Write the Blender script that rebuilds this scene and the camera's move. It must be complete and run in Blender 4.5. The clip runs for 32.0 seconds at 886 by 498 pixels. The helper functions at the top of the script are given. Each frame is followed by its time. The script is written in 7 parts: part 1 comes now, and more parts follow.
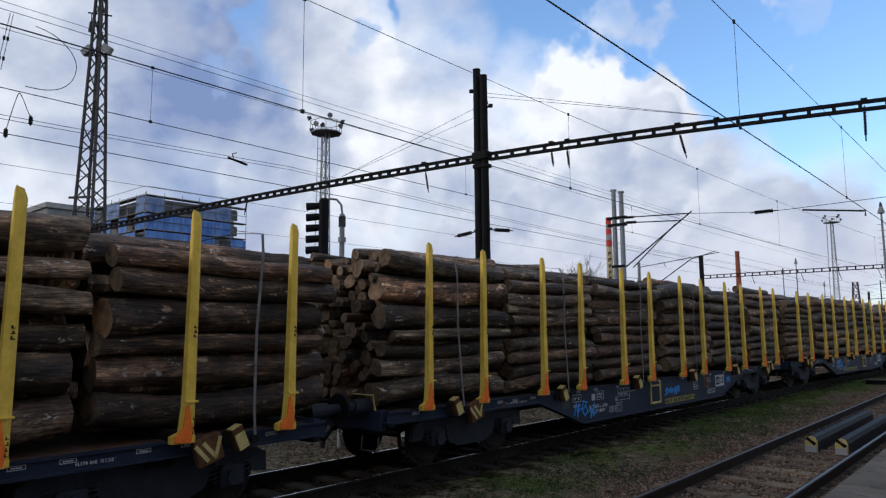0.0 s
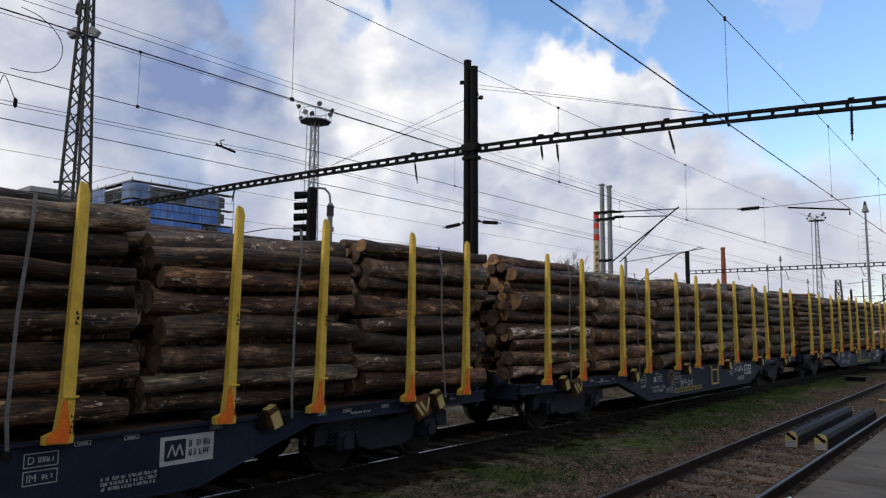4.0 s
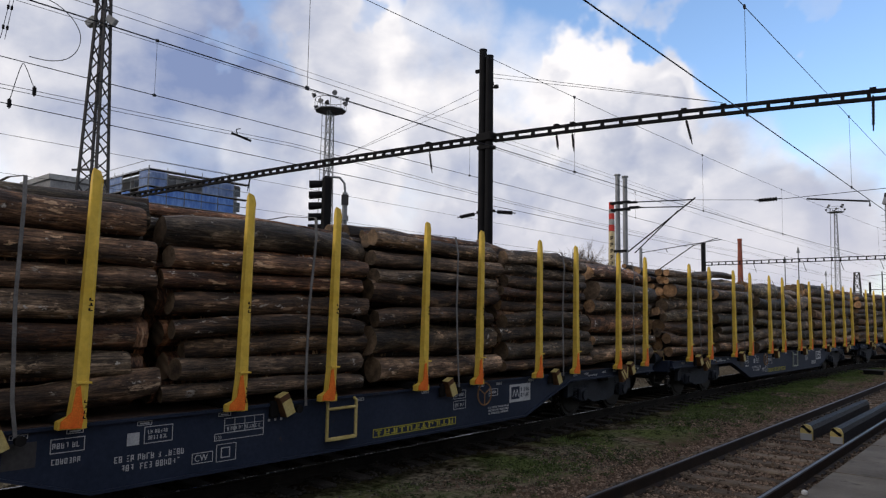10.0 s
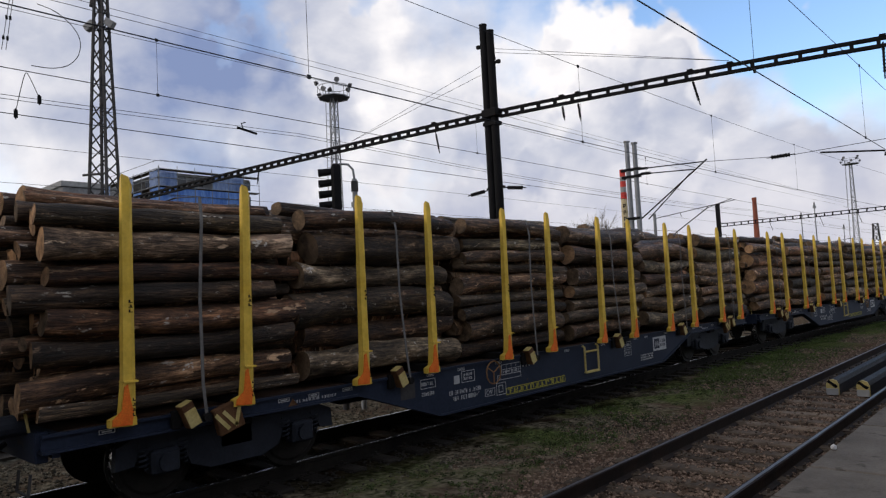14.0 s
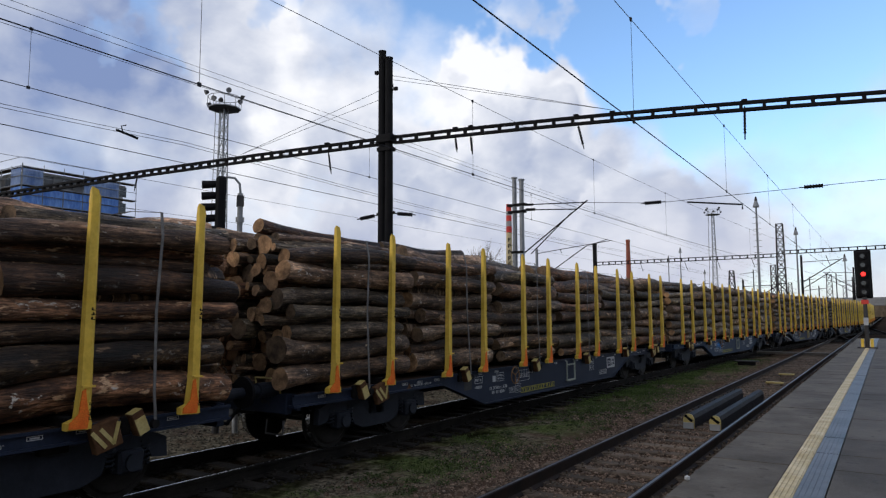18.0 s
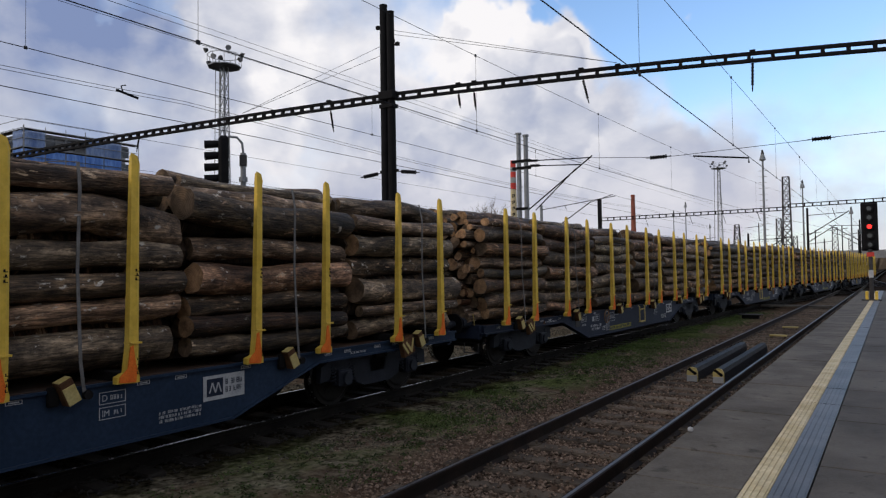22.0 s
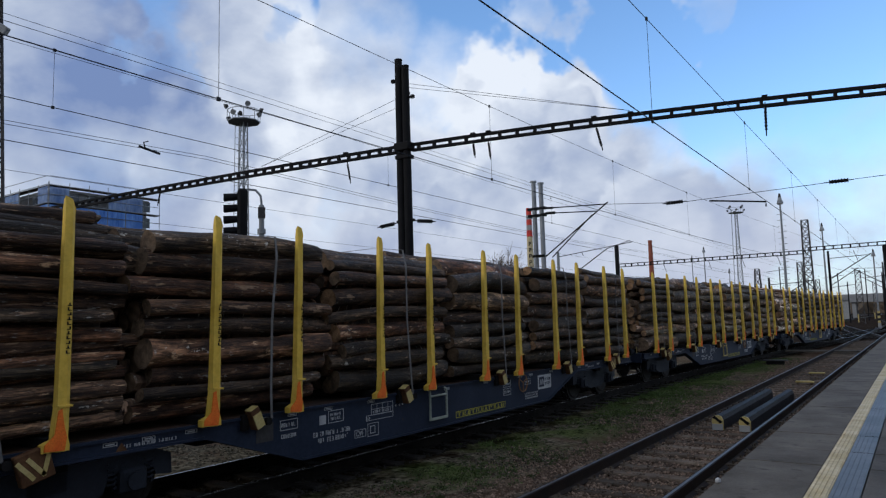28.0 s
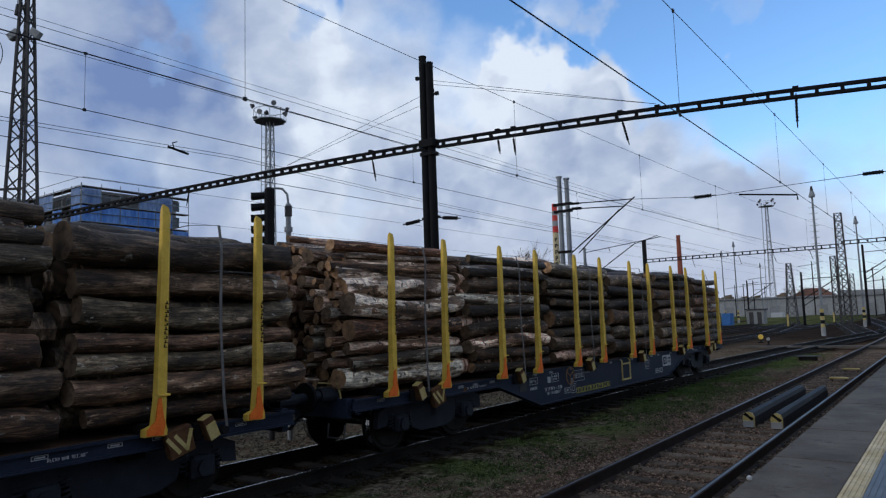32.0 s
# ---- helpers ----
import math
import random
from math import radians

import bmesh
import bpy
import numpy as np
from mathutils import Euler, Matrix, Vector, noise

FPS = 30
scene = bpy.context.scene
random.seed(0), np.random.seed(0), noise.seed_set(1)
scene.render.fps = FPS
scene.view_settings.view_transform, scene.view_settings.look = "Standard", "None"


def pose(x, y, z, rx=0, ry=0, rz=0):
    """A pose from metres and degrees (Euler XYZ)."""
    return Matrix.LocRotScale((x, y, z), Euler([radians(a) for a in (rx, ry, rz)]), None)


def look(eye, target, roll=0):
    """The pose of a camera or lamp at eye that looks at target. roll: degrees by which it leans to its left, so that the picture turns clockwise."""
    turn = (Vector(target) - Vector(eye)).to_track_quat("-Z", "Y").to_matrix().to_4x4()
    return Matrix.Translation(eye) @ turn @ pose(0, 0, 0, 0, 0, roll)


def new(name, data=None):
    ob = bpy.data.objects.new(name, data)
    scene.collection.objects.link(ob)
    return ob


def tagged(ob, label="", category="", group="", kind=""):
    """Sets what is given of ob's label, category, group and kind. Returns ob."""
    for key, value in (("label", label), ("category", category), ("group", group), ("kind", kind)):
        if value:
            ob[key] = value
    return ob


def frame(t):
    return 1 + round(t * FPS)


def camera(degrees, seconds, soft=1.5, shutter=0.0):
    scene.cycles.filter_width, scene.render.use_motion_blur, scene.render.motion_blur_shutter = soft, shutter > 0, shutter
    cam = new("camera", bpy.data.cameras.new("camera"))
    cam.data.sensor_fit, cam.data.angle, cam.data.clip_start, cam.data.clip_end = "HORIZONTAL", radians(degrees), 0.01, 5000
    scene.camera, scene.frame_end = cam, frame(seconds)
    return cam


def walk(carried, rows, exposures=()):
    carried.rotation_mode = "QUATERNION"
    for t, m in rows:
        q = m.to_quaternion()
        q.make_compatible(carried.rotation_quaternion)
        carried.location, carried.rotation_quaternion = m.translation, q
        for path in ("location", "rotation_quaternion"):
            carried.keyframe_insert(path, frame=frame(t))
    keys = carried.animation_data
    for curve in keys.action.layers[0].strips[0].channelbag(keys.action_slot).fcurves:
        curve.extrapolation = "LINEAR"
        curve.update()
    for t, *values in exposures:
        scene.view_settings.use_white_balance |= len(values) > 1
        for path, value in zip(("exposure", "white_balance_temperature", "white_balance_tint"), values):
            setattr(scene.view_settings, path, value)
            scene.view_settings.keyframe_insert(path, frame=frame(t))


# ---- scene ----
cam = camera(65.5, 32.0, 1.25)
LIGHTNESS = [(0, -0.03, 6250, 9), (1, 0.0, 6500, 9), (2, 0.0, 6400, 9), (4, 0.0, 6700, 10), (12, 0.0, 6800, 12), (16, 0.0, 6800, 12), (18, 0.0, 6450, 10), (19, 0.0, 6700, 12), (20, -0.05, 6800, 12), (25, -0.1, 6450, 10), (28, -0.2, 6000, 8), (29, -0.28, 5750, 7), (32, -0.28, 5800, 7)]
PATH = [
    (0, 0, 0, 2.14, 96.86, 0.43, 40.92),
    (0.5, 0, 0, 2.14, 96.06, -0.76, 41.85),
    (1, 0, 0, 2.14, 96.49, -0.63, 39.67),
    (1.5, 0, 0, 2.14, 97.03, 1.15, 38.66),
    (2, 0, 0, 2.14, 97.00, 0.66, 37.96),
    (2.5, 0, 0, 2.14, 96.82, 0.44, 39.33),
    (4.5, 0, 0, 2.14, 95.63, -0.84, 40.24),
    (5, 0, 0, 2.14, 94.47, 0.60, 42.88),
    (5.5, 0, 0, 2.14, 94.18, 0.39, 41.08),
    (6, 0, 0, 2.14, 94.24, -0.07, 39.04),
    (6.5, 0, 0, 2.14, 93.82, -0.40, 39.10),
    (7, 0, 0, 2.14, 95.71, -4.08, 36.62),
    (7.5, 0, 0, 2.14, 95.97, -0.84, 38.65),
    (8, 0, 0, 2.14, 94.78, -0.30, 40.63),
    (8.5, 0, 0, 2.14, 95.97, 0.04, 41.40),
    (9, 0, 0, 2.14, 94.68, -0.46, 41.75),
    (9.5, 0, 0, 2.14, 93.92, 0.33, 40.64),
    (10, 0, 0, 2.14, 95.26, -0.90, 40.95),
    (10.5, 0, 0, 2.14, 94.11, -0.41, 41.34),
    (11, 0, 0, 2.14, 94.17, -0.32, 39.76),
    (11.5, 0, 0, 2.14, 93.72, 1.94, 41.25),
    (12, 0, 0, 2.14, 92.89, 0.81, 39.62),
    (12.5, 0, 0, 2.14, 92.30, 0.06, 37.71),
    (13, 0, 0, 2.14, 92.35, 0.65, 40.15),
    (13.5, 0, 0, 2.14, 93.40, 2.84, 41.66),
    (15.5, 0, 0, 2.14, 93.23, 2.02, 43.94),
    (16, 0, 0, 2.14, 92.28, 0.43, 37.12),
    (16.5, 0, 0, 2.14, 94.52, -0.71, 37.13),
    (17, 0, 0, 2.14, 93.90, 0.62, 36.65),
    (17.5, 0, 0, 2.14, 97.02, 0.32, 36.24),
    (18, 0, 0, 2.14, 95.46, 0.19, 32.74),
    (18.5, 0, 0, 2.14, 93.34, -2.11, 30.57),
    (19, 0, 0, 2.14, 90.33, 0.00, 32.00),
    (19.5, 0, 0, 2.14, 90.96, -1.37, 33.18),
    (20, 0, 0, 2.14, 92.88, -1.53, 34.25),
    (20.5, 0, 0, 2.14, 93.10, -1.12, 33.59),
    (21, 0, 0, 2.14, 93.34, 0.26, 32.84),
    (21.5, 0, 0, 2.14, 92.34, -0.03, 32.90),
    (22, 0, 0, 2.14, 91.93, 0.84, 33.16),
    (22.5, 0, 0, 2.14, 93.65, 1.00, 34.22),
    (23, 0, 0, 2.14, 93.60, 0.47, 34.09),
    (23.5, 0, 0, 2.14, 93.42, 1.23, 35.45),
    (24, 0, 0, 2.14, 94.89, 2.28, 36.45),
    (24.5, 0, 0, 2.14, 96.29, 1.66, 37.17),
    (26.5, 0, 0, 2.14, 97.77, 2.44, 38.06),
    (27, 0, 0, 2.14, 97.18, 1.74, 36.97),
    (27.5, 0, 0, 2.14, 97.27, 1.46, 35.23),
    (28, 0, 0, 2.14, 96.00, 1.56, 34.61),
    (28.5, 0, 0, 2.14, 95.44, 0.95, 33.51),
    (29, 0, 0, 2.14, 98.12, 0.47, 33.83),
    (29.5, 0, 0, 2.14, 97.71, 1.68, 35.14),
    (30, 0, 0, 2.14, 97.72, 1.56, 35.77),
    (30.5, 0, 0, 2.14, 97.50, 2.64, 36.36),
    (31, 0, 0, 2.14, 98.55, 1.51, 38.09),
    (31.5, 0, 0, 2.14, 97.46, 1.67, 37.27),
    (32, 0, 0, 2.14, 95.79, 1.79, 36.77),
]
walk(cam, [(t, pose(*p)) for t, *p in PATH], LIGHTNESS)

# world and light
world = bpy.data.worlds.new("sky")
scene.world = world
world.use_nodes = True
SUN_EL, SUN_AZ = 24, 215


def sky():
    nt = world.node_tree
    n, l = nt.nodes, nt.links
    bg = n["Background"]
    tex = n.new("ShaderNodeTexSky")
    tex.sky_type, tex.sun_disc = "NISHITA", False
    tex.sun_elevation, tex.sun_rotation = radians(SUN_EL), radians(SUN_AZ)
    tex.air_density, tex.dust_density, tex.ozone_density = 1.0, 0.6, 2.0
    co = n.new("ShaderNodeTexCoord")
    sep = n.new("ShaderNodeSeparateXYZ")
    l.new(co.outputs["Generated"], sep.inputs[0])
    mp = n.new("ShaderNodeMapping")
    mp.inputs["Location"].default_value = CLOUD_SHIFT
    mp.inputs["Scale"].default_value = (1.0, 1.0, 1.45)
    l.new(co.outputs["Generated"], mp.inputs[0])

    def nz(scale, detail, rough, lift=0.0):
        ad = n.new("ShaderNodeVectorMath"); ad.operation = "ADD"
        ad.inputs[1].default_value = (0, 0, lift)
        l.new(mp.outputs[0], ad.inputs[0])
        t = n.new("ShaderNodeTexNoise")
        t.inputs["Scale"].default_value, t.inputs["Detail"].default_value = scale, detail
        t.inputs["Roughness"].default_value, t.inputs["Distortion"].default_value = rough, 0.25
        l.new(ad.outputs[0], t.inputs["Vector"])
        return t.outputs["Fac"]

    def calc(op, a, c):
        m = n.new("ShaderNodeMath"); m.operation = op
        for k, v in enumerate((a, c)):
            if isinstance(v, (int, float)):
                m.inputs[k].default_value = v
            else:
                l.new(v, m.inputs[k])
        return m.outputs[0]

    def ramp(src, a, b, ca=(0, 0, 0, 1), cb=(1, 1, 1, 1)):
        r = n.new("ShaderNodeValToRGB")
        r.color_ramp.elements[0].position, r.color_ramp.elements[1].position = a, b
        r.color_ramp.elements[0].color, r.color_ramp.elements[1].color = ca, cb
        l.new(src, r.inputs[0])
        return r.outputs[0]

    # ragged edges: the directions are stirred before the cloud banks are laid out
    def stir(scale, detail, amount, src):
        t = n.new("ShaderNodeTexNoise")
        t.inputs["Scale"].default_value, t.inputs["Detail"].default_value, t.inputs["Roughness"].default_value = scale, detail, 0.6
        l.new(co.outputs["Generated"], t.inputs["Vector"])
        sb = n.new("ShaderNodeVectorMath"); sb.operation = "SUBTRACT"; sb.inputs[1].default_value = (0.5, 0.5, 0.5)
        l.new(t.outputs["Color"], sb.inputs[0])
        ma = n.new("ShaderNodeVectorMath"); ma.operation = "MULTIPLY_ADD"; ma.inputs[1].default_value = (amount,) * 3
        l.new(sb.outputs[0], ma.inputs[0]); l.new(src, ma.inputs[2])
        return ma.outputs[0]
    way = stir(20.0, 3, 0.014, stir(5.0, 2, 0.06, co.outputs["Generated"]))

    def bank(az, el, inner, outer, amount):
        a, e = radians(az), radians(el)
        d = n.new("ShaderNodeVectorMath"); d.operation = "DOT_PRODUCT"
        d.inputs[1].default_value = (-math.sin(a) * math.cos(e), math.cos(a) * math.cos(e), math.sin(e))
        l.new(way, d.inputs[0])
        r = n.new("ShaderNodeMapRange"); r.interpolation_type = "SMOOTHSTEP"
        r.inputs["From Min"].default_value, r.inputs["From Max"].default_value = math.cos(radians(outer)), math.cos(radians(inner))
        r.inputs["To Min"].default_value, r.inputs["To Max"].default_value = 0.0, amount
        l.new(d.outputs["Value"], r.inputs["Value"])
        return r.outputs[0]
    body = nz(3.4, 9, 0.52)
    total = calc("ADD", calc("MULTIPLY", calc("SUBTRACT", nz(4.6, 10, 0.56), 0.5), 1.0), 0.80)
    for row in BANKS:
        total = calc("ADD", total, bank(*row))
    cover = ramp(total, 0.24, 0.98)
    cover.node.color_ramp.interpolation = "EASE"
    tone = calc("ADD", 0.62, calc("MULTIPLY", calc("SUBTRACT", body, nz(3.4, 9, 0.52, 0.07)), 1.6))
    for row in TONES:
        tone = calc("ADD", tone, bank(*row))
    tone = calc("ADD", tone, calc("MULTIPLY", calc("SUBTRACT", nz(7.0, 9, 0.55), 0.5), 0.95))
    # thin rims of cloud are brighter than its thick middle
    tone = calc("ADD", tone, calc("MULTIPLY", calc("SUBTRACT", 0.95, total), 0.20))
    shade = ramp(tone, 0.0, 1.0, CLOUD_DARK, CLOUD_LIGHT)
    grey = shade.node.color_ramp.elements.new(0.5)
    grey.color = CLOUD_GREY
    mul = n.new("ShaderNodeVectorMath"); mul.operation = "MULTIPLY"
    mul.inputs[1].default_value = SKY_GAIN
    l.new(tex.outputs[0], mul.inputs[0])
    # towards the horizon the gaps close into pale haze
    low = n.new("ShaderNodeMapRange")
    low.inputs["From Min"].default_value, low.inputs["From Max"].default_value = 0.0, 0.20
    low.inputs["To Min"].default_value, low.inputs["To Max"].default_value = 0.85, 0.0
    l.new(sep.outputs["Z"], low.inputs["Value"])
    mxx = calc("MAXIMUM", cover, low.outputs[0])
    pale = n.new("ShaderNodeMix"); pale.data_type = "RGBA"
    l.new(low.outputs[0], pale.inputs["Factor"]); l.new(shade, pale.inputs["A"])
    pale.inputs["B"].default_value = HAZE
    shade = pale.outputs["Result"]
    mix = n.new("ShaderNodeMix"); mix.data_type = "RGBA"
    l.new(mxx, mix.inputs["Factor"])
    l.new(mul.outputs[0], mix.inputs["A"]); l.new(shade, mix.inputs["B"])
    l.new(mix.outputs["Result"], bg.inputs["Color"])
    bg.inputs["Strength"].default_value = 0.1


CLOUD_SHIFT = (3.1, 7.4, 0.0)
CLOUD_DARK, CLOUD_GREY, CLOUD_LIGHT, SKY_GAIN, HAZE = (2.3, 3.1, 5.4, 1), (5.6, 6.1, 7.4, 1), (9.9, 10.0, 10.4, 1), (2.15, 2.38, 2.62), (6.6, 6.7, 7.7, 1)
# banks of cloud and clear stretches: bearing left of the track, height above the horizon, inner and outer radius in degrees, amount
BANKS = (
    (12, 27, 5, 27, -0.66), (33, 31, 0, 15, -0.42), (43, 28, 0, 6, -0.45), (10, 17, 0, 12, -0.18), (54, 22, 0, 5, -0.35), (58, 29, 0, 8, -0.25),
    (48.5, 22.5, 0, 6, 0.40), (45, 17, 2, 10, 0.20), (33, 18, 0, 8, 0.26), (28, 13, 2, 9, 0.25), (40, 12, 2, 11, 0.15),
    (62, 18, 6, 20, 0.15), (72, 26, 6, 18, 0.15), (24.2, 23.8, 0, 6.2, 0.62), (13.6, 24.8, 0, 5.6, 0.60), (17, 12, 0, 7, 0.3), (9, 8, 0, 9, 0.2), (30, 6, 0, 12, 0.2), (16, 9, 0, 14, 0.3), (24, 15, 0, 8, 0.22),
)
TONES = (
    (48.5, 23, 0, 8, 0.28), (46, 18, 0, 9, 0.18), (33, 19, 0, 9, 0.24), (28, 14, 0, 9, 0.10), (55, 12.5, 0, 7, 0.26), (47, 10.5, 0, 7, 0.22), (18, 13, 0, 7, 0.2), (32, 9, 0, 7, 0.15),
    (61, 16.5, 0, 17, -0.46), (55, 19.5, 0, 8, -0.16), (72, 10, 0, 10, 0.22), (38, 14.5, 0, 6, -0.14), (27, 11.5, 0, 5, -0.2), (42, 8, 0, 5, -0.14), (74, 22, 0, 11, 0.2), (14, 8.5, 0, 5, -0.12),
)
sky()
sun = new("sun", bpy.data.lights.new("sun", "SUN"))
sun.data.energy, sun.data.angle, sun.data.color = 0.9, radians(10), (1.0, 0.86, 0.70)
_a = radians(SUN_AZ)
sun.matrix_world = look((math.sin(_a) * 50, math.cos(_a) * 50, 50 * math.tan(radians(SUN_EL))), (0, 0, 0))
scene.view_settings.exposure = 0.0


# materials
def surf(name, c1, c2, scale=2.0, rough=0.8, metal=0.0, bump=0.15, fine=9.0, speck=None, rnd=0.0, stretch=(1, 1, 1), spec=0.12, where="Object", island=0.0):
    """Two colours mixed by noise at two scales, with a fine bump; speck adds a third, sparse colour; rnd varies the value object by object."""
    m = bpy.data.materials.new(name)
    m.use_nodes = True
    n, l = m.node_tree.nodes, m.node_tree.links
    b = n["Principled BSDF"]
    co = n.new("ShaderNodeTexCoord")
    mp = n.new("ShaderNodeMapping")
    mp.inputs["Scale"].default_value = stretch
    if where == "World":
        l.new(n.new("ShaderNodeNewGeometry").outputs["Position"], mp.inputs[0])
    else:
        l.new(co.outputs["Object"], mp.inputs[0])
    inf = n.new("ShaderNodeObjectInfo")
    vec = mp.outputs[0]
    if rnd:
        ad = n.new("ShaderNodeVectorMath"); ad.operation = "MULTIPLY_ADD"
        ad.inputs[1].default_value = (1, 1, 1)
        sc = n.new("ShaderNodeMath"); sc.operation = "MULTIPLY"; sc.inputs[1].default_value = 97.0
        l.new(inf.outputs["Random"], sc.inputs[0])
        l.new(vec, ad.inputs[0]); l.new(sc.outputs[0], ad.inputs[2])
        vec = ad.outputs[0]

    def nz(s, d=5):
        t = n.new("ShaderNodeTexNoise")
        t.inputs["Scale"].default_value, t.inputs["Detail"].default_value = s, d
        t.inputs["Roughness"].default_value = 0.62
        l.new(vec, t.inputs["Vector"])
        return t.outputs["Fac"]

    def ramp(src, a, c, ca=(0, 0, 0, 1), cb=(1, 1, 1, 1)):
        r = n.new("ShaderNodeValToRGB")
        r.color_ramp.elements[0].position, r.color_ramp.elements[1].position = a, c
        r.color_ramp.elements[0].color, r.color_ramp.elements[1].color = ca, cb
        l.new(src, r.inputs[0])
        return r.outputs[0]

    def mixc(f, a, c, mode="MIX"):
        x = n.new("ShaderNodeMix"); x.data_type = "RGBA"; x.blend_type = mode
        for sock, v in ((x.inputs["Factor"], f), (x.inputs["A"], a), (x.inputs["B"], c)):
            if isinstance(v, (int, float, tuple)):
                sock.default_value = v
            else:
                l.new(v, sock)
        return x.outputs["Result"]

    big, small = nz(scale), nz(scale * fine)
    col = ramp(big, 0.32, 0.68, (*c1, 1), (*c2, 1))
    col = mixc(0.55, col, ramp(small, 0.25, 0.75, (0.45, 0.45, 0.45, 1), (1.25, 1.25, 1.25, 1)), "MULTIPLY")
    if speck:
        col = mixc(ramp(nz(scale * speck[1]), speck[2], speck[2] + 0.06), col, (*speck[0], 1))
    if rnd:
        mr = n.new("ShaderNodeMapRange")
        mr.inputs["To Min"].default_value, mr.inputs["To Max"].default_value = 1 - rnd, 1 + rnd
        l.new(inf.outputs["Random"], mr.inputs["Value"])
        cc = n.new("ShaderNodeCombineXYZ")
        for i in range(3):
            l.new(mr.outputs[0], cc.inputs[i])
        col = mixc(1.0, col, cc.outputs[0], "MULTIPLY")
    if island:
        ri = n.new("ShaderNodeMapRange")
        ri.inputs["To Min"].default_value, ri.inputs["To Max"].default_value = 1 - island, 1 + 1.4 * island
        l.new(n.new("ShaderNodeNewGeometry").outputs["Random Per Island"], ri.inputs["Value"])
        ci = n.new("ShaderNodeCombineXYZ")
        for i in range(3):
            l.new(ri.outputs[0], ci.inputs[i])
        col = mixc(1.0, col, ci.outputs[0], "MULTIPLY")
    l.new(col, b.inputs["Base Color"])
    rr = n.new("ShaderNodeMapRange")
    rr.inputs["To Min"].default_value, rr.inputs["To Max"].default_value = max(0.05, rough - 0.12), min(1, rough + 0.12)
    l.new(small, rr.inputs["Value"])
    l.new(rr.outputs[0], b.inputs["Roughness"])
    b.inputs["Metallic"].default_value = metal
    b.inputs["Specular IOR Level"].default_value = spec
    if bump:
        bp = n.new("ShaderNodeBump")
        bp.inputs["Strength"].default_value, bp.inputs["Distance"].default_value = bump, 0.02
        l.new(small, bp.inputs["Height"])
        l.new(bp.outputs[0], b.inputs["Normal"])
    return m


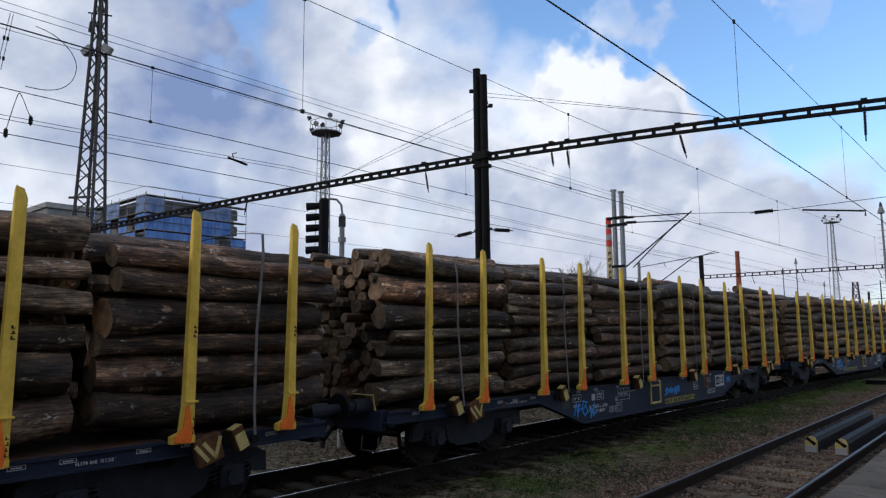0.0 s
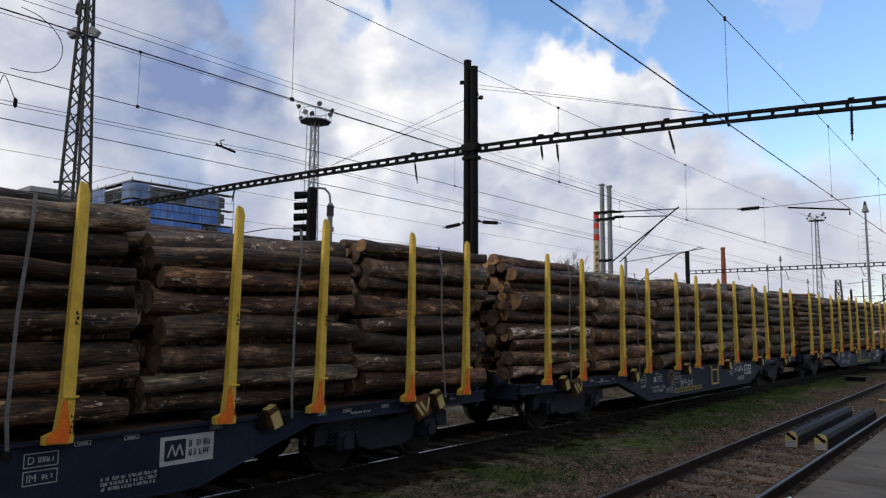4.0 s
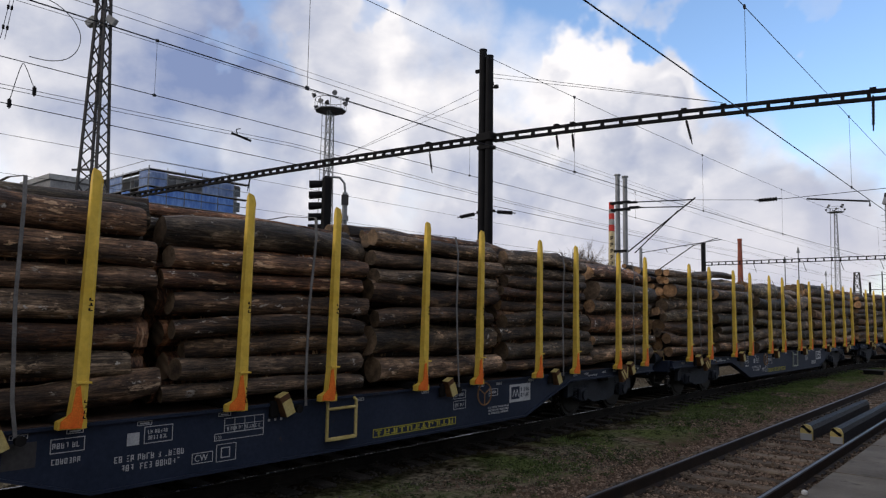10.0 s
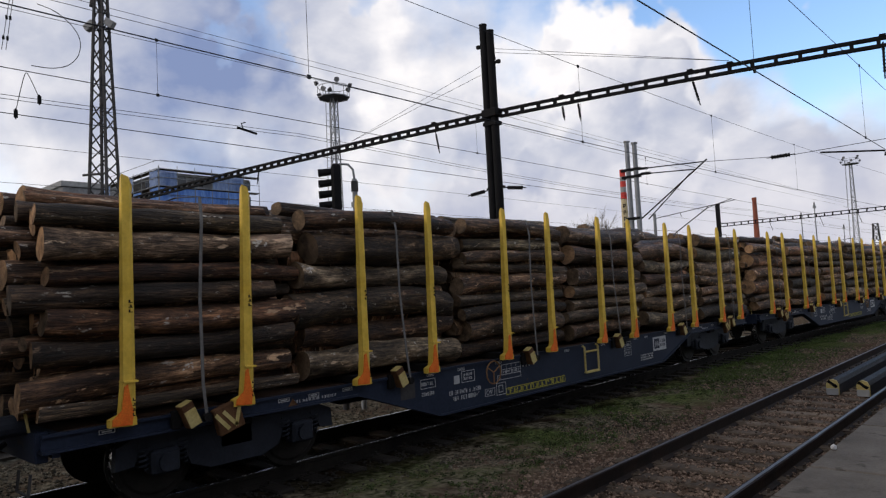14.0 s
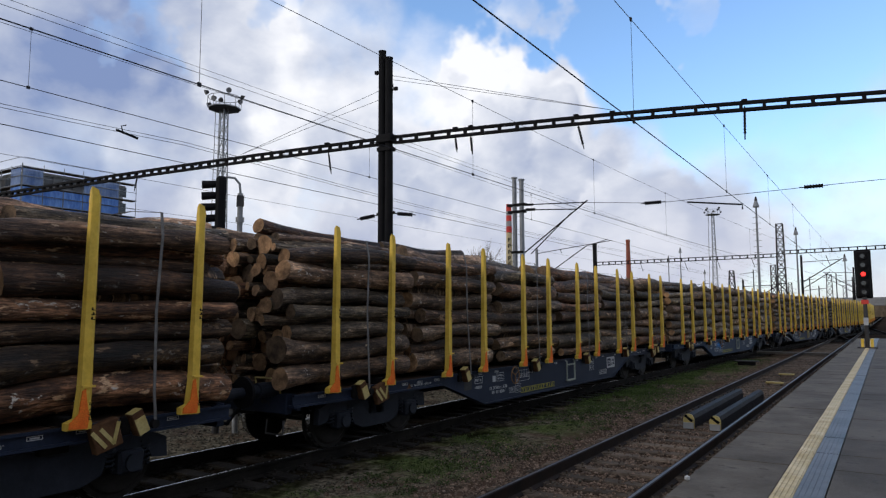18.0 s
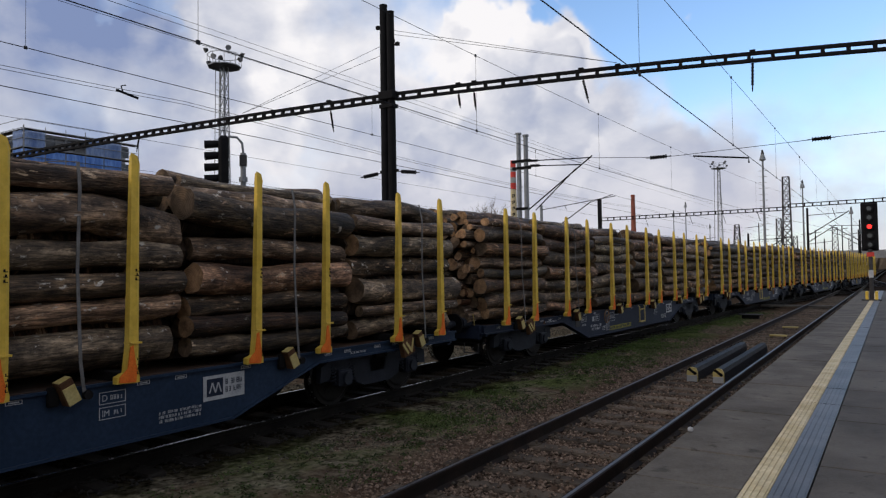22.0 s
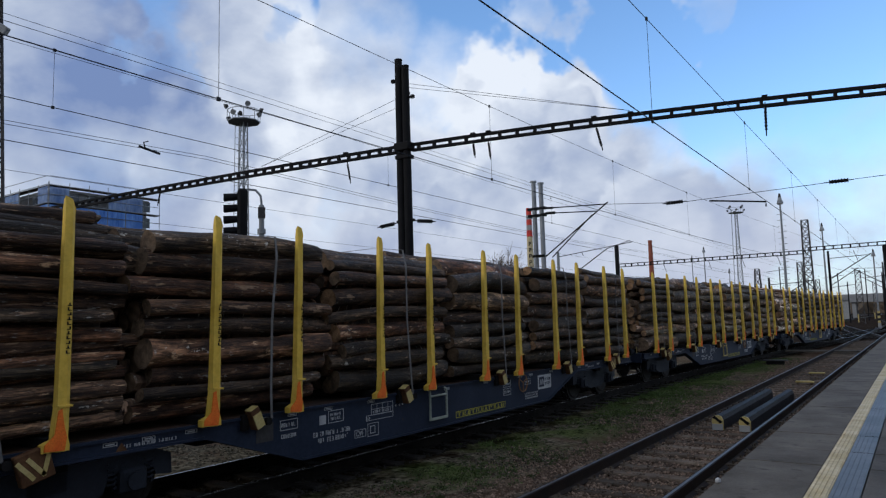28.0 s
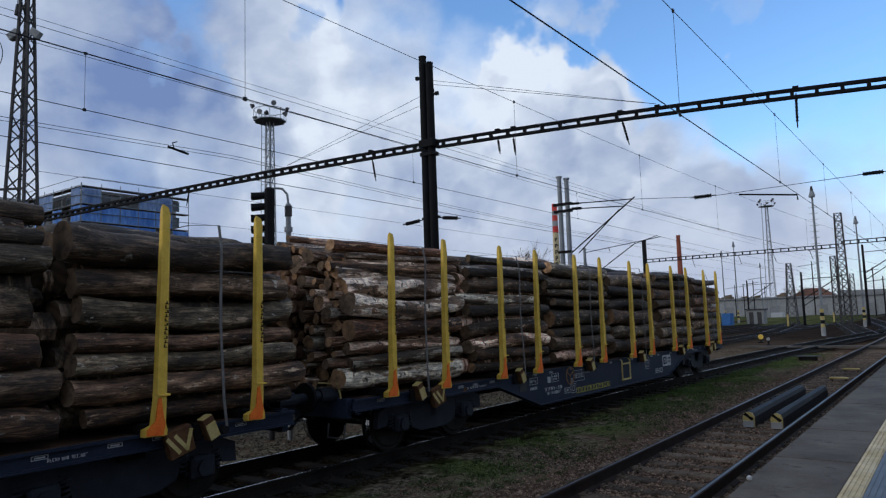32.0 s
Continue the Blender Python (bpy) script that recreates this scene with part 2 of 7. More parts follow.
def bark(name, dark, mid, light, wood, bare=0.66, furrow=0.8, flecks=0.0, reach=0.70, rugged=1.0):
    """Bark on a log of radius 1 and length 1 along y: broad patches, furrows along the stem, bare wood where it has come off."""
    m = bpy.data.materials.new(name)
    m.use_nodes = True
    n, l = m.node_tree.nodes, m.node_tree.links
    b = n["Principled BSDF"]
    co = n.new("ShaderNodeTexCoord")
    inf = n.new("ShaderNodeObjectInfo")
    sc = n.new("ShaderNodeMath"); sc.operation = "MULTIPLY"; sc.inputs[1].default_value = 53.0
    l.new(inf.outputs["Random"], sc.inputs[0])

    def nz(stretch, detail=4, rough=0.6, dist=0.0):
        mp = n.new("ShaderNodeMapping")
        mp.inputs["Scale"].default_value = stretch
        l.new(co.outputs["Object"], mp.inputs[0])
        t = n.new("ShaderNodeTexNoise"); t.noise_dimensions = "4D"
        t.inputs["Scale"].default_value, t.inputs["Detail"].default_value = 1.0, detail
        t.inputs["Roughness"].default_value, t.inputs["Distortion"].default_value = rough, dist
        l.new(mp.outputs[0], t.inputs["Vector"]); l.new(sc.outputs[0], t.inputs["W"])
        return t.outputs["Fac"]

    def ramp(src, *stops):
        r = n.new("ShaderNodeValToRGB")
        e = r.color_ramp.elements
        while len(e) < len(stops):
            e.new(0.5)
        for k, (p, c) in enumerate(stops):
            e[k].position, e[k].color = p, (*c, 1)
        l.new(src, r.inputs[0])
        return r.outputs[0]

    def mixc(f, a, c, mode="MIX"):
        x = n.new("ShaderNodeMix"); x.data_type = "RGBA"; x.blend_type = mode
        for sock, v in ((x.inputs["Factor"], f), (x.inputs["A"], a), (x.inputs["B"], c)):
            if isinstance(v, (int, float, tuple)):
                sock.default_value = v
            else:
                l.new(v, sock)
        return x.outputs["Result"]
    big, fur, grain = nz((0.8, 3.2, 0.8), 4), nz((4.2, 8.0, 4.2), 5, 0.65, 0.5), nz((10.0, 60.0, 10.0), 3)
    col = ramp(big, (0.34, dark), (0.49, mid), (reach - 0.05, light))
    k = 1 - furrow
    col = mixc(1.0, col, ramp(fur, (0.36, (k, k, k)), (0.62, (1.3, 1.3, 1.3))), "MULTIPLY")
    col = mixc(0.2 + 0.3 * rugged, col, ramp(grain, (0.3, (0.65, 0.65, 0.65)), (0.7, (1.25, 1.25, 1.25))), "MULTIPLY")
    spot = nz((1.3, 14.0, 1.3), 6, 0.66)
    col = mixc(0.25 + 0.55 * rugged, col, ramp(spot, (0.32, (0.30, 0.28, 0.26)), (0.50, (0.92, 0.92, 0.92)), (0.66, (1.9, 1.85, 1.75))), "MULTIPLY")
    # long dark splits along the stem
    split = nz((3.4, 5.0, 3.4), 6, 0.68, 0.4)
    col = mixc(min(1.0, 0.62 * rugged), col, ramp(split, (0.455, (1, 1, 1)), (0.485, (0.22, 0.21, 0.20)), (0.505, (0.24, 0.23, 0.22)), (0.54, (1, 1, 1))), "MULTIPLY")
    # stems differ in hue: grey-green lichen, plain, red-brown
    hue = n.new("ShaderNodeMath"); hue.operation = "FRACT"
    sp = n.new("ShaderNodeMath"); sp.operation = "MULTIPLY"; sp.inputs[1].default_value = 17.31
    l.new(inf.outputs["Random"], sp.inputs[0]); l.new(sp.outputs[0], hue.inputs[0])
    col = mixc(0.85, col, ramp(hue.outputs[0], (0.0, (1.14, 1.10, 0.90)), (0.35, (1.28, 1.12, 0.98)), (0.62, (1.45, 1.12, 0.90)), (0.85, (1.60, 1.04, 0.76)), (1.0, (1.16, 1.06, 0.93))), "MULTIPLY")
    col = mixc(ramp(nz((1.1, 3.6, 1.1), 4, 0.6), (0.61, (0, 0, 0)), (0.72, (0.6, 0.6, 0.6))), col, (0.095, 0.046, 0.028, 1))
    # pale scuffs gathered in a few places
    scuff = mixc(1.0, ramp(nz((2.2, 24.0, 2.2), 5, 0.7), (0.585, (0, 0, 0)), (0.62, (1, 1, 1))), ramp(nz((0.9, 4.5, 0.9), 3), (0.52, (0, 0, 0)), (0.58, (1, 1, 1))), "MULTIPLY")
    col = mixc(scuff, col, (0.40, 0.365, 0.315, 1))
    off = nz((1.5, 8.5, 1.5), 6, 0.68)
    col = mixc(ramp(off, (bare, (0, 0, 0)), (bare + 0.035, (1, 1, 1))), col, mixc(1.0, (*wood, 1), ramp(grain, (0.2, (0.6, 0.6, 0.6)), (0.8, (1.3, 1.3, 1.3))), "MULTIPLY"))
    if flecks:
        col = mixc(ramp(nz((1.5, 42.0, 1.5), 3), (flecks, (0, 0, 0)), (flecks + 0.05, (1, 1, 1))), col, (0.03, 0.026, 0.022, 1))
    mr = n.new("ShaderNodeMapRange")
    mr.inputs["To Min"].default_value, mr.inputs["To Max"].default_value = 0.40, 1.60
    l.new(inf.outputs["Random"], mr.inputs["Value"])
    cc = n.new("ShaderNodeCombineXYZ")
    for i in range(3):
        l.new(mr.outputs[0], cc.inputs[i])
    l.new(mixc(1.0, col, cc.outputs[0], "MULTIPLY"), b.inputs["Base Color"])
    b.inputs["Roughness"].default_value, b.inputs["Specular IOR Level"].default_value = 0.62, 0.30
    ad = n.new("ShaderNodeMath"); ad.operation = "ADD"
    l.new(fur, ad.inputs[0]); l.new(big, ad.inputs[1])
    bp = n.new("ShaderNodeBump")
    bp.inputs["Strength"].default_value, bp.inputs["Distance"].default_value = min(1.0, 0.15 + 0.8 * furrow * rugged), 0.035
    l.new(ad.outputs[0], bp.inputs["Height"]); l.new(bp.outputs[0], b.inputs["Normal"])
    return m


def sawn(name, old, fresh):
    """Sawn log ends: rings, a paler or darker heart, cracks and weathering, different log by log."""
    m = surf(name, old, fresh, 0.9, 0.9, bump=0.3, fine=5, rnd=0.35, spec=0.15, island=0.4)
    n, l = m.node_tree.nodes, m.node_tree.links
    b = n["Principled BSDF"]
    src = b.inputs["Base Color"].links[0].from_socket
    co = n.new("ShaderNodeTexCoord")
    mp = n.new("ShaderNodeMapping"); mp.inputs["Scale"].default_value = (1, 0, 1)
    l.new(co.outputs["Object"], mp.inputs[0])
    w = n.new("ShaderNodeTexWave"); w.wave_type, w.rings_direction = "RINGS", "SPHERICAL"
    w.inputs["Scale"].default_value, w.inputs["Distortion"].default_value = 2.6, 2.0
    l.new(mp.outputs[0], w.inputs["Vector"])
    r = n.new("ShaderNodeValToRGB")
    r.color_ramp.elements[0].color, r.color_ramp.elements[1].color = (0.72, 0.68, 0.64, 1), (1.1, 1.08, 1.05, 1)
    l.new(w.outputs["Fac"], r.inputs[0])
    x = n.new("ShaderNodeMix"); x.data_type = "RGBA"; x.blend_type = "MULTIPLY"; x.inputs["Factor"].default_value = 1.0
    l.new(src, x.inputs["A"]); l.new(r.outputs[0], x.inputs["B"]); l.new(x.outputs["Result"], b.inputs["Base Color"])
    return m


def glow(name, color, strength):
    m = bpy.data.materials.new(name)
    m.use_nodes = True
    b = m.node_tree.nodes["Principled BSDF"]
    b.inputs["Base Color"].default_value = (*color, 1)
    b.inputs["Emission Color"].default_value = (*color, 1)
    b.inputs["Emission Strength"].default_value = strength
    return m


M = {
    "beech": bark("bark_beech", (0.026, 0.019, 0.014), (0.096, 0.075, 0.055), (0.285, 0.235, 0.178), (0.46, 0.33, 0.215), 0.61, 0.66, rugged=1.25),
    "brown": bark("bark_brown", (0.021, 0.012, 0.008), (0.082, 0.051, 0.032), (0.255, 0.166, 0.104), (0.45, 0.285, 0.165), 0.585, 0.75, rugged=1.25),
    "dark": bark("bark_dark", (0.014, 0.010, 0.007), (0.047, 0.034, 0.024), (0.135, 0.098, 0.067), (0.32, 0.20, 0.12), 0.61, 0.8, rugged=1.2),
    "birch": bark("bark_birch", (0.040, 0.026, 0.018), (0.16, 0.115, 0.082), (0.62, 0.58, 0.53), (0.18, 0.10, 0.06), 0.60, 0.4, 0.58, 0.58),
    "cut": sawn("cut_wood", (0.085, 0.052, 0.030), (0.33, 0.20, 0.108)),
    "cutold": sawn("weathered_cut_wood", (0.035, 0.026, 0.019), (0.16, 0.11, 0.07)),
    "yellow": surf("yellow_paint", (0.61, 0.395, 0.050), (0.76, 0.52, 0.095), 2.0, 0.5, bump=0.03, fine=3.5, speck=((0.22, 0.15, 0.05), 9.0, 0.70)),
    "orange": surf("orange_spray", (0.75, 0.12, 0.02), (0.85, 0.22, 0.03), 6.0, 0.6, bump=0.05, fine=10),
    "blue": surf("wagon_blue", (0.0125, 0.0185, 0.035), (0.024, 0.032, 0.054), 0.8, 0.55, bump=0.08, fine=25, speck=((0.045, 0.036, 0.03), 3.0, 0.66)),
    "bluepale": surf("wagon_blue_faded", (0.014, 0.027, 0.052), (0.024, 0.042, 0.076), 0.8, 0.55, bump=0.08, fine=25, speck=((0.05, 0.04, 0.03), 3.0, 0.66)),
    "under": surf("underframe_grime", (0.006, 0.006, 0.007), (0.018, 0.016, 0.015), 2.0, 0.85, bump=0.3, fine=12),
    "bogie": surf("bogie_grime_blue", (0.005, 0.007, 0.012), (0.016, 0.020, 0.030), 3.0, 0.7, bump=0.3, fine=8, spec=0.3),
    "stepgrey": surf("pale_grey_paint", (0.20, 0.215, 0.18), (0.30, 0.32, 0.27), 4.0, 0.6, bump=0.05),
    "wheel": surf("wheel_steel", (0.012, 0.011, 0.010), (0.03, 0.027, 0.024), 4.0, 0.6, 0.3, bump=0.1),
    "deck": surf("deck_rust", (0.10, 0.055, 0.035), (0.055, 0.04, 0.035), 1.5, 0.85, bump=0.3),
    "white": surf("white_marking", (0.34, 0.35, 0.36), (0.48, 0.48, 0.48), 6.0, 0.6, bump=0.0),
    "flapbrown": surf("worn_brown_paint", (0.06, 0.028, 0.014), (0.13, 0.065, 0.03), 8.0, 0.8, bump=0.2),
    "ywood": surf("pale_bracket", (0.36, 0.27, 0.08), (0.50, 0.40, 0.17), 4.0, 0.7, bump=0.1),
    "black": surf("black_paint", (0.005, 0.005, 0.006), (0.012, 0.012, 0.013), 3.0, 0.75, bump=0.1),
    "strapred": surf("faded_red_strap", (0.26, 0.06, 0.05), (0.36, 0.12, 0.10), 8.0, 0.8, bump=0.1),
    "strap": surf("grey_strap", (0.11, 0.105, 0.10), (0.19, 0.18, 0.172), 8.0, 0.8, bump=0.1),
    "mast": surf("mast_steel", (0.005, 0.005, 0.006), (0.010, 0.0095, 0.010), 3.0, 0.75, 0.0, bump=0.15),
    "galv": surf("galvanised_steel", (0.17, 0.18, 0.19), (0.26, 0.27, 0.28), 2.0, 0.55, 0.3, bump=0.05, spec=0.3),
    "lattice": surf("weathered_lattice_steel", (0.04, 0.04, 0.042), (0.075, 0.07, 0.068), 2.0, 0.7, 0.2, bump=0.1),
    "wire": surf("wire_copper_dark", (0.016, 0.018, 0.022), (0.028, 0.03, 0.034), 2.0, 0.6, 0.2, bump=0.0),
    "rail": surf("rail_rust", (0.030, 0.019, 0.014), (0.014, 0.011, 0.010), 3.0, 0.75, 0.1, bump=0.15),
    "railtop": surf("rail_head_polished", (0.30, 0.31, 0.33), (0.42, 0.42, 0.43), 1.0, 0.25, 0.9, bump=0.02),
    "brakewheel": surf("worn_brown_enamel", (0.16, 0.075, 0.03), (0.26, 0.15, 0.07), 5.0, 0.6, bump=0.05),
    # shade under the train is in this colour, also used for yard sleepers
    "sleeperdark": surf("shade_dark_sleeper", (0.008, 0.007, 0.006), (0.026, 0.022, 0.018), 2.0, 0.9, bump=0.3, fine=14, rnd=0.3),
    "stonegrey": surf("soil_stone", (0.030, 0.026, 0.018), (0.115, 0.100, 0.074), 26.0, 0.9, bump=0.2, fine=4, where="World", island=0.7),
    # ballast colour with the shade under the train painted in
    "stonedark": surf("shade_dark_ballast", (0.008, 0.007, 0.006), (0.040, 0.036, 0.031), 30.0, 0.9, bump=0.2, fine=4, where="World"),
    "olive": surf("dull_yellow_lettering", (0.26, 0.235, 0.03), (0.38, 0.34, 0.06), 5.0, 0.6, bump=0.0),
    "raildull": surf("rail_head_dull", (0.085, 0.078, 0.078), (0.14, 0.132, 0.132), 1.5, 0.42, 0.7, bump=0.03, spec=0.3),
    "rubber": surf("grey_rubber_block", (0.006, 0.0065, 0.009), (0.022, 0.021, 0.024), 5.0, 0.6, bump=0.5, fine=4, spec=0.12),
    "sleeper": surf("sleeper_dirty", (0.058, 0.042, 0.030), (0.150, 0.114, 0.082), 2.6, 0.9, bump=0.5, fine=9, rnd=0.4),
    "asphalt": surf("platform_asphalt", (0.050, 0.043, 0.036), (0.118, 0.104, 0.088), 0.9, 0.72, bump=0.25, fine=40, speck=((0.045, 0.040, 0.036), 4.0, 0.60), where="World", spec=0.12),
    "edge": surf("platform_edge_concrete", (0.066, 0.056, 0.045), (0.140, 0.122, 0.100), 1.3, 0.75, bump=0.25, fine=30, speck=((0.055, 0.047, 0.038), 3.0, 0.60), where="World", spec=0.10),
    "tactile": surf("cream_tactile_tile", (0.44, 0.34, 0.17), (0.66, 0.56, 0.36), 2.0, 0.6, bump=0.1, fine=6, where="World"),
    "tactblue": surf("grey_blue_tactile_tile", (0.040, 0.038, 0.038), (0.120, 0.114, 0.112), 1.4, 0.45, bump=0.15, fine=14, where="World", spec=0.30),
    "brick": surf("red_brick", (0.24, 0.07, 0.045), (0.32, 0.11, 0.07), 0.5, 0.85, bump=0.2, fine=8),
    "wall": surf("pale_render_wall", (0.25, 0.25, 0.245), (0.34, 0.34, 0.33), 0.2, 0.85, bump=0.1),
    "grey": surf("grey_panel", (0.20, 0.20, 0.20), (0.28, 0.28, 0.28), 0.3, 0.8, bump=0.05),
    "net": surf("blue_scaffold_net", (0.045, 0.13, 0.42), (0.19, 0.34, 0.68), 1.1, 0.7, bump=0.3, fine=7, where="World", stretch=(1, 1, 0.22)),
    "netpale": surf("thin_pale_net", (0.12, 0.20, 0.42), (0.32, 0.42, 0.62), 1.3, 0.7, bump=0.3, fine=6, where="World", stretch=(1, 1, 0.3)),
    "glass": surf("window_dark", (0.02, 0.022, 0.026), (0.04, 0.045, 0.05), 0.5, 0.12, bump=0.0, spec=0.6),
    "redpaint": surf("red_paint", (0.55, 0.05, 0.04), (0.62, 0.08, 0.06), 0.5, 0.6, bump=0.05),
    "stone": surf("ballast_stone", (0.050, 0.031, 0.020), (0.20, 0.142, 0.104), 30.0, 0.9, bump=0.2, fine=4, where="World", island=0.65),
    "grass": surf("grass_blades", (0.040, 0.066, 0.016), (0.085, 0.118, 0.034), 0.8, 0.8, bump=0.0, fine=10, where="World", island=0.5),
    "verge": surf("rough_winter_grass", (0.040, 0.048, 0.018), (0.105, 0.105, 0.046), 0.35, 0.95, bump=0.4, fine=14, where="World", spec=0.0),
    "weed": surf("weed_leaves", (0.022, 0.034, 0.010), (0.060, 0.078, 0.026), 3.0, 0.8, bump=0.0, where="World", island=0.5),
    "twig": surf("bare_twigs", (0.10, 0.08, 0.06), (0.16, 0.12, 0.08), 1.0, 0.9, bump=0.1),
    "red_lens": glow("red_signal_lens", (1.0, 0.02, 0.015), 2.5),
    "roof": surf("roof_tile_brown", (0.11, 0.055, 0.04), (0.15, 0.08, 0.055), 0.4, 0.85, bump=0.2),
    "box": surf("blue_container_paint", (0.04, 0.12, 0.32), (0.06, 0.16, 0.38), 0.6, 0.55, bump=0.05),
    "graffiti_blue": surf("blue_spray_paint", (0.03, 0.22, 0.62), (0.05, 0.30, 0.72), 5.0, 0.6, bump=0.0),
}


def sheer(m, share):
    """Lets a share of the light through the open weave of a net."""
    n, l = m.node_tree.nodes, m.node_tree.links
    out = next(q for q in n if q.type == "OUTPUT_MATERIAL")
    mix, clear = n.new("ShaderNodeMixShader"), n.new("ShaderNodeBsdfTransparent")
    mix.inputs[0].default_value = share
    l.new(out.inputs[0].links[0].from_socket, mix.inputs[1])
    l.new(clear.outputs[0], mix.inputs[2])
    l.new(mix.outputs[0], out.inputs[0])


sheer(M["net"], 0.08)
sheer(M["netpale"], 0.35)
BEND_FROM, BEND_HALF = 6.0, 54.0


def ground_material():
    m = surf("gravel_and_soil", (0.058, 0.036, 0.024), (0.120, 0.078, 0.054), 0.7, 0.95, bump=0.9, fine=22, speck=((0.17, 0.135, 0.105), 45.0, 0.62), where="World", spec=0.0)
    n, l = m.node_tree.nodes, m.node_tree.links
    b = n["Principled BSDF"]
    src = b.inputs["Base Color"].links[0].from_socket
    pos = n.new("ShaderNodeNewGeometry").outputs["Position"]
    sep = n.new("ShaderNodeSeparateXYZ"); l.new(pos, sep.inputs[0])
    t = n.new("ShaderNodeTexNoise"); t.inputs["Scale"].default_value, t.inputs["Detail"].default_value = 0.55, 7
    l.new(pos, t.inputs["Vector"])

    def rng(s, a, b2):
        r = n.new("ShaderNodeMapRange"); r.inputs["From Min"].default_value, r.inputs["From Max"].default_value = a, b2
        l.new(s, r.inputs["Value"])
        return r.outputs[0]

    def mul(a, c):
        x = n.new("ShaderNodeMath"); x.operation = "MULTIPLY"
        l.new(a, x.inputs[0]); l.new(c, x.inputs[1])
        return x.outputs[0]
    # distance from the train's track, which bends
    fore, aft = rng(sep.outputs["Y"], BEND_FROM, BEND_FROM + BEND_HALF), rng(sep.outputs["Y"], BEND_FROM + 2 * BEND_HALF, BEND_FROM + BEND_HALF)

    def lin(op, a, c):
        x = n.new("ShaderNodeMath"); x.operation = op
        for k, v in enumerate((a, c)):
            if isinstance(v, float):
                x.inputs[k].default_value = v
            else:
                l.new(v, x.inputs[k])
        return x.outputs[0]
    side = lin("SUBTRACT", sep.outputs["X"], lin("MULTIPLY", lin("SUBTRACT", lin("ADD", mul(fore, fore), 1.0), mul(aft, aft)), 2.57))
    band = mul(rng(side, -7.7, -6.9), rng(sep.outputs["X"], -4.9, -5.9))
    # the train's ragged-edged shade, painted into the ground along its track
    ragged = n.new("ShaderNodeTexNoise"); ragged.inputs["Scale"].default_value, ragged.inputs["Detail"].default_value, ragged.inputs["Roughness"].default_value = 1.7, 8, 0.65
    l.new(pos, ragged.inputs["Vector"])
    train_shade = mul(rng(side, -10.4, -9.7), rng(lin("ADD", side, lin("MULTIPLY", lin("SUBTRACT", ragged.outputs["Fac"], 0.5), 3.0)), -6.65, -7.15))
    far = rng(sep.outputs["Y"], 0.0, 9.0)
    near_cut = rng(sep.outputs["Y"], 44.0, 34.0)
    f = mul(mul(mul(band, far), near_cut), rng(t.outputs["Fac"], 0.40, 0.52))
    x = n.new("ShaderNodeMix"); x.data_type = "RGBA"
    # trodden grey-brown soil away from the ballast
    soil = n.new("ShaderNodeMix"); soil.data_type = "RGBA"
    patch = n.new("ShaderNodeTexNoise"); patch.inputs["Scale"].default_value, patch.inputs["Detail"].default_value = 1.6, 8
    l.new(pos, patch.inputs["Vector"])
    l.new(mul(mul(rng(sep.outputs["X"], -4.9, -5.7), rng(sep.outputs["Y"], 60.0, 30.0)), rng(patch.outputs["Fac"], 0.30, 0.55)), soil.inputs["Factor"])
    l.new(src, soil.inputs["A"])
    crumb = n.new("ShaderNodeTexNoise"); crumb.inputs["Scale"].default_value, crumb.inputs["Detail"].default_value, crumb.inputs["Roughness"].default_value = 9.0, 10, 0.68
    l.new(pos, crumb.inputs["Vector"])
    cr = n.new("ShaderNodeValToRGB")
    cr.color_ramp.elements[0].position, cr.color_ramp.elements[1].position = 0.38, 0.70
    cr.color_ramp.elements[0].color, cr.color_ramp.elements[1].color = (0.015, 0.013, 0.008, 1), (0.255, 0.218, 0.155, 1)
    l.new(crumb.outputs["Fac"], cr.inputs[0]); l.new(cr.outputs[0], soil.inputs["B"])
    src = soil.outputs["Result"]
    l.new(f, x.inputs["Factor"]); l.new(src, x.inputs["A"])
    g = n.new("ShaderNodeTexNoise"); g.inputs["Scale"].default_value, g.inputs["Detail"].default_value, g.inputs["Roughness"].default_value = 12.0, 10, 0.66
    l.new(pos, g.inputs["Vector"])
    r = n.new("ShaderNodeValToRGB")
    r.color_ramp.elements[0].color, r.color_ramp.elements[1].color = (0.018, 0.024, 0.008, 1), (0.125, 0.145, 0.052, 1)
    r.color_ramp.elements[0].position, r.color_ramp.elements[1].position = 0.36, 0.66
    l.new(g.outputs["Fac"], r.inputs[0]); l.new(r.outputs[0], x.inputs["B"])
    # the painted shade multiplies into the ground colour
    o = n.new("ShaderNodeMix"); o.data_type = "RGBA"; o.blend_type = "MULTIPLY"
    l.new(train_shade, o.inputs["Factor"]); l.new(x.outputs["Result"], o.inputs["A"])
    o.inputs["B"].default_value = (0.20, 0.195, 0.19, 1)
    # beyond the train and further along, the yard's ballast is darker and cooler
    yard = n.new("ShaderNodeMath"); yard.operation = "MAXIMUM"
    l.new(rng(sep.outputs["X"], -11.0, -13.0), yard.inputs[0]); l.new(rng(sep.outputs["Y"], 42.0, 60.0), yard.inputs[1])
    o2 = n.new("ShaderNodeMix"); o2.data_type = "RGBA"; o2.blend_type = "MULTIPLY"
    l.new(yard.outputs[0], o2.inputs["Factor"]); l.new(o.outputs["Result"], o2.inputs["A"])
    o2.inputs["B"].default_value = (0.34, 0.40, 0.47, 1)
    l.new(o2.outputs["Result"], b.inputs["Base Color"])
    return m


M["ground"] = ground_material()


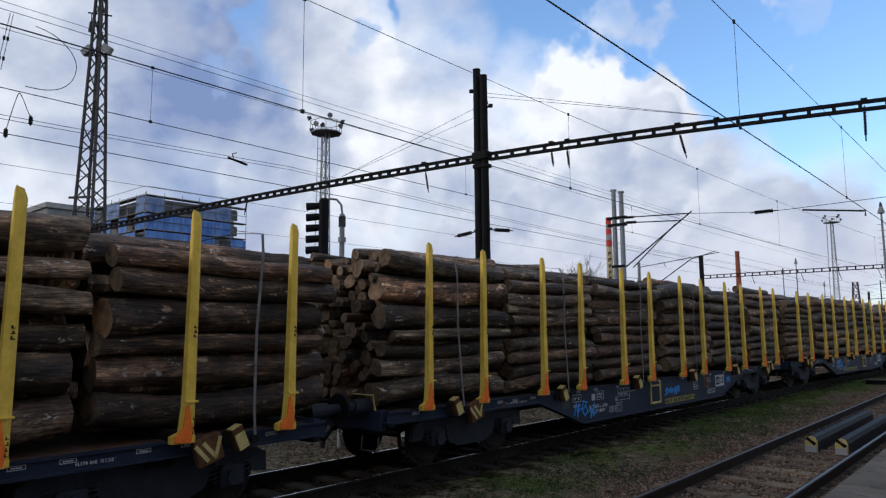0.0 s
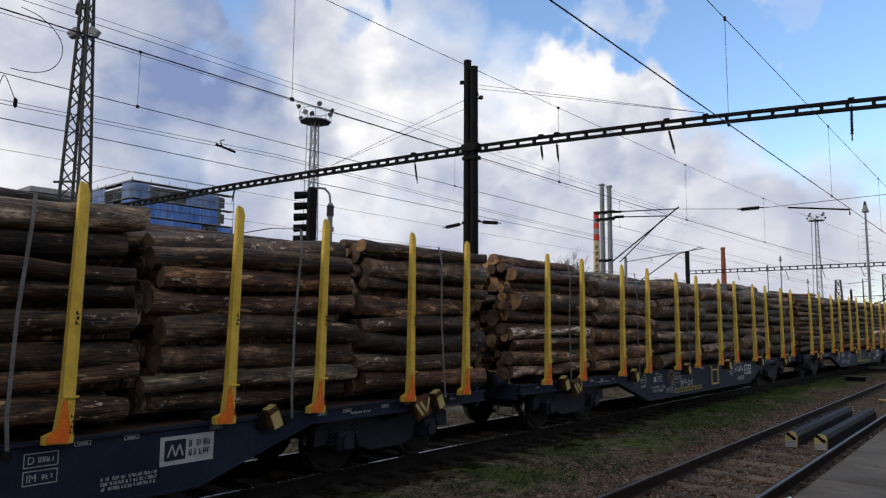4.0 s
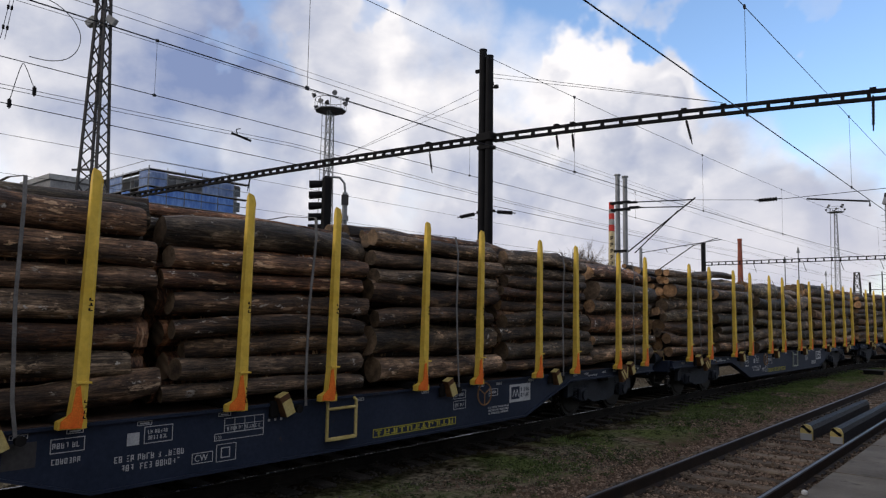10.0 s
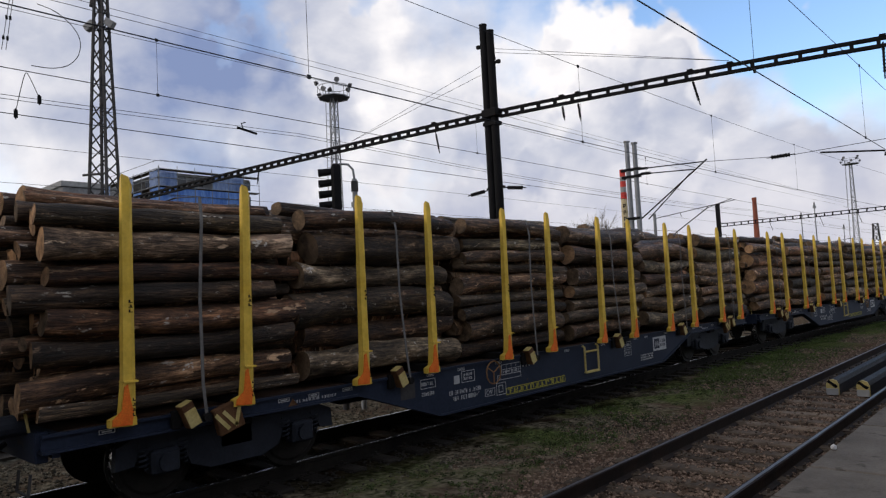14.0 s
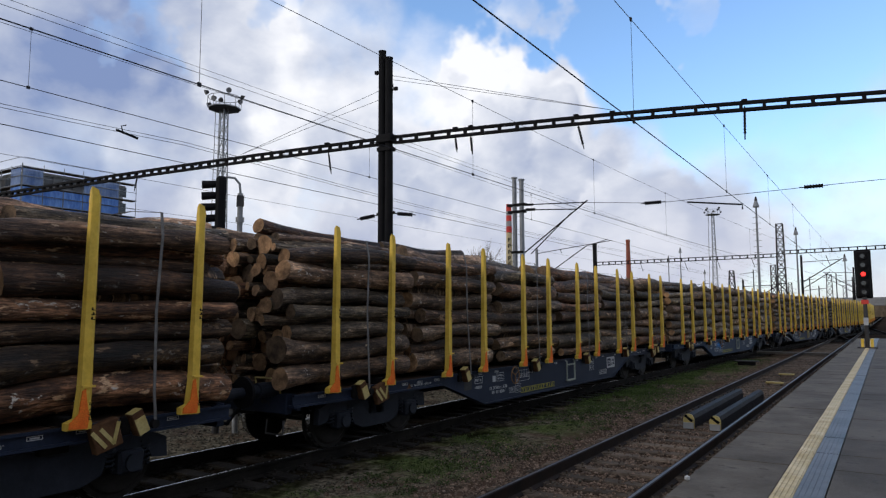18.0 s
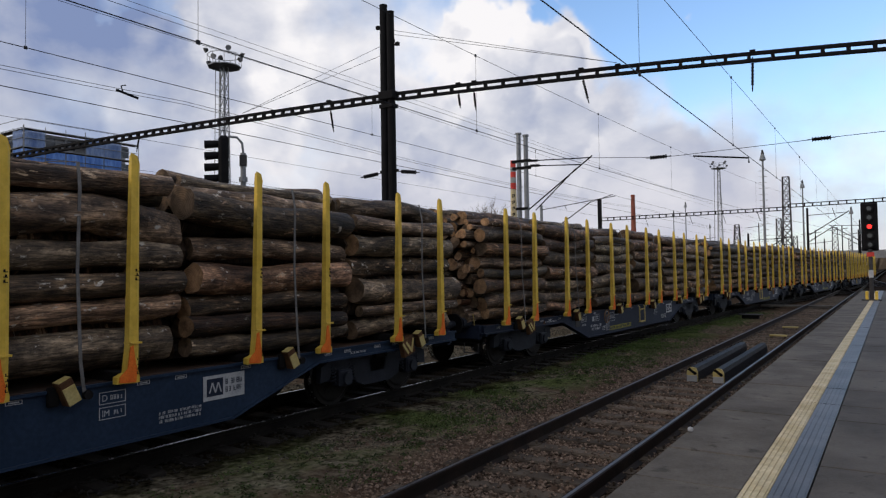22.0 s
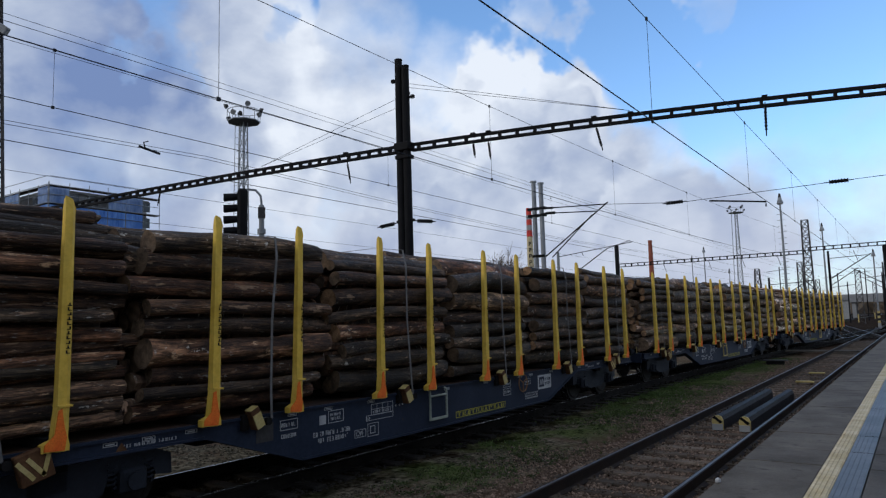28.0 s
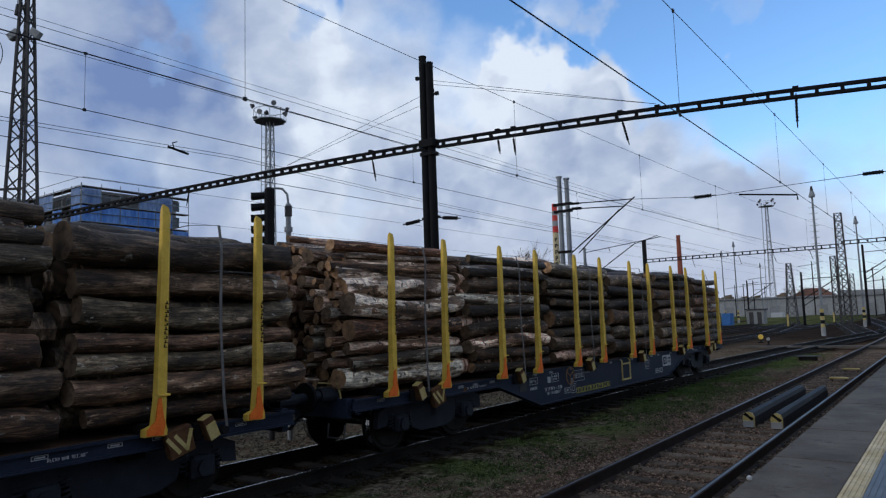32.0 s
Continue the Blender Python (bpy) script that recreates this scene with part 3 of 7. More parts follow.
# mesh helpers
def box(bm, x0, x1, y0, y1, z0, z1, bevel=0.0, turn=None):
    vs = [bm.verts.new((x, y, z)) for x in (x0, x1) for y in (y0, y1) for z in (z0, z1)]
    fs = [bm.faces.new([vs[i] for i in q]) for q in ((0, 1, 3, 2), (4, 6, 7, 5), (0, 4, 5, 1), (2, 3, 7, 6), (0, 2, 6, 4), (1, 5, 7, 3))]
    if turn is not None:
        bmesh.ops.transform(bm, matrix=turn, verts=vs)
    if bevel:
        es = list({e for f in fs for e in f.edges})
        bmesh.ops.bevel(bm, geom=es, offset=bevel, segments=1, affect="EDGES")
    return bm


def tube(bm, p, q, r, n=8, r2=None):
    p, q = Vector(p), Vector(q)
    a = (q - p).normalized()
    u = a.orthogonal().normalized()
    w = a.cross(u)
    r2 = r if r2 is None else r2
    A = [bm.verts.new(p + (u * math.cos(k) + w * math.sin(k)) * r) for k in [2 * math.pi * i / n for i in range(n)]]
    B = [bm.verts.new(q + (u * math.cos(k) + w * math.sin(k)) * r2) for k in [2 * math.pi * i / n for i in range(n)]]
    for i in range(n):
        bm.faces.new((A[i], A[(i + 1) % n], B[(i + 1) % n], B[i]))
    bm.faces.new(A[::-1]); bm.faces.new(B)
    return bm


def bar(bm, p, q, w, d=None):
    """A square bar from p to q."""
    return tube(bm, p, q, w * 0.7071, 4)


def prism(bm, outline, x0, x1):
    """An outline in the y-z plane drawn out from x0 to x1."""
    A = [bm.verts.new((x0, y, z)) for y, z in outline]
    B = [bm.verts.new((x1, y, z)) for y, z in outline]
    n = len(A)
    bm.faces.new(A[::-1]); bm.faces.new(B)
    for i in range(n):
        bm.faces.new((A[i], A[(i + 1) % n], B[(i + 1) % n], B[i]))
    bmesh.ops.recalc_face_normals(bm, faces=bm.faces)
    return bm


def pipe(bm, pts, r, n=6):
    """One continuous round tube through the points."""
    pts = [Vector(p) for p in pts]
    rows, u = [], None
    for i, p in enumerate(pts):
        a = (pts[min(i + 1, len(pts) - 1)] - pts[max(i - 1, 0)]).normalized()
        u = a.orthogonal().normalized() if u is None else (u - a * u.dot(a)).normalized()
        w = a.cross(u)
        rows.append([bm.verts.new(p + (u * math.cos(k) + w * math.sin(k)) * r) for k in [2 * math.pi * q / n for q in range(n)]])
    for A, B in zip(rows, rows[1:]):
        for k in range(n):
            bm.faces.new((A[k], A[(k + 1) % n], B[(k + 1) % n], B[k]))
    bm.faces.new(rows[0][::-1]); bm.faces.new(rows[-1])
    return bm


def mesh_of(bm, name, *mats, smooth=False):
    me = bpy.data.meshes.new(name)
    bmesh.ops.recalc_face_normals(bm, faces=bm.faces)
    bm.to_mesh(me); bm.free()
    for m in mats:
        me.materials.append(M[m] if isinstance(m, str) else m)
    if smooth:
        me.polygons.foreach_set("use_smooth", [True] * len(me.polygons))
    return me


def put(name, me, parent, at=(0, 0, 0), label="", turn=(0, 0, 0)):
    ob = new(name, me)
    ob.parent = parent
    ob.location, ob.rotation_euler = at, [radians(a) for a in turn]
    if label:
        ob["label"] = label
    return ob


def part(name, bm, material, parent, label="", smooth=False):
    return put(name, mesh_of(bm, name, *([material] if isinstance(material, str) else material), smooth=smooth), parent, label=label)


def base(name, at, label, category, group="", kind=""):
    ob = new(name)
    ob.empty_display_size = 0.2
    ob.location = at
    return tagged(ob, label, category, group, kind)


def solid(name, bm, material, label, category, group="", kind="", smooth=False):
    ob = new(name, mesh_of(bm, name, *([material] if isinstance(material, str) else material), smooth=smooth))
    return tagged(ob, label, category, group, kind)


def bm_():
    return bmesh.new()


rng = random.Random(7)

# ground, platform, tracks
TRAIN_X, NEAR_X = -8.55, -3.41


def bend(y):
    """How far the train's track has swung towards the platform track, which it joins at a turnout further on."""
    a, b = min(1, max(0, (y - BEND_FROM) / BEND_HALF)), min(1, max(0, (BEND_FROM + 2 * BEND_HALF - y) / BEND_HALF))
    return 0.5 * (NEAR_X - TRAIN_X) * (a * a + 1 - b * b)


bm = bm_()
xs = [-2500, -400, -120, -60, -40, -30, -20] + [-13 + 0.5 * i for i in range(23)] + [-1.0]
ys = [-600, -100, -40, -12] + [-6 + i * 0.75 for i in range(80)] + [60, 80, 120, 250, 700, 3000]
grid = []
for x in xs:
    col = []
    for y in ys:
        z = -0.21 + (0.05 * noise.noise(Vector((x * 0.6, y * 0.5, 0))) if -12 < x < -1.8 and -6 <= y < 54 else 0)
        if abs(x - NEAR_X) < 1.3 or abs(x - TRAIN_X) < 1.3:
            z = -0.215
        col.append(bm.verts.new((x, y, z)))
    grid.append(col)
for i in range(len(xs) - 1):
    for j in range(len(ys) - 1):
        bm.faces.new((grid[i][j], grid[i + 1][j], grid[i + 1][j + 1], grid[i][j + 1]))
# beyond the platform's end and behind it
a = [bm.verts.new(p) for p in ((-1.0, -600, -0.21), (2500, -600, -0.21), (2500, 3000, -0.21), (-1.0, 3000, -0.21))]
bm.faces.new(a)
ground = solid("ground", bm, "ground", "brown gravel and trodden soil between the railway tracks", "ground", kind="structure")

RAIL = [(-0.075, -0.195), (0.075, -0.195), (0.075, -0.18), (0.012, -0.155), (0.012, -0.055), (0.037, -0.042), (0.037, -0.004), (-0.037, -0.004),
        (-0.037, -0.042), (-0.012, -0.055), (-0.012, -0.155), (-0.075, -0.18)]


def rail_bm(y0, y1):
    bm = bm_()
    A = [bm.verts.new((x, y0, z)) for x, z in RAIL]
    B = [bm.verts.new((x, y1, z)) for x, z in RAIL]
    for i in range(len(RAIL)):
        bm.faces.new((A[i], A[(i + 1) % len(RAIL)], B[(i + 1) % len(RAIL)], B[i]))
    bm.faces.new(A); bm.faces.new(B)
    return bm


rail_mesh = mesh_of(rail_bm(-60, 420), "rail", "rail")
head_mesh = mesh_of(box(bm_(), -0.012, 0.016, -60, 420, -0.004, 0.0), "rail_head", "railtop")
bm = bm_()
box(bm, -1.25, 1.25, -0.13, 0.13, -0.30, -0.172, 0.02)
for sx in (-0.75, 0.75):
    box(bm, sx - 0.15, sx + 0.15, -0.09, 0.09, -0.173, -0.160)
    for o in (-0.11, 0.11):
        tube(bm, (sx + o, 0, -0.162), (sx + o, 0, -0.115), 0.018, 6)
dull_mesh = mesh_of(box(bm_(), -0.022, 0.014, -60, 420, -0.004, 0.0), "rail_head", "raildull")
sleeper_mesh = mesh_of(bm, "sleeper", "sleeper")

# sleepers for the train's track, darkened in colour to stand for its shade
shaded_sleeper_mesh = sleeper_mesh.copy()
shaded_sleeper_mesh.materials.clear(); shaded_sleeper_mesh.materials.append(M["sleeperdark"])


def swept(outline_xz, name, material):
    """A rail profile drawn along the bending track."""
    bm = bm_()
    prev = None
    for y in [-60, 0] + [BEND_FROM + 3 * i for i in range(37)]:
        ring = [bm.verts.new((x + bend(y), y, z)) for x, z in outline_xz]
        if prev:
            for i in range(len(ring)):
                bm.faces.new((prev[i], prev[(i + 1) % len(ring)], ring[(i + 1) % len(ring)], ring[i]))
        else:
            bm.faces.new(ring)
        prev = ring
    bm.faces.new(prev)
    return mesh_of(bm, name, material)


def track(name, x, label, y0, y1, head, tie, rail, swing=lambda y: 0.0):
    ob = base(name, (x, 0, 0), label, "railway track", kind="structure")
    for sx in (-0.75, 0.75):
        r = put("rail", rail, ob, (sx, 0, 0))
        put("rail_head", head, r, label="running surface")
    n = int((y1 - y0) / 0.6)
    for i in range(n):
        y = y0 + i * 0.6
        put("sleeper", tie, ob, (swing(y) + rng.uniform(-0.02, 0.02), y, rng.uniform(-0.012, 0.006)), turn=(0, 0, rng.uniform(-0.7, 0.7) - math.degrees(swing(y + 0.5) - swing(y - 0.5))))
    return ob


track("track_near", NEAR_X, "rusty rails on brown sleepers beside the platform", -3, 62, dull_mesh, sleeper_mesh, rail_mesh)
# the rails below the train take the same shade-dark colour as its sleepers
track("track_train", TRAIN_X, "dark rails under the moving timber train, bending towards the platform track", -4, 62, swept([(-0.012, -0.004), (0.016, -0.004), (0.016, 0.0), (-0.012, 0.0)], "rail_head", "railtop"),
      shaded_sleeper_mesh, swept(RAIL, "rail", "sleeperdark"), bend)


def platform():
    ob = base("platform", (0, 0, 0), "grey asphalt platform with a cream tactile strip", "platform", kind="structure")
    bm = bm_()
    box(bm, -1.66, 1.58, -40, 54, -0.3, 0.47)
    box(bm, 1.59, 9, -40, 54, -0.3, 0.535)
    part("platform_body", bm, "asphalt", ob)
    edge = mesh_of(box(bm_(), -1.735, -0.96, 0.008, 0.992, 0.38, 0.552, 0.008), "edge_slab", "edge")
    rib = bm_()
    box(rib, -0.955, -0.785, 0.002, 0.998, 0.5, 0.553)
    for i in range(4):
        box(rib, -0.945 + i * 0.041, -0.922 + i * 0.041, 0.002, 0.998, 0.553, 0.560)
    rib = mesh_of(rib, "tactile_tile", "tactile")
    rb = bm_()
    box(rb, -0.780, -0.55, 0.002, 0.998, 0.5, 0.552)
    for i in range(5):
        box(rb, -0.77 + i * 0.046, -0.745 + i * 0.046, 0.002, 0.998, 0.552, 0.557)
    rb = mesh_of(rb, "guide_tile", "tactblue")
    slab = mesh_of(box(bm_(), -0.54, 1.58, 0.007, 0.993, 0.5, 0.551, 0.005), "paving_slab", "asphalt")
    joints = [-6, -4, -2.8, -1.9, 0.1, 1.1, 2.3, 4.3, 5.32, 6.28, 8.24, 9.12, 10.31]
    while joints[-1] < 52:
        joints.append(joints[-1] + rng.choice((0.9, 1.0, 1.2, 1.95, 2.0)))
    for y0, y1 in zip(joints, joints[1:]):
        for nm, me, x in (("edge_slab", edge, 0), ("tactile_tile", rib, 0), ("guide_tile", rb, 0), ("paving_slab", slab, 0), ("paving_slab", slab, 2.13)):
            ob2 = put(nm, me, ob, (x, y0, rng.uniform(-0.0025, 0.0025)))
            ob2.scale.y = y1 - y0


platform()
# unseen wall added behind the viewer to block low skylight from that side
bm = bm_()
box(bm, 9.0, 9.6, -45, 22, -0.3, 6.8)
box(bm, 8.85, 9.0, -45, 22, 6.6, 7.0)
solid("wall_station", bm, "wall", "unseen plain rendered wall added behind the platform to block skylight", "wall", kind="structure")


# timber train
PITCH = 19.74
STAKES = [3.15 * i + o for i in range(6) for o in (0, 1.35)]


def log_variant(kind, seed, ends):
    """A log of radius 1 and length 1 along y, slightly bent, tapered and knobbly, with sawn ends."""
    r = random.Random(seed)
    bm = bm_()
    n, rings = 14, 10
    bend, bph, taper = r.choice((0.15, 0.3, 0.5, 0.8, 1.1)) * r.uniform(0.5, 1), r.uniform(0, 6.28), r.uniform(0.0, 0.14) * r.choice((-1, 1))
    knots = [(r.uniform(0.05, 0.95), r.uniform(0, 6.28), r.uniform(0.06, 0.20)) for _ in range(3)]
    off, flare = r.uniform(0, 50), r.choice((0, 0, 0.3, 0.6))
    rows = []
    for j in range(rings + 1):
        v = j / rings
        y = v - 0.5
        wob = 0.22 * noise.noise(Vector((off, v * 3.3, 5)))
        cx = bend * math.cos(bph) * (math.sin(math.pi * v) - 0.6) + wob
        cz = bend * math.sin(bph) * (math.sin(math.pi * v) - 0.6) + 0.24 * noise.noise(Vector((off, v * 3.3, 9)))
        ring = []
        for i in range(n):
            a = 2 * math.pi * i / n
            rad = 0.96 + taper * y + flare * max(0.0, abs(y) * 2 - 0.72) * (1 if y < 0 else 0) + 0.22 * noise.noise(Vector((math.cos(a) * 1.1 + off, v * 4, math.sin(a) * 1.1)))
            rad += 0.06 * noise.noise(Vector((math.cos(a) * 3 + off, v * 14, math.sin(a) * 3)))
            for kv, ka, kh in knots:
                da = (a - ka + math.pi) % (2 * math.pi) - math.pi
                rad += kh * math.exp(-((v - kv) / 0.035) ** 2 - (da / 0.35) ** 2)
            if j in (0, rings):
                rad *= 0.97
            ring.append(bm.verts.new((cx + rad * math.cos(a), y + (0.006 * math.sin(a + off) if j in (0, rings) else 0), cz + rad * math.sin(a))))
        rows.append(ring)
    for j in range(rings):
        for i in range(n):
            bm.faces.new((rows[j][i], rows[j][(i + 1) % n], rows[j + 1][(i + 1) % n], rows[j + 1][i])).smooth = True
    for ring in (rows[0], rows[-1]):
        f = bm.faces.new(ring); f.material_index = 1
    bmesh.ops.recalc_face_normals(bm, faces=bm.faces)
    me = bpy.data.meshes.new("log")
    bm.to_mesh(me); bm.free()
    me.materials.append(M[kind]); me.materials.append(M[ends])
    return me


LOGS, WEATHERED = ({k: [log_variant(k, 31 * i + s, ends) for i in range(10)] for s, k in enumerate(("beech", "brown", "dark", "birch"))} for ends in ("cut", "cutold"))


def raw_log(bm_lists, p, r, ln, tilt, rr):
    """A plain eight-sided log appended to lists of vertices and faces, for the inside of a stack."""
    V, F, I = bm_lists
    n, b0 = 8, len(V)
    for j, y in enumerate((-0.5, 0.5)):
        for i in range(n):
            a = 2 * math.pi * i / n
            q = r * (1 + 0.07 * math.sin(3 * a + rr))
            V.append((p[0] + q * math.cos(a), p[1] + y * ln, p[2] + q * math.sin(a) + y * ln * tilt))
    for i in range(n):
        F.append((b0 + i, b0 + (i + 1) % n, b0 + n + (i + 1) % n, b0 + n + i)); I.append(0)
    F.append(tuple(range(b0, b0 + n))); I.append(1)
    F.append(tuple(range(b0 + 2 * n - 1, b0 + n - 1, -1))); I.append(1)


def stack(wagon, yc, kinds, d, seed, full, fresh=False, near=0.0, deep=0.0):
    """One bay of logs between two pairs of stakes. full: every log of its front is a part."""
    r = random.Random(seed)
    ob = new("log_stack"); ob.parent = wagon; ob.location = (0, yc, 0)
    ob.empty_display_size = 0.2
    x = 1.29
    V, F, I = [], [], []
    colno = 0
    while x > -1.18:
        z = 1.09
        top = 3.42 + r.uniform(-0.12, 0.10) + 0.10 * (1 - abs(x) / 1.3) if colno else 3.40 + r.uniform(-0.10, 0.06)
        widths = []
        while True:
            rad = 0.5 * d * (r.triangular(0.40, 1.45, 0.66) if full and colno else r.triangular(0.45, 1.9, 0.85) if full else r.triangular(0.5, 1.65, 0.90))
            if z + 1.9 * rad > top:
                break
            ln = 2.94 + r.uniform(-0.18, 0.13)
            # the near column stands against the stakes
            cx = x - rad - max(0.0, r.gauss(0.02, 0.085)) if colno == 0 else x - rad - r.uniform(-0.02, 0.05)
            cx = max(cx, -1.29 + rad)
            cy, cz = r.gauss(0, 0.075) - (r.choice((-0.22, -0.08, -0.05, 0.0, 0.03, 0.06, 0.16)) if full and colno else 0) + (near if colno == 0 else deep), z + rad
            z += 2.0 * rad + max(0.0, r.gauss(0.012, 0.030))
            widths.append(rad)
            tilt = r.gauss(0, 0.022)
            last = z + 1.3 * d > top
            if colno == 0 or last or (full and colno < 6):
                k = r.choice(kinds)
                lg = put("log", r.choice((LOGS if fresh and r.random() < 0.65 or r.random() < 0.1 else WEATHERED)[k]), ob, (cx, cy, cz), turn=(math.degrees(tilt), r.uniform(0, 360), math.degrees(r.gauss(0, 0.009))))
                lg.scale = (rad, ln, rad)
            else:
                raw_log((V, F, I), (cx, cy, cz), rad, ln, tilt, r.uniform(0, 6))
        x -= 1.92 * sum(widths) / len(widths)
        colno += 1
    # one or two loose logs lie on the crown
    for _ in range(r.choice((0, 1, 1))):
        rad = 0.5 * d * r.uniform(0.45, 0.75)
        lg = put("log", r.choice(WEATHERED[r.choice(kinds)]), ob, (r.uniform(-0.6, 0.9), r.uniform(-0.2, 0.2), 3.27 + rad), turn=(r.uniform(-1.5, 1.5), r.uniform(0, 360), r.uniform(-2.5, 2.5)))
        lg.scale = (rad, 2.9, rad)
    me = bpy.data.meshes.new("inner_log")
    me.from_pydata(V, [], F)
    me.materials.append(M[kinds[0]]); me.materials.append(M["cut" if fresh else "cutold"])
    me.polygons.foreach_set("material_index", I)
    tagged(put("inner_log", me, ob), kind="stuff")
    return ob


def ring_mesh(name, r, w, material):
    bm = bm_()
    pts = [(0, r * math.cos(k), r * math.sin(k)) for k in [2 * math.pi * i / 20 for i in range(21)]]
    pipe(bm, pts, w, 6)
    for k in (0.5, 2.6, 4.7):
        tube(bm, (0, 0, 0), (0, r * math.cos(k), r * math.sin(k)), w * 0.8, 6)
    return mesh_of(bm, name, material)


def wagon_meshes():
    W = {}
    sill = [(-0.72, 0.80), (3.15, 0.80), (4.75, 0.27), (12.35, 0.27), (13.95, 0.80), (17.82, 0.80), (17.82, 0.985), (-0.72, 0.985)]
    low = sill[:6]
    flange = low + [(y, z + 0.03) for y, z in low[::-1]]
    for nm, m in (("", "blue"), ("_pale", "bluepale")):
        W["sill" + nm] = mesh_of(prism(bm_(), sill, 1.24, 1.262), "side_sill", m)
        W["flange" + nm] = mesh_of(prism(bm_(), flange, 1.263, 1.30), "bottom_flange", m)
        W["inner_flange" + nm] = mesh_of(prism(bm_(), flange, 1.13, 1.239), "inner_flange", m)
        W["top" + nm] = mesh_of(box(bm_(), 1.263, 1.30, -0.72, 17.82, 0.955, 0.985), "top_flange", m)
    bm = bm_()
    box(bm, -1.15, 1.15, -0.74, -0.62, 0.70, 1.0, 0.01)
    box(bm, -1.25, 1.25, -0.62, -0.55, 0.75, 0.985)
    W["headstock"] = mesh_of(bm, "headstock", "blue")
    bm = bm_()
    box(bm, -0.25, 0.25, -0.55, 17.65, 0.62, 0.95)
    for y in (1.45, 4.7, 7.0, 10.1, 12.4, 15.65):
        box(bm, -1.14, 1.14, y - 0.15, y + 0.15, 0.70, 0.93)
    W["centre"] = mesh_of(bm, "centre_sill", "under")
    W["deck"] = mesh_of(box(bm_(), -1.12, 1.12, -0.6, 17.7, 0.95, 0.975), "deck", "deck")
    bm = bm_()
    box(bm, -1.30, 1.30, -0.07, 0.07, 0.975, 1.085, 0.01)
    W["bolster"] = mesh_of(bm, "bolster", "under")
    # stake: a tapered hollow section with a slanted cut top
    bm = bm_()
    vs = []
    for z, hw, x0, x1 in ((0.96, 0.068, 1.35, 1.46), (1.4, 0.066, 1.35, 1.46), (3.36, 0.058, 1.345, 1.425)):
        vs.append([bm.verts.new(p) for p in ((x0, -hw, z), (x1 - 0.016, -hw, z), (x1, 0.014, z), (x1 - 0.045, hw, z), (x0, hw, z))])
    top = [bm.verts.new(p) for p in ((1.35, -0.052, 3.50), (1.385, -0.052, 3.54), (1.40, 0.016, 3.51), (1.39, 0.055, 3.42), (1.35, 0.055, 3.40))]
    vs.append(top)
    for a, b in zip(vs, vs[1:]):
        for i in range(5):
            bm.faces.new((a[i], a[(i + 1) % 5], b[(i + 1) % 5], b[i]))
    bm.faces.new(vs[0][::-1]); bm.faces.new(top)
    box(bm, 1.35, 1.475, -0.072, 0.072, 1.395, 1.415)
    bmesh.ops.bevel(bm, geom=[e for e in bm.edges if abs(e.verts[0].co.z - e.verts[1].co.z) > 0.3], offset=0.006, segments=1, affect="EDGES")
    W["stake"] = mesh_of(bm, "stake", "yellow")
    bm = bm_()
    prism(bm, [(-0.20, 0.965), (0.066, 0.965), (0.066, 1.03), (-0.05, 1.39), (-0.072, 1.39), (-0.10, 1.08), (-0.20, 1.04)], 1.362, 1.45)
    W["foot"] = mesh_of(bm, "stake_foot", "yellow")
    bm = bm_()
    prism(bm, [(-0.185, 0.98), (0.012, 0.972), (0.028, 1.10), (0.0, 1.20), (-0.03, 1.38), (-0.064, 1.36), (-0.09, 1.13), (-0.18, 1.045)], 1.458, 1.469)
    W["spray"] = mesh_of(bm, "orange_mark", "orange")
    bm = bm_()
    for i in range(4):
        box(bm, 1.475, 1.478, 0.012, 0.040, 1.06 + i * 0.05, 1.068 + i * 0.05)
        box(bm, 1.475, 1.478, 0.012 + 0.008 * (i % 3), 0.022 + 0.008 * (i % 3), 1.068 + i * 0.05, 1.09 + i * 0.05)
    for i in range(3):
        box(bm, 1.45, 1.4555, -0.012, 0.028, 2.10 + i * 0.05, 2.109 + i * 0.05)
        box(bm, 1.45, 1.4555, -0.012 + 0.014 * (i % 2), 0.004 + 0.014 * (i % 2), 2.109 + i * 0.05, 2.13 + i * 0.05)
    W["code"] = mesh_of(bm, "stencil", "black")
    bm = bm_()
    for i in range(11):
        z = 1.92 + i * 0.048
        box(bm, 1.45, 1.4565, -0.014, 0.026, z, z + 0.010)
        box(bm, 1.45, 1.4565, -0.014 + 0.013 * (i % 3), -0.002 + 0.013 * (i % 3), z + 0.010, z + 0.034)
    W["code_long"] = mesh_of(bm, "stencil", "black")
    # folded container spigot that hangs over the sill
    T = Matrix.Translation((1.385, 0, 0.95)) @ Matrix.Rotation(radians(24), 4, "X")
    bm = bm_()
    box(bm, -0.085, 0.045, -0.075, 0.075, -0.13, 0.14, 0.01, T)
    W["spigot"] = mesh_of(bm, "spigot", "flapbrown")
    bm = box(bm_(), 0.0455, 0.056, -0.068, 0.068, -0.125, 0.07, 0.004, T)
    box(bm, -0.08, 0.04, -0.068, 0.068, 0.141, 0.148, 0, T)
    W["spigot_face"] = mesh_of(bm, "spigot_face", "ywood")
    bm = bm_()
    box(bm, 1.27, 1.33, -0.17, -0.06, 0.82, 1.02, 0.01)
    W["spigot_arm"] = mesh_of(bm, "spigot_arm", "under")
    bm = bm_()
    T2 = Matrix.Translation((1.38, 0, 0.87)) @ Matrix.Rotation(radians(16), 4, "X")
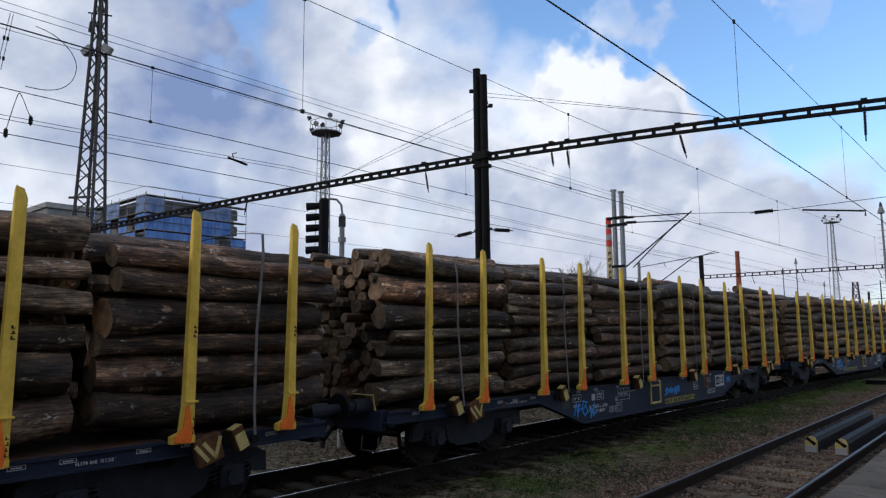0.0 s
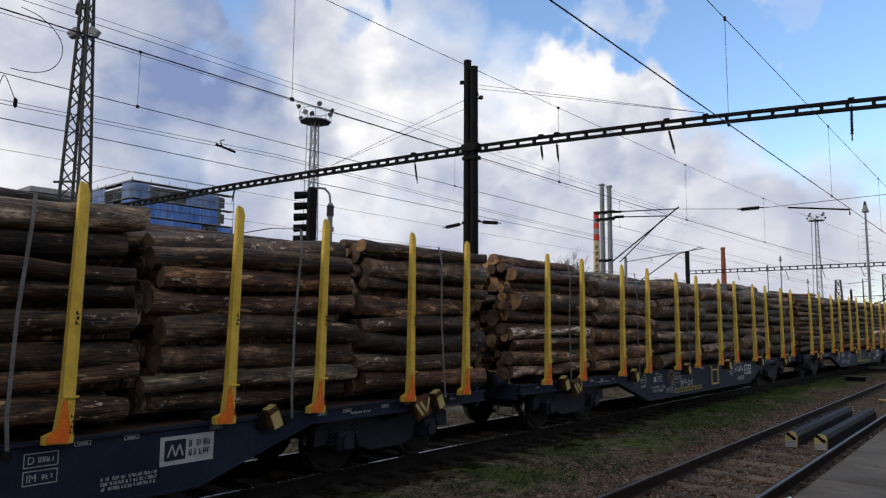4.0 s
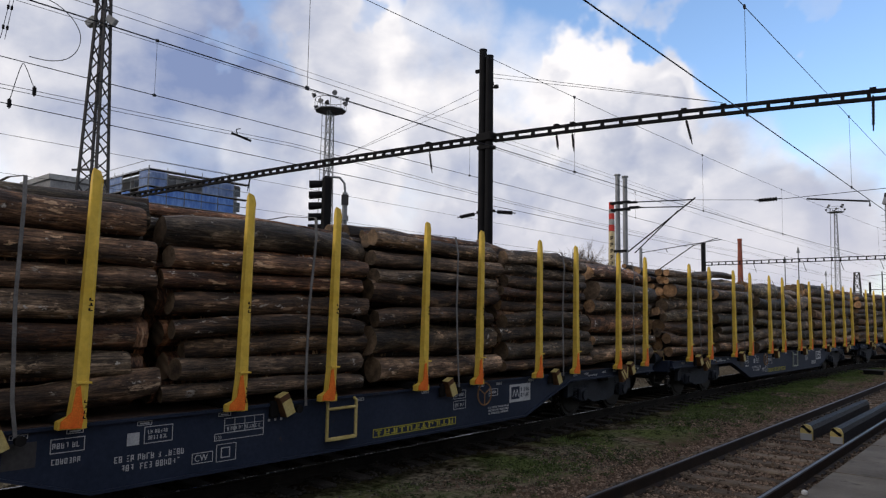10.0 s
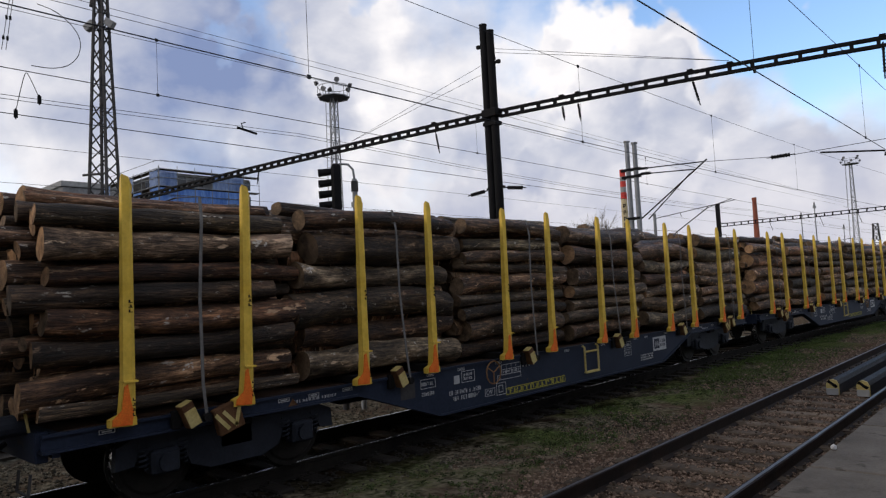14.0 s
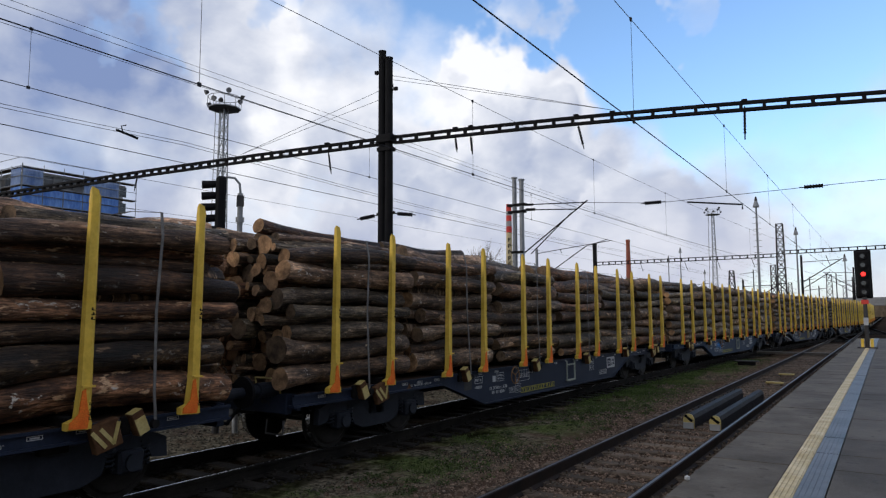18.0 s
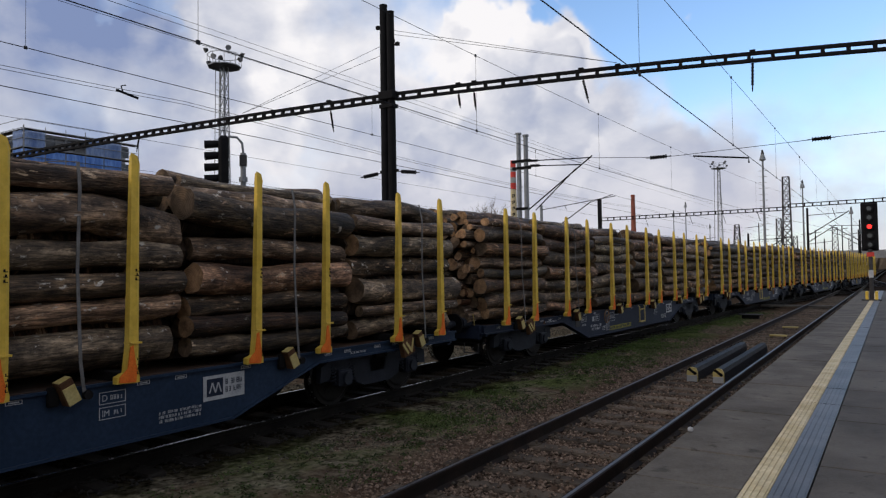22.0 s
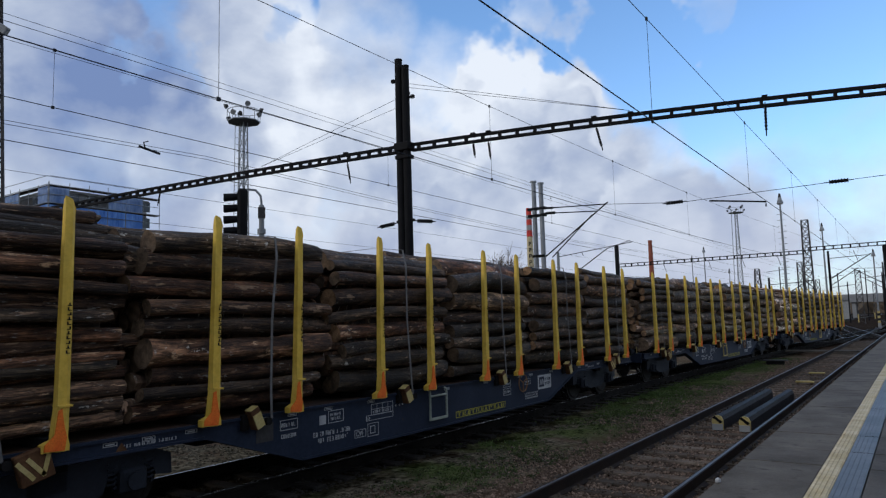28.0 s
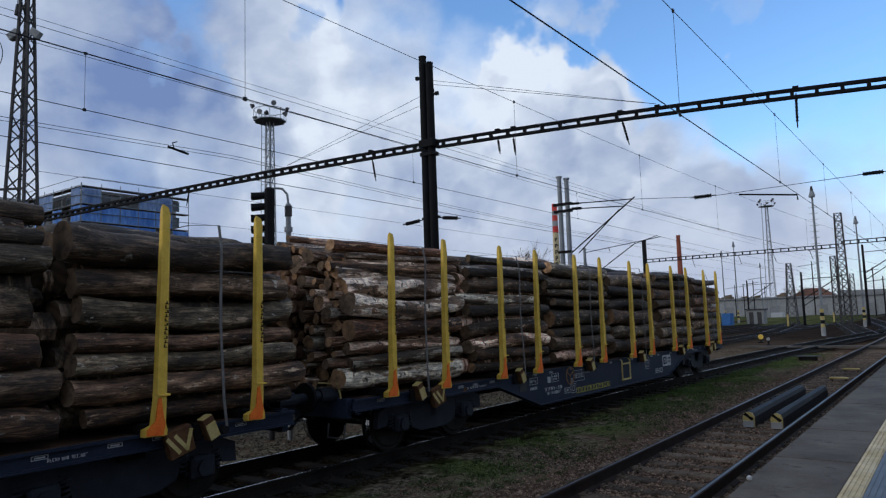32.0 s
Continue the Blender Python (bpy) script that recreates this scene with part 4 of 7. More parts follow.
    box(bm, -0.05, 0.05, -0.16, 0.16, -0.17, 0.14, 0.012, T2)
    W["flap"] = mesh_of(bm, "striped_flap", "flapbrown")
    bm = bm_()
    for i in range(3):
        T3 = T2 @ Matrix.Translation((0.052, -0.10 + i * 0.10, -0.02)) @ Matrix.Rotation(radians(28 if i < 2 else -28), 4, "X")
        box(bm, -0.002, 0.003, -0.022, 0.022, -0.12, 0.12, 0, T3)
    W["stripe"] = mesh_of(bm, "stripe", "ywood")
    # strap over the load, down to the sill
    bm = bm_()
    pts = [(1.36, 0.05, 0.93), (1.375, 0.0, 1.25), (1.335, -0.02, 2.2), (1.33, 0.0, 3.1), (1.25, 0.02, 3.38), (0.5, 0.10, 3.47), (-0.5, 0.16, 3.47), (-1.25, 0.2, 3.38), (-1.34, 0.0, 3.0), (-1.36, 0.0, 0.95)]
    A = [[bm.verts.new((p[0], p[1] + o, p[2])) for o in (-0.018, 0.018)] for p in pts]
    B = [[bm.verts.new((p[0] * 1.003 + (0.004 if p[0] > 0 else -0.004), p[1] + o, p[2] + 0.004)) for o in (-0.018, 0.018)] for p in pts]
    for a, b, c, e in zip(A, A[1:], B, B[1:]):
        bm.faces.new((a[0], a[1], b[1], b[0])); bm.faces.new((c[1], c[0], e[0], e[1]))
        bm.faces.new((a[0], b[0], e[0], c[0])); bm.faces.new((a[1], c[1], e[1], b[1]))
    W["strap"] = mesh_of(bm, "strap", "strap")
    W["strap_red"] = W["strap"].copy()
    W["strap_red"].materials.clear(); W["strap_red"].materials.append(M["strapred"])
    bm = tube(bm_(), (1.34, 0.05, 0.90), (1.40, 0.05, 0.90), 0.05, 10)
    W["winch"] = mesh_of(bm, "strap_winch", "under")
    # ladder step
    bm = bm_()
    for y in (0, 0.50):
        pipe(bm, [(1.27, y, 0.97), (1.34, y, 0.93), (1.34, y, 0.43)], 0.022, 6)
    for z in (0.84, 0.45):
        tube(bm, (1.34, 0, z), (1.34, 0.50, z), 0.020, 6)
    box(bm, 1.29, 1.36, 0.02, 0.48, 0.425, 0.445)
    W["step"] = mesh_of(bm, "foot_step", "ywood")
    W["step_grey"] = W["step"].copy()
    W["step_grey"].materials.clear(); W["step_grey"].materials.append(M["stepgrey"])
    W["brake_wheel"] = ring_mesh("brake_wheel", 0.185, 0.012, "brakewheel")
    # end fittings
    bm = bm_()
    tube(bm, (0, -0.74, 1.06), (0, -1.05, 1.06), 0.11, 14)
    tube(bm, (0, -1.05, 1.06), (0, -1.27, 1.06), 0.075, 12)
    W["buffer"] = mesh_of(bm, "buffer", "bogie")
    bm = tube(bm_(), (0, -1.27, 1.06), (0, -1.31, 1.06), 0.22, 20)
    W["buffer_head"] = mesh_of(bm, "buffer_head", "under")
    bm = bm_()
    box(bm, -0.03, 0.03, -1.05, -0.74, 0.95, 1.10)
    for i in range(3):
        box(bm, -0.06, 0.06, -1.20 - i * 0.06, -1.17 - i * 0.06, 0.72 + i * 0.06, 1.0, 0.01)
    W["coupling"] = mesh_of(bm, "coupling", "under")
    bm = bm_()
    pipe(bm, [(0.3, -0.76, 0.82), (0.3, -0.95, 0.70), (0.3, -1.1, 0.55), (0.3, -1.25, 0.6)], 0.03, 7)
    W["hose"] = mesh_of(bm, "brake_hose", "black")
    bm = bm_()
    pipe(bm, [(1.15, -0.78, 0.62), (1.15, -0.80, 0.42), (0.80, -0.80, 0.42), (0.80, -0.78, 0.62)], 0.016, 6)
    W["end_step"] = mesh_of(bm, "end_step", "lattice")
    bm = bm_()
    pipe(bm, [(1.05, -0.76, 1.0), (1.05, -0.80, 1.22), (0.55, -0.80, 1.22), (0.55, -0.76, 1.0)], 0.014, 6)
    W["handrail"] = mesh_of(bm, "end_handrail", "ywood")
    # bogie
    bm = bm_()
    prism(bm, [(-1.42, 0.44), (-1.22, 0.46), (-1.16, 0.58), (-0.66, 0.58), (-0.58, 0.36), (-0.34, 0.27), (0.34, 0.27), (0.58, 0.36), (0.66, 0.58), (1.16, 0.58), (1.22, 0.46), (1.42, 0.44), (1.40, 0.68), (1.1, 0.80), (0.5, 0.74), (-0.5, 0.74), (-1.1, 0.80), (-1.40, 0.68)], 0.95, 1.05)
    W["side_frame"] = mesh_of(bm, "side_frame", "bogie")
    W["bogie_bolster"] = mesh_of(box(bm_(), -1.05, 1.05, -0.22, 0.22, 0.45, 0.72, 0.02), "bogie_bolster", "bogie")
    bm = bm_()
    box(bm, 0.92, 1.14, -0.16, 0.16, 0.33, 0.60, 0.03)
    tube(bm, (1.13, 0, 0.46), (1.18, 0, 0.46), 0.10, 12)
    W["axle_box"] = mesh_of(bm, "axle_box", "bogie")
    bm = bm_()
    coil = [(1.02 + 0.06 * math.cos(a * 0.9), 0.06 * math.sin(a * 0.9), 0.40 + a * 0.0078) for a in range(0, 35)]
    pipe(bm, coil, 0.014, 5)
    W["spring"] = mesh_of(bm, "spring", "bogie")
    bm = bm_()
    tube(bm, (-0.85, 0, 0), (0.85, 0, 0), 0.08, 10)
    for s in (-1, 1):
        tube(bm, (s * 0.69, 0, 0), (s * 0.815, 0, 0), 0.455, 28)
        tube(bm, (s * 0.66, 0, 0), (s * 0.69, 0, 0), 0.485, 28)
        tube(bm, (s * 0.815, 0, 0), (s * 0.835, 0, 0), 0.40, 24, 0.37)
        box(bm, s * 0.836 - 0.004, s * 0.836 + 0.004, -0.03, 0.03, 0.18, 0.30)
    W["wheelset"] = mesh_of(bm, "wheelset", "wheel")
    bm = bm_()
    for s in (-1, 1):
        tube(bm, (s * 0.70, 0, 0), (s * 0.80, 0, 0), 0.4575, 36)
    tread = mesh_of(bm, "tread", "railtop")
    whole = bm_()
    whole.from_mesh(W["wheelset"])
    plain = len(whole.faces)
    whole.from_mesh(tread)
    whole.faces.ensure_lookup_table()
    for f in whole.faces[plain:]:
        f.material_index = 1
    W["wheelset"] = mesh_of(whole, "wheelset", "wheel", "railtop")
    return W


W = wagon_meshes()
MARKS = {}


def bars(bm, y0, y1, z0, z1, rows, seed, x=1.263, t=0.003):
    """Unreadable lettering: rows of short bars inside a field."""
    r = random.Random(seed)
    hgt = (z1 - z0) / rows
    for i in range(rows):
        y, lo, hi = y0, z0 + i * hgt + hgt * 0.16, z0 + i * hgt + hgt * 0.84
        w = 0.5 * (hi - lo)
        while y < y1 - w:
            if r.random() < 0.16:
                y += w * 0.9
                continue
            b = w * 0.3
            for q, part_of in enumerate(((y, y + b, lo, hi), (y + b, y + w, hi - b, hi), (y + b, y + w, lo, lo + b), (y + w - b, y + w, lo + b, hi - b), (y + b, y + w - b, lo + 1.1 * w - b, lo + 1.1 * w))):
                if r.random() < 0.72:
                    box(bm, x, x + t, *part_of)
            y += w * 1.45


def outline(bm, y0, y1, z0, z1, w=0.008, x=1.263, t=0.003):
    box(bm, x, x + t, y0, y1, z0, z0 + w); box(bm, x, x + t, y0, y1, z1 - w, z1)
    box(bm, x, x + t, y0, y0 + w, z0 + w, z1 - w); box(bm, x, x + t, y1 - w, y1, z0 + w, z1 - w)


def lettering(text, size, material, spread=1.0):
    cu = bpy.data.curves.new("lettering", "FONT")
    cu.body, cu.size, cu.extrude = text, size, 0.0015
    tmp = bpy.data.objects.new("lettering", cu)
    scene.collection.objects.link(tmp)
    bpy.context.view_layer.update()
    me = bpy.data.meshes.new_from_object(tmp.evaluated_get(bpy.context.evaluated_depsgraph_get()))
    bpy.data.objects.remove(tmp)
    # letters stand on the side: their x runs along y, their y up
    me.transform(Matrix(((0, 0, 1, 0), (spread, 0, 0, 0), (0, 1, 0, 0), (0, 0, 0, 1))))
    me.materials.clear(); me.materials.append(M[material])
    return me


def marks():
    for lay in "AB":
        out = []
        # load grid
        g0 = 6.11 if lay == "A" else 6.18
        bm = bm_()
        outline(bm, g0 + 0.12, g0 + 0.66, 0.70, 0.87)
        outline(bm, g0, g0 + 0.66, 0.62, 0.705)
        for i in range(1, 4):
            box(bm, 1.263, 1.266, g0 + 0.12 + i * 0.135, g0 + 0.126 + i * 0.135, 0.71, 0.86)
        box(bm, 1.263, 1.266, g0 + 0.13, g0 + 0.65, 0.783, 0.79)
        bars(bm, g0 + 0.16, g0 + 0.62, 0.715, 0.775, 1, 3)
        for i in range(3):
            box(bm, 1.263, 1.266, g0 + 0.72 + i * 0.09, g0 + 0.75 + i * 0.09, 0.77, 0.80)
        out.append(("load_grid", bm, "white"))
        # number field
        n0 = 4.98
        bm = bm_()
        bars(bm, n0, n0 + 0.78, 0.43, 0.62, 2, 5)
        outline(bm, n0 + 0.30, n0 + 0.62, 0.70, 0.88); bars(bm, n0 + 0.34, n0 + 0.58, 0.73, 0.85, 2, 8)
        box(bm, 1.263, 1.266, n0 + 0.12, n0 + 0.25, 0.70, 0.83)
        outline(bm, n0 - 0.62, n0 - 0.30, 0.72, 0.86); bars(bm, n0 - 0.60, n0 - 0.34, 0.75, 0.83, 1, 9)
        bars(bm, n0 - 0.6, n0 - 0.3, 0.60, 0.68, 1, 10)
        out.append(("number_field", bm, "white"))
        bm = bm_()
        outline(bm, 5.84, 6.10, 0.40, 0.52); outline(bm, 6.14, 6.40, 0.38, 0.58)
        outline(bm, 6.20, 6.32, 0.42, 0.54, 0.012)
        out.append(("symbol_field", bm, "white"))
        # yellow name band with dark shapes
        t0 = 8.60 if lay == "A" else 6.40
        bm = bm_()
        outline(bm, t0, t0 + 1.82, 0.35, 0.47, 0.014)
        out.append(("name_frame", bm, "olive"))
        bm = bm_()
        for i in range(11):
            y = t0 + 0.05 + i * 0.158
            stem = 0.012 if i % 3 == 1 else 0.045
            box(bm, 1.2632, 1.2655, y + 0.002 + stem, y + 0.036 + stem, 0.372, 0.448)
            box(bm, 1.2632, 1.2655, y, y + 0.125, 0.434 if i % 4 in (0, 3) else 0.372, 0.448 if i % 4 in (0, 3) else 0.386)
            if i % 3:
                box(bm, 1.2656, 1.2665, y + 0.092, y + 0.122, 0.376 + 0.03 * (i % 2), 0.444)
            if i % 5 < 2:
                box(bm, 1.2656, 1.2665, y + 0.03, y + 0.11, 0.404, 0.414)
        out.append(("name_shape", bm, "olive"))
        # customer plate
        bm = bm_()
        box(bm, 1.263, 1.269, 11.90, 12.55, 0.56, 0.87)
        out.append(("customer_plate", bm, "white"))
        bm = bm_()
        box(bm, 1.2692, 1.2715, 11.95, 12.20, 0.61, 0.83)
        bars(bm, 12.24, 12.52, 0.62, 0.82, 2, 12, 1.2692)
        out.append(("plate_shape", bm, "blue"))
        bm = bm_()
        for i, s in enumerate((1, -1, 1, -1)):
            prism(bm, [(11.98 + i * 0.045, 0.65 if s > 0 else 0.78), (12.0 + i * 0.045, 0.65 if s > 0 else 0.78), (12.045 + i * 0.045, 0.78 if s > 0 else 0.65), (12.025 + i * 0.045, 0.78 if s > 0 else 0.65)], 1.2716, 1.2735)
        out.append(("plate_zigzag", bm, "white"))
        d0 = 10.36 if lay == "A" else 10.55
        bm = bm_()
        outline(bm, d0, d0 + 0.31, 0.745, 0.88); outline(bm, d0, d0 + 0.31, 0.58, 0.715)
        bars(bm, d0 + 0.13, d0 + 0.29, 0.775, 0.85, 1, 21); bars(bm, d0 + 0.17, d0 + 0.29, 0.61, 0.68, 1, 22)
        bars(bm, 11.28, 11.88, 0.40, 0.55, 3, 23)
        if lay == "A":
            outline(bm, 11.3, 11.55, 0.72, 0.84); bars(bm, 11.33, 11.52, 0.75, 0.81, 1, 33)
        out.append(("inspection_field", bm, "white"))
        out.append(("grey_plate", box(bm_(), 1.263, 1.267, 3.95, 4.24, 0.62, 0.86), "lattice"))
        out.append(("warning_triangle", prism(bm_(), [(2.02, 0.80), (2.20, 0.80), (2.11, 0.92)], 1.263, 1.267), "flapbrown"))
        # small boxed marks along the top edge
        bm = bm_()
        for y in (-0.2, 1.9, 2.35, 2.9, 4.0, 4.5, 5.2, 6.15, 7.0, 8.25, 9.6, 10.0, 11.0, 11.5, 12.5, 13.2, 14.1, 14.55, 15.3, 15.8, 16.9):
            outline(bm, y, y + 0.16, 0.895, 0.94, 0.007); box(bm, 1.263, 1.266, y + 0.03, y + 0.13, 0.91, 0.925)
        bars(bm, 14.7, 15.1, 0.85, 0.90, 1, 41); bars(bm, 2.1, 2.8, 0.85, 0.90, 1, 42)
        out.append(("edge_mark", bm, "white"))
        MARKS[lay] = [(nm, mesh_of(b, nm, m), (0, 0, 0)) for nm, b, m in out]
        MARKS[lay].append(("letters", lettering("CW", 0.105, "white", 0.9), (1.265, 5.87, 0.425)))
        MARKS[lay].append(("letters", lettering("D", 0.10, "white", 0.9), (1.265, d0 + 0.03, 0.778)))
        MARKS[lay].append(("letters", lettering("IM", 0.10, "white", 0.9), (1.265, d0 + 0.03, 0.612)))
        MARKS[lay].append(("letters", lettering("120", 0.055, "white", 0.9), (1.265, g0 + 0.015, 0.64)))


marks()


def bogie(wagon, y):
    b = new("bogie"); b.parent = wagon; b.location = (0, y, 0); b.empty_display_size = 0.2
    put("bogie_bolster", W["bogie_bolster"], b)
    for s in (0, 180):
        put("side_frame", W["side_frame"], b, turn=(0, 0, s))
        for o in (-0.9, 0.9):
            put("axle_box", W["axle_box"], b, (0, o, 0), turn=(0, 0, s))
            for q in (-0.22, 0.22):
                put("spring", W["spring"], b, (0, o + q, 0), turn=(0, 0, s))
    return [put("wheelset", W["wheelset"], b, (0, o, 0.46)) for o in (-0.9, 0.9)]


GLYPHS = {"1": [(.0, .3), (.3, .95), (.5, .2), (.75, .9), (.55, .45), (1.1, .6)], "2": [(.9, .8), (.2, .9), (.05, .4), (.5, .1), (.9, .35), (.6, .7), (.25, .45)],
          "3": [(.0, .1), (.9, .25), (.2, .55), (1.05, .8), (.4, .98)], "4": [(.1, .95), (.2, .05), (.6, .6), (.8, .0), (1.0, .9), (.1, .55)],
          "5": [(-.1, .45), (.35, .6), (.3, .1), (.95, .9), (.7, .2), (1.25, .4)]}


def graffiti(ob, y0, y1, z0, z1, material, text, w=0.011):
    """Sprayed strokes, sign by sign."""
    r = random.Random(len(text) + int(y0 * 10))
    x, step = 1.2675, (y1 - y0) / len(text)
    for q, ch in enumerate(text):
        bm = bm_()
        pts = [(y0 + step * (q + 0.04 + 0.86 * a) + r.uniform(-0.01, 0.01), z0 + (z1 - z0) * (b + 0.10 * math.sin(q * 2.1)) + r.uniform(-0.01, 0.01)) for a, b in GLYPHS[ch]]
        for (a, b), (c, e) in zip(pts, pts[1:]):
            d = Vector((0, c - a, e - b)).normalized()
            p = Vector((0, -d.z, d.y)) * w
            d = d * w * 0.7
            vs = [bm.verts.new((x, *v)) for v in ((a - p.y - d.y, b - p.z - d.z), (a + p.y - d.y, b + p.z - d.z), (c + p.y + d.y, e + p.z + d.z), (c - p.y + d.y, e - p.z + d.z))]
            bm.faces.new(vs)
            x += 0.00006
        put("sprayed_stroke", mesh_of(bm, "sprayed_stroke", material), ob)


SMALL = ("number_field", "inspection_field", "edge_mark", "plate_shape", "load_grid", "name_shape", "symbol_field", "plate_zigzag")
WHEELS = []
RED = ((3, 4),)
FRONTS = {13: (0.30, 0.06), 10: (0.16, 0.0), 4: (0.1, 0.0), 0: (0.15, 0.15)}


def wagon(k, lay, pale, kinds, d, note):
    ob = base("flat_wagon", (TRAIN_X, 0, 0), note, "freight wagon", "wagons of the timber train")
    for s in (0, 180):
        w = put("side_sill", W["sill_pale" if pale else "sill"], ob, (0, 0 if s == 0 else 17.1, 0), turn=(0, 0, s))
        pp = "_pale" if pale else ""
        put("bottom_flange", W["flange" + pp], w); put("inner_flange", W["inner_flange" + pp], w); put("top_flange", W["top" + pp], w)
        put("headstock", W["headstock"], ob, (0, 0 if s == 0 else 17.1, 0), turn=(0, 0, s))
        for x in (-0.875, 0.875):
            bf = put("buffer", W["buffer"], ob, (x, 0 if s == 0 else 17.1, 0), turn=(0, 0, s))
            put("buffer_head", W["buffer_head"], bf)
        for nm in ("coupling", "end_step", "handrail"):
            put({"handrail": "end_handrail"}.get(nm, nm), W[nm], ob, (0, 0 if s == 0 else 17.1, 0), turn=(0, 0, s))
        put("brake_hose", W["hose"], ob, (0, 0 if s == 0 else 17.1, 0), turn=(0, 0, s))
    put("centre_sill", W["centre"], ob); put("deck", W["deck"], ob)
    WHEELS.append([bogie(ob, 1.45), bogie(ob, 15.65)])
    for i, y in enumerate(STAKES):
        put("bolster", W["bolster"], ob, (0, y, 0))
        lean = rng.uniform(-0.5, 0.5) - 1.3
        for s in (0, 180):
            st = put("stake", W["stake"], ob, (0, y + 0.025, 0), turn=(lean if s == 0 else -lean, 0, s))
            if s == 0:
                put("stake_foot", W["foot"], st); put("orange_mark", W["spray"], st); tagged(put("stencil", W["code_long" if k > 10 else "code"], st), kind="stuff")
    for i in range(6):
        y = 3.15 * i
        put("strap", W["strap_red"] if (k, i) in RED else W["strap"], ob, (0, y + 0.86 + rng.uniform(-0.05, 0.05), 0), turn=(rng.uniform(-4.5, 2.5), 0, 0), label="faded red strap" if (k, i) in RED else "")
        put("strap_winch", W["winch"], ob, (0, y + 0.86, 0))
        sp = put("spigot", W["spigot"], ob, (0, y + 0.70, rng.uniform(-0.02, 0.02)))
        put("spigot_face", W["spigot_face"], sp, label="pale yellow worn face")
        put("spigot_arm", W["spigot_arm"], ob, (0, y + 0.70, 0))
        stack(ob, y + 0.675, kinds if isinstance(kinds[0], str) else kinds[i], d * rng.uniform(0.9, 1.1) * (0.85 if i == 0 else 1), 1000 * (k + 2) + i, i == 0, i == 0 and k > 1, *(FRONTS.get(k, (0.0, 0.0)) if i == 0 else (0.0, 0.0)))
    for y in (1.15, 16.05):
        f = put("striped_flap", W["flap"], ob, (0, y, 0))
        put("stripe", W["stripe"], f)
    put("foot_step", W["step_grey" if k in (5, 8, 9, 12) else "step"], ob, (0, 7.70 if lay == "A" else 8.84, 0))
    put("brake_wheel", W["brake_wheel"], ob, (1.34, 11.08 if lay == "A" else 6.0, 0.785))
    for nm, me, at in MARKS[lay]:
        tagged(put(nm, me, ob, at), kind="stuff") if nm in SMALL else put(nm, me, ob, at)
    return ob


BE, BR, DK, BI = "beech", "brown", "dark", "birch"
LOADS = [
    (-1, "B", 0, (BE, BE, DK), 0.31), (0, "A", 0, (BE, DK, BR), 0.24), (1, "B", 0, (BE, BR, DK), 0.27), (2, "B", 0, ((BR, BR, BI), (BE, BR, BE), (BE, BR, DK), (BE, BE, DK), (BE, BE, DK), (BE, BE, DK)), 0.29),
    (3, "A", 0, ((BR, BR, DK), (BR, BR, DK), (BR, BR, DK), (BR, BE, DK), (BR, BR, BI), (BR, BR, BE, BE)), 0.22), (4, "A", 0, (BR, DK, BE), 0.26), (5, "B", 0, (BE, BE, BE, DK), 0.31), (6, "B", 0, (BR, BE, DK), 0.28),
    (7, "A", 0, (BR, BE, BR, DK), 0.29), (8, "B", 0, (BE, BE, BR), 0.29), (9, "B", 1, (DK, BE, BE), 0.30), (10, "B", 0, (BE, BE, BR), 0.30),
    (11, "A", 0, (DK, BR, DK), 0.28), (12, "A", 0, (DK, DK, BR), 0.24), (13, "A", 0, (BE, BE, DK), 0.29),
    (14, "B", 0, ((BI, BI, BR), (BI, BI, DK), (DK, BI, BE), (DK, BE), (DK, DK, BE), (DK, BR)), 0.25),
]
WAGONS = []
for k, lay, pale, kinds, d in LOADS:
    main = kinds[-1] if 1 < k < 4 else kinds
    what = "grey beech" if BE in main[:1] else "brown rough-barked" if BR in main[:1] else "pale birch" if k == 14 else "dark-barked"
    WAGONS.append(wagon(k, lay, pale, kinds, d, f"{'faded' if pale else 'dark'} blue flat wagon with yellow stakes and {what} logs"))
GB, GW = "graffiti_blue", "white"
for k, y0, y1, z0, z1, m, text in ((0, 4.4, 5.25, 0.36, 0.72, GB, "125"), (0, 8.6, 9.5, 0.56, 0.74, GB, "35142"), (0, 12.75, 13.05, 0.60, 0.80, GB, "12"), (-1, 9.0, 10.2, 0.5, 0.8, GB, "3415"),
                                   (-1, 7.2, 8.4, 0.45, 0.75, GB, "51324"), (1, 5.0, 5.9, 0.5, 0.85, GB, "254"), (2, 11.0, 11.78, 0.66, 0.86, GW, "531425"), (2, 6.75, 7.6, 0.48, 0.68, GW, "4135"),
                                   (9, 5.4, 6.4, 0.55, 0.85, GB, "2143")):
    graffiti(WAGONS[k + 1], y0, y1, z0, z1, m, text, 0.016 if m == GB else 0.010)


# fixed things along the line
def away(az, dist, z=-0.2):
    """A place at a bearing, in degrees left of the track's line, and a distance from the viewer's stand."""
    return (-dist * math.sin(radians(az)), dist * math.cos(radians(az)), z)


EYE = 2.14


def rise(el, dist):
    return EYE + dist * math.tan(radians(el))


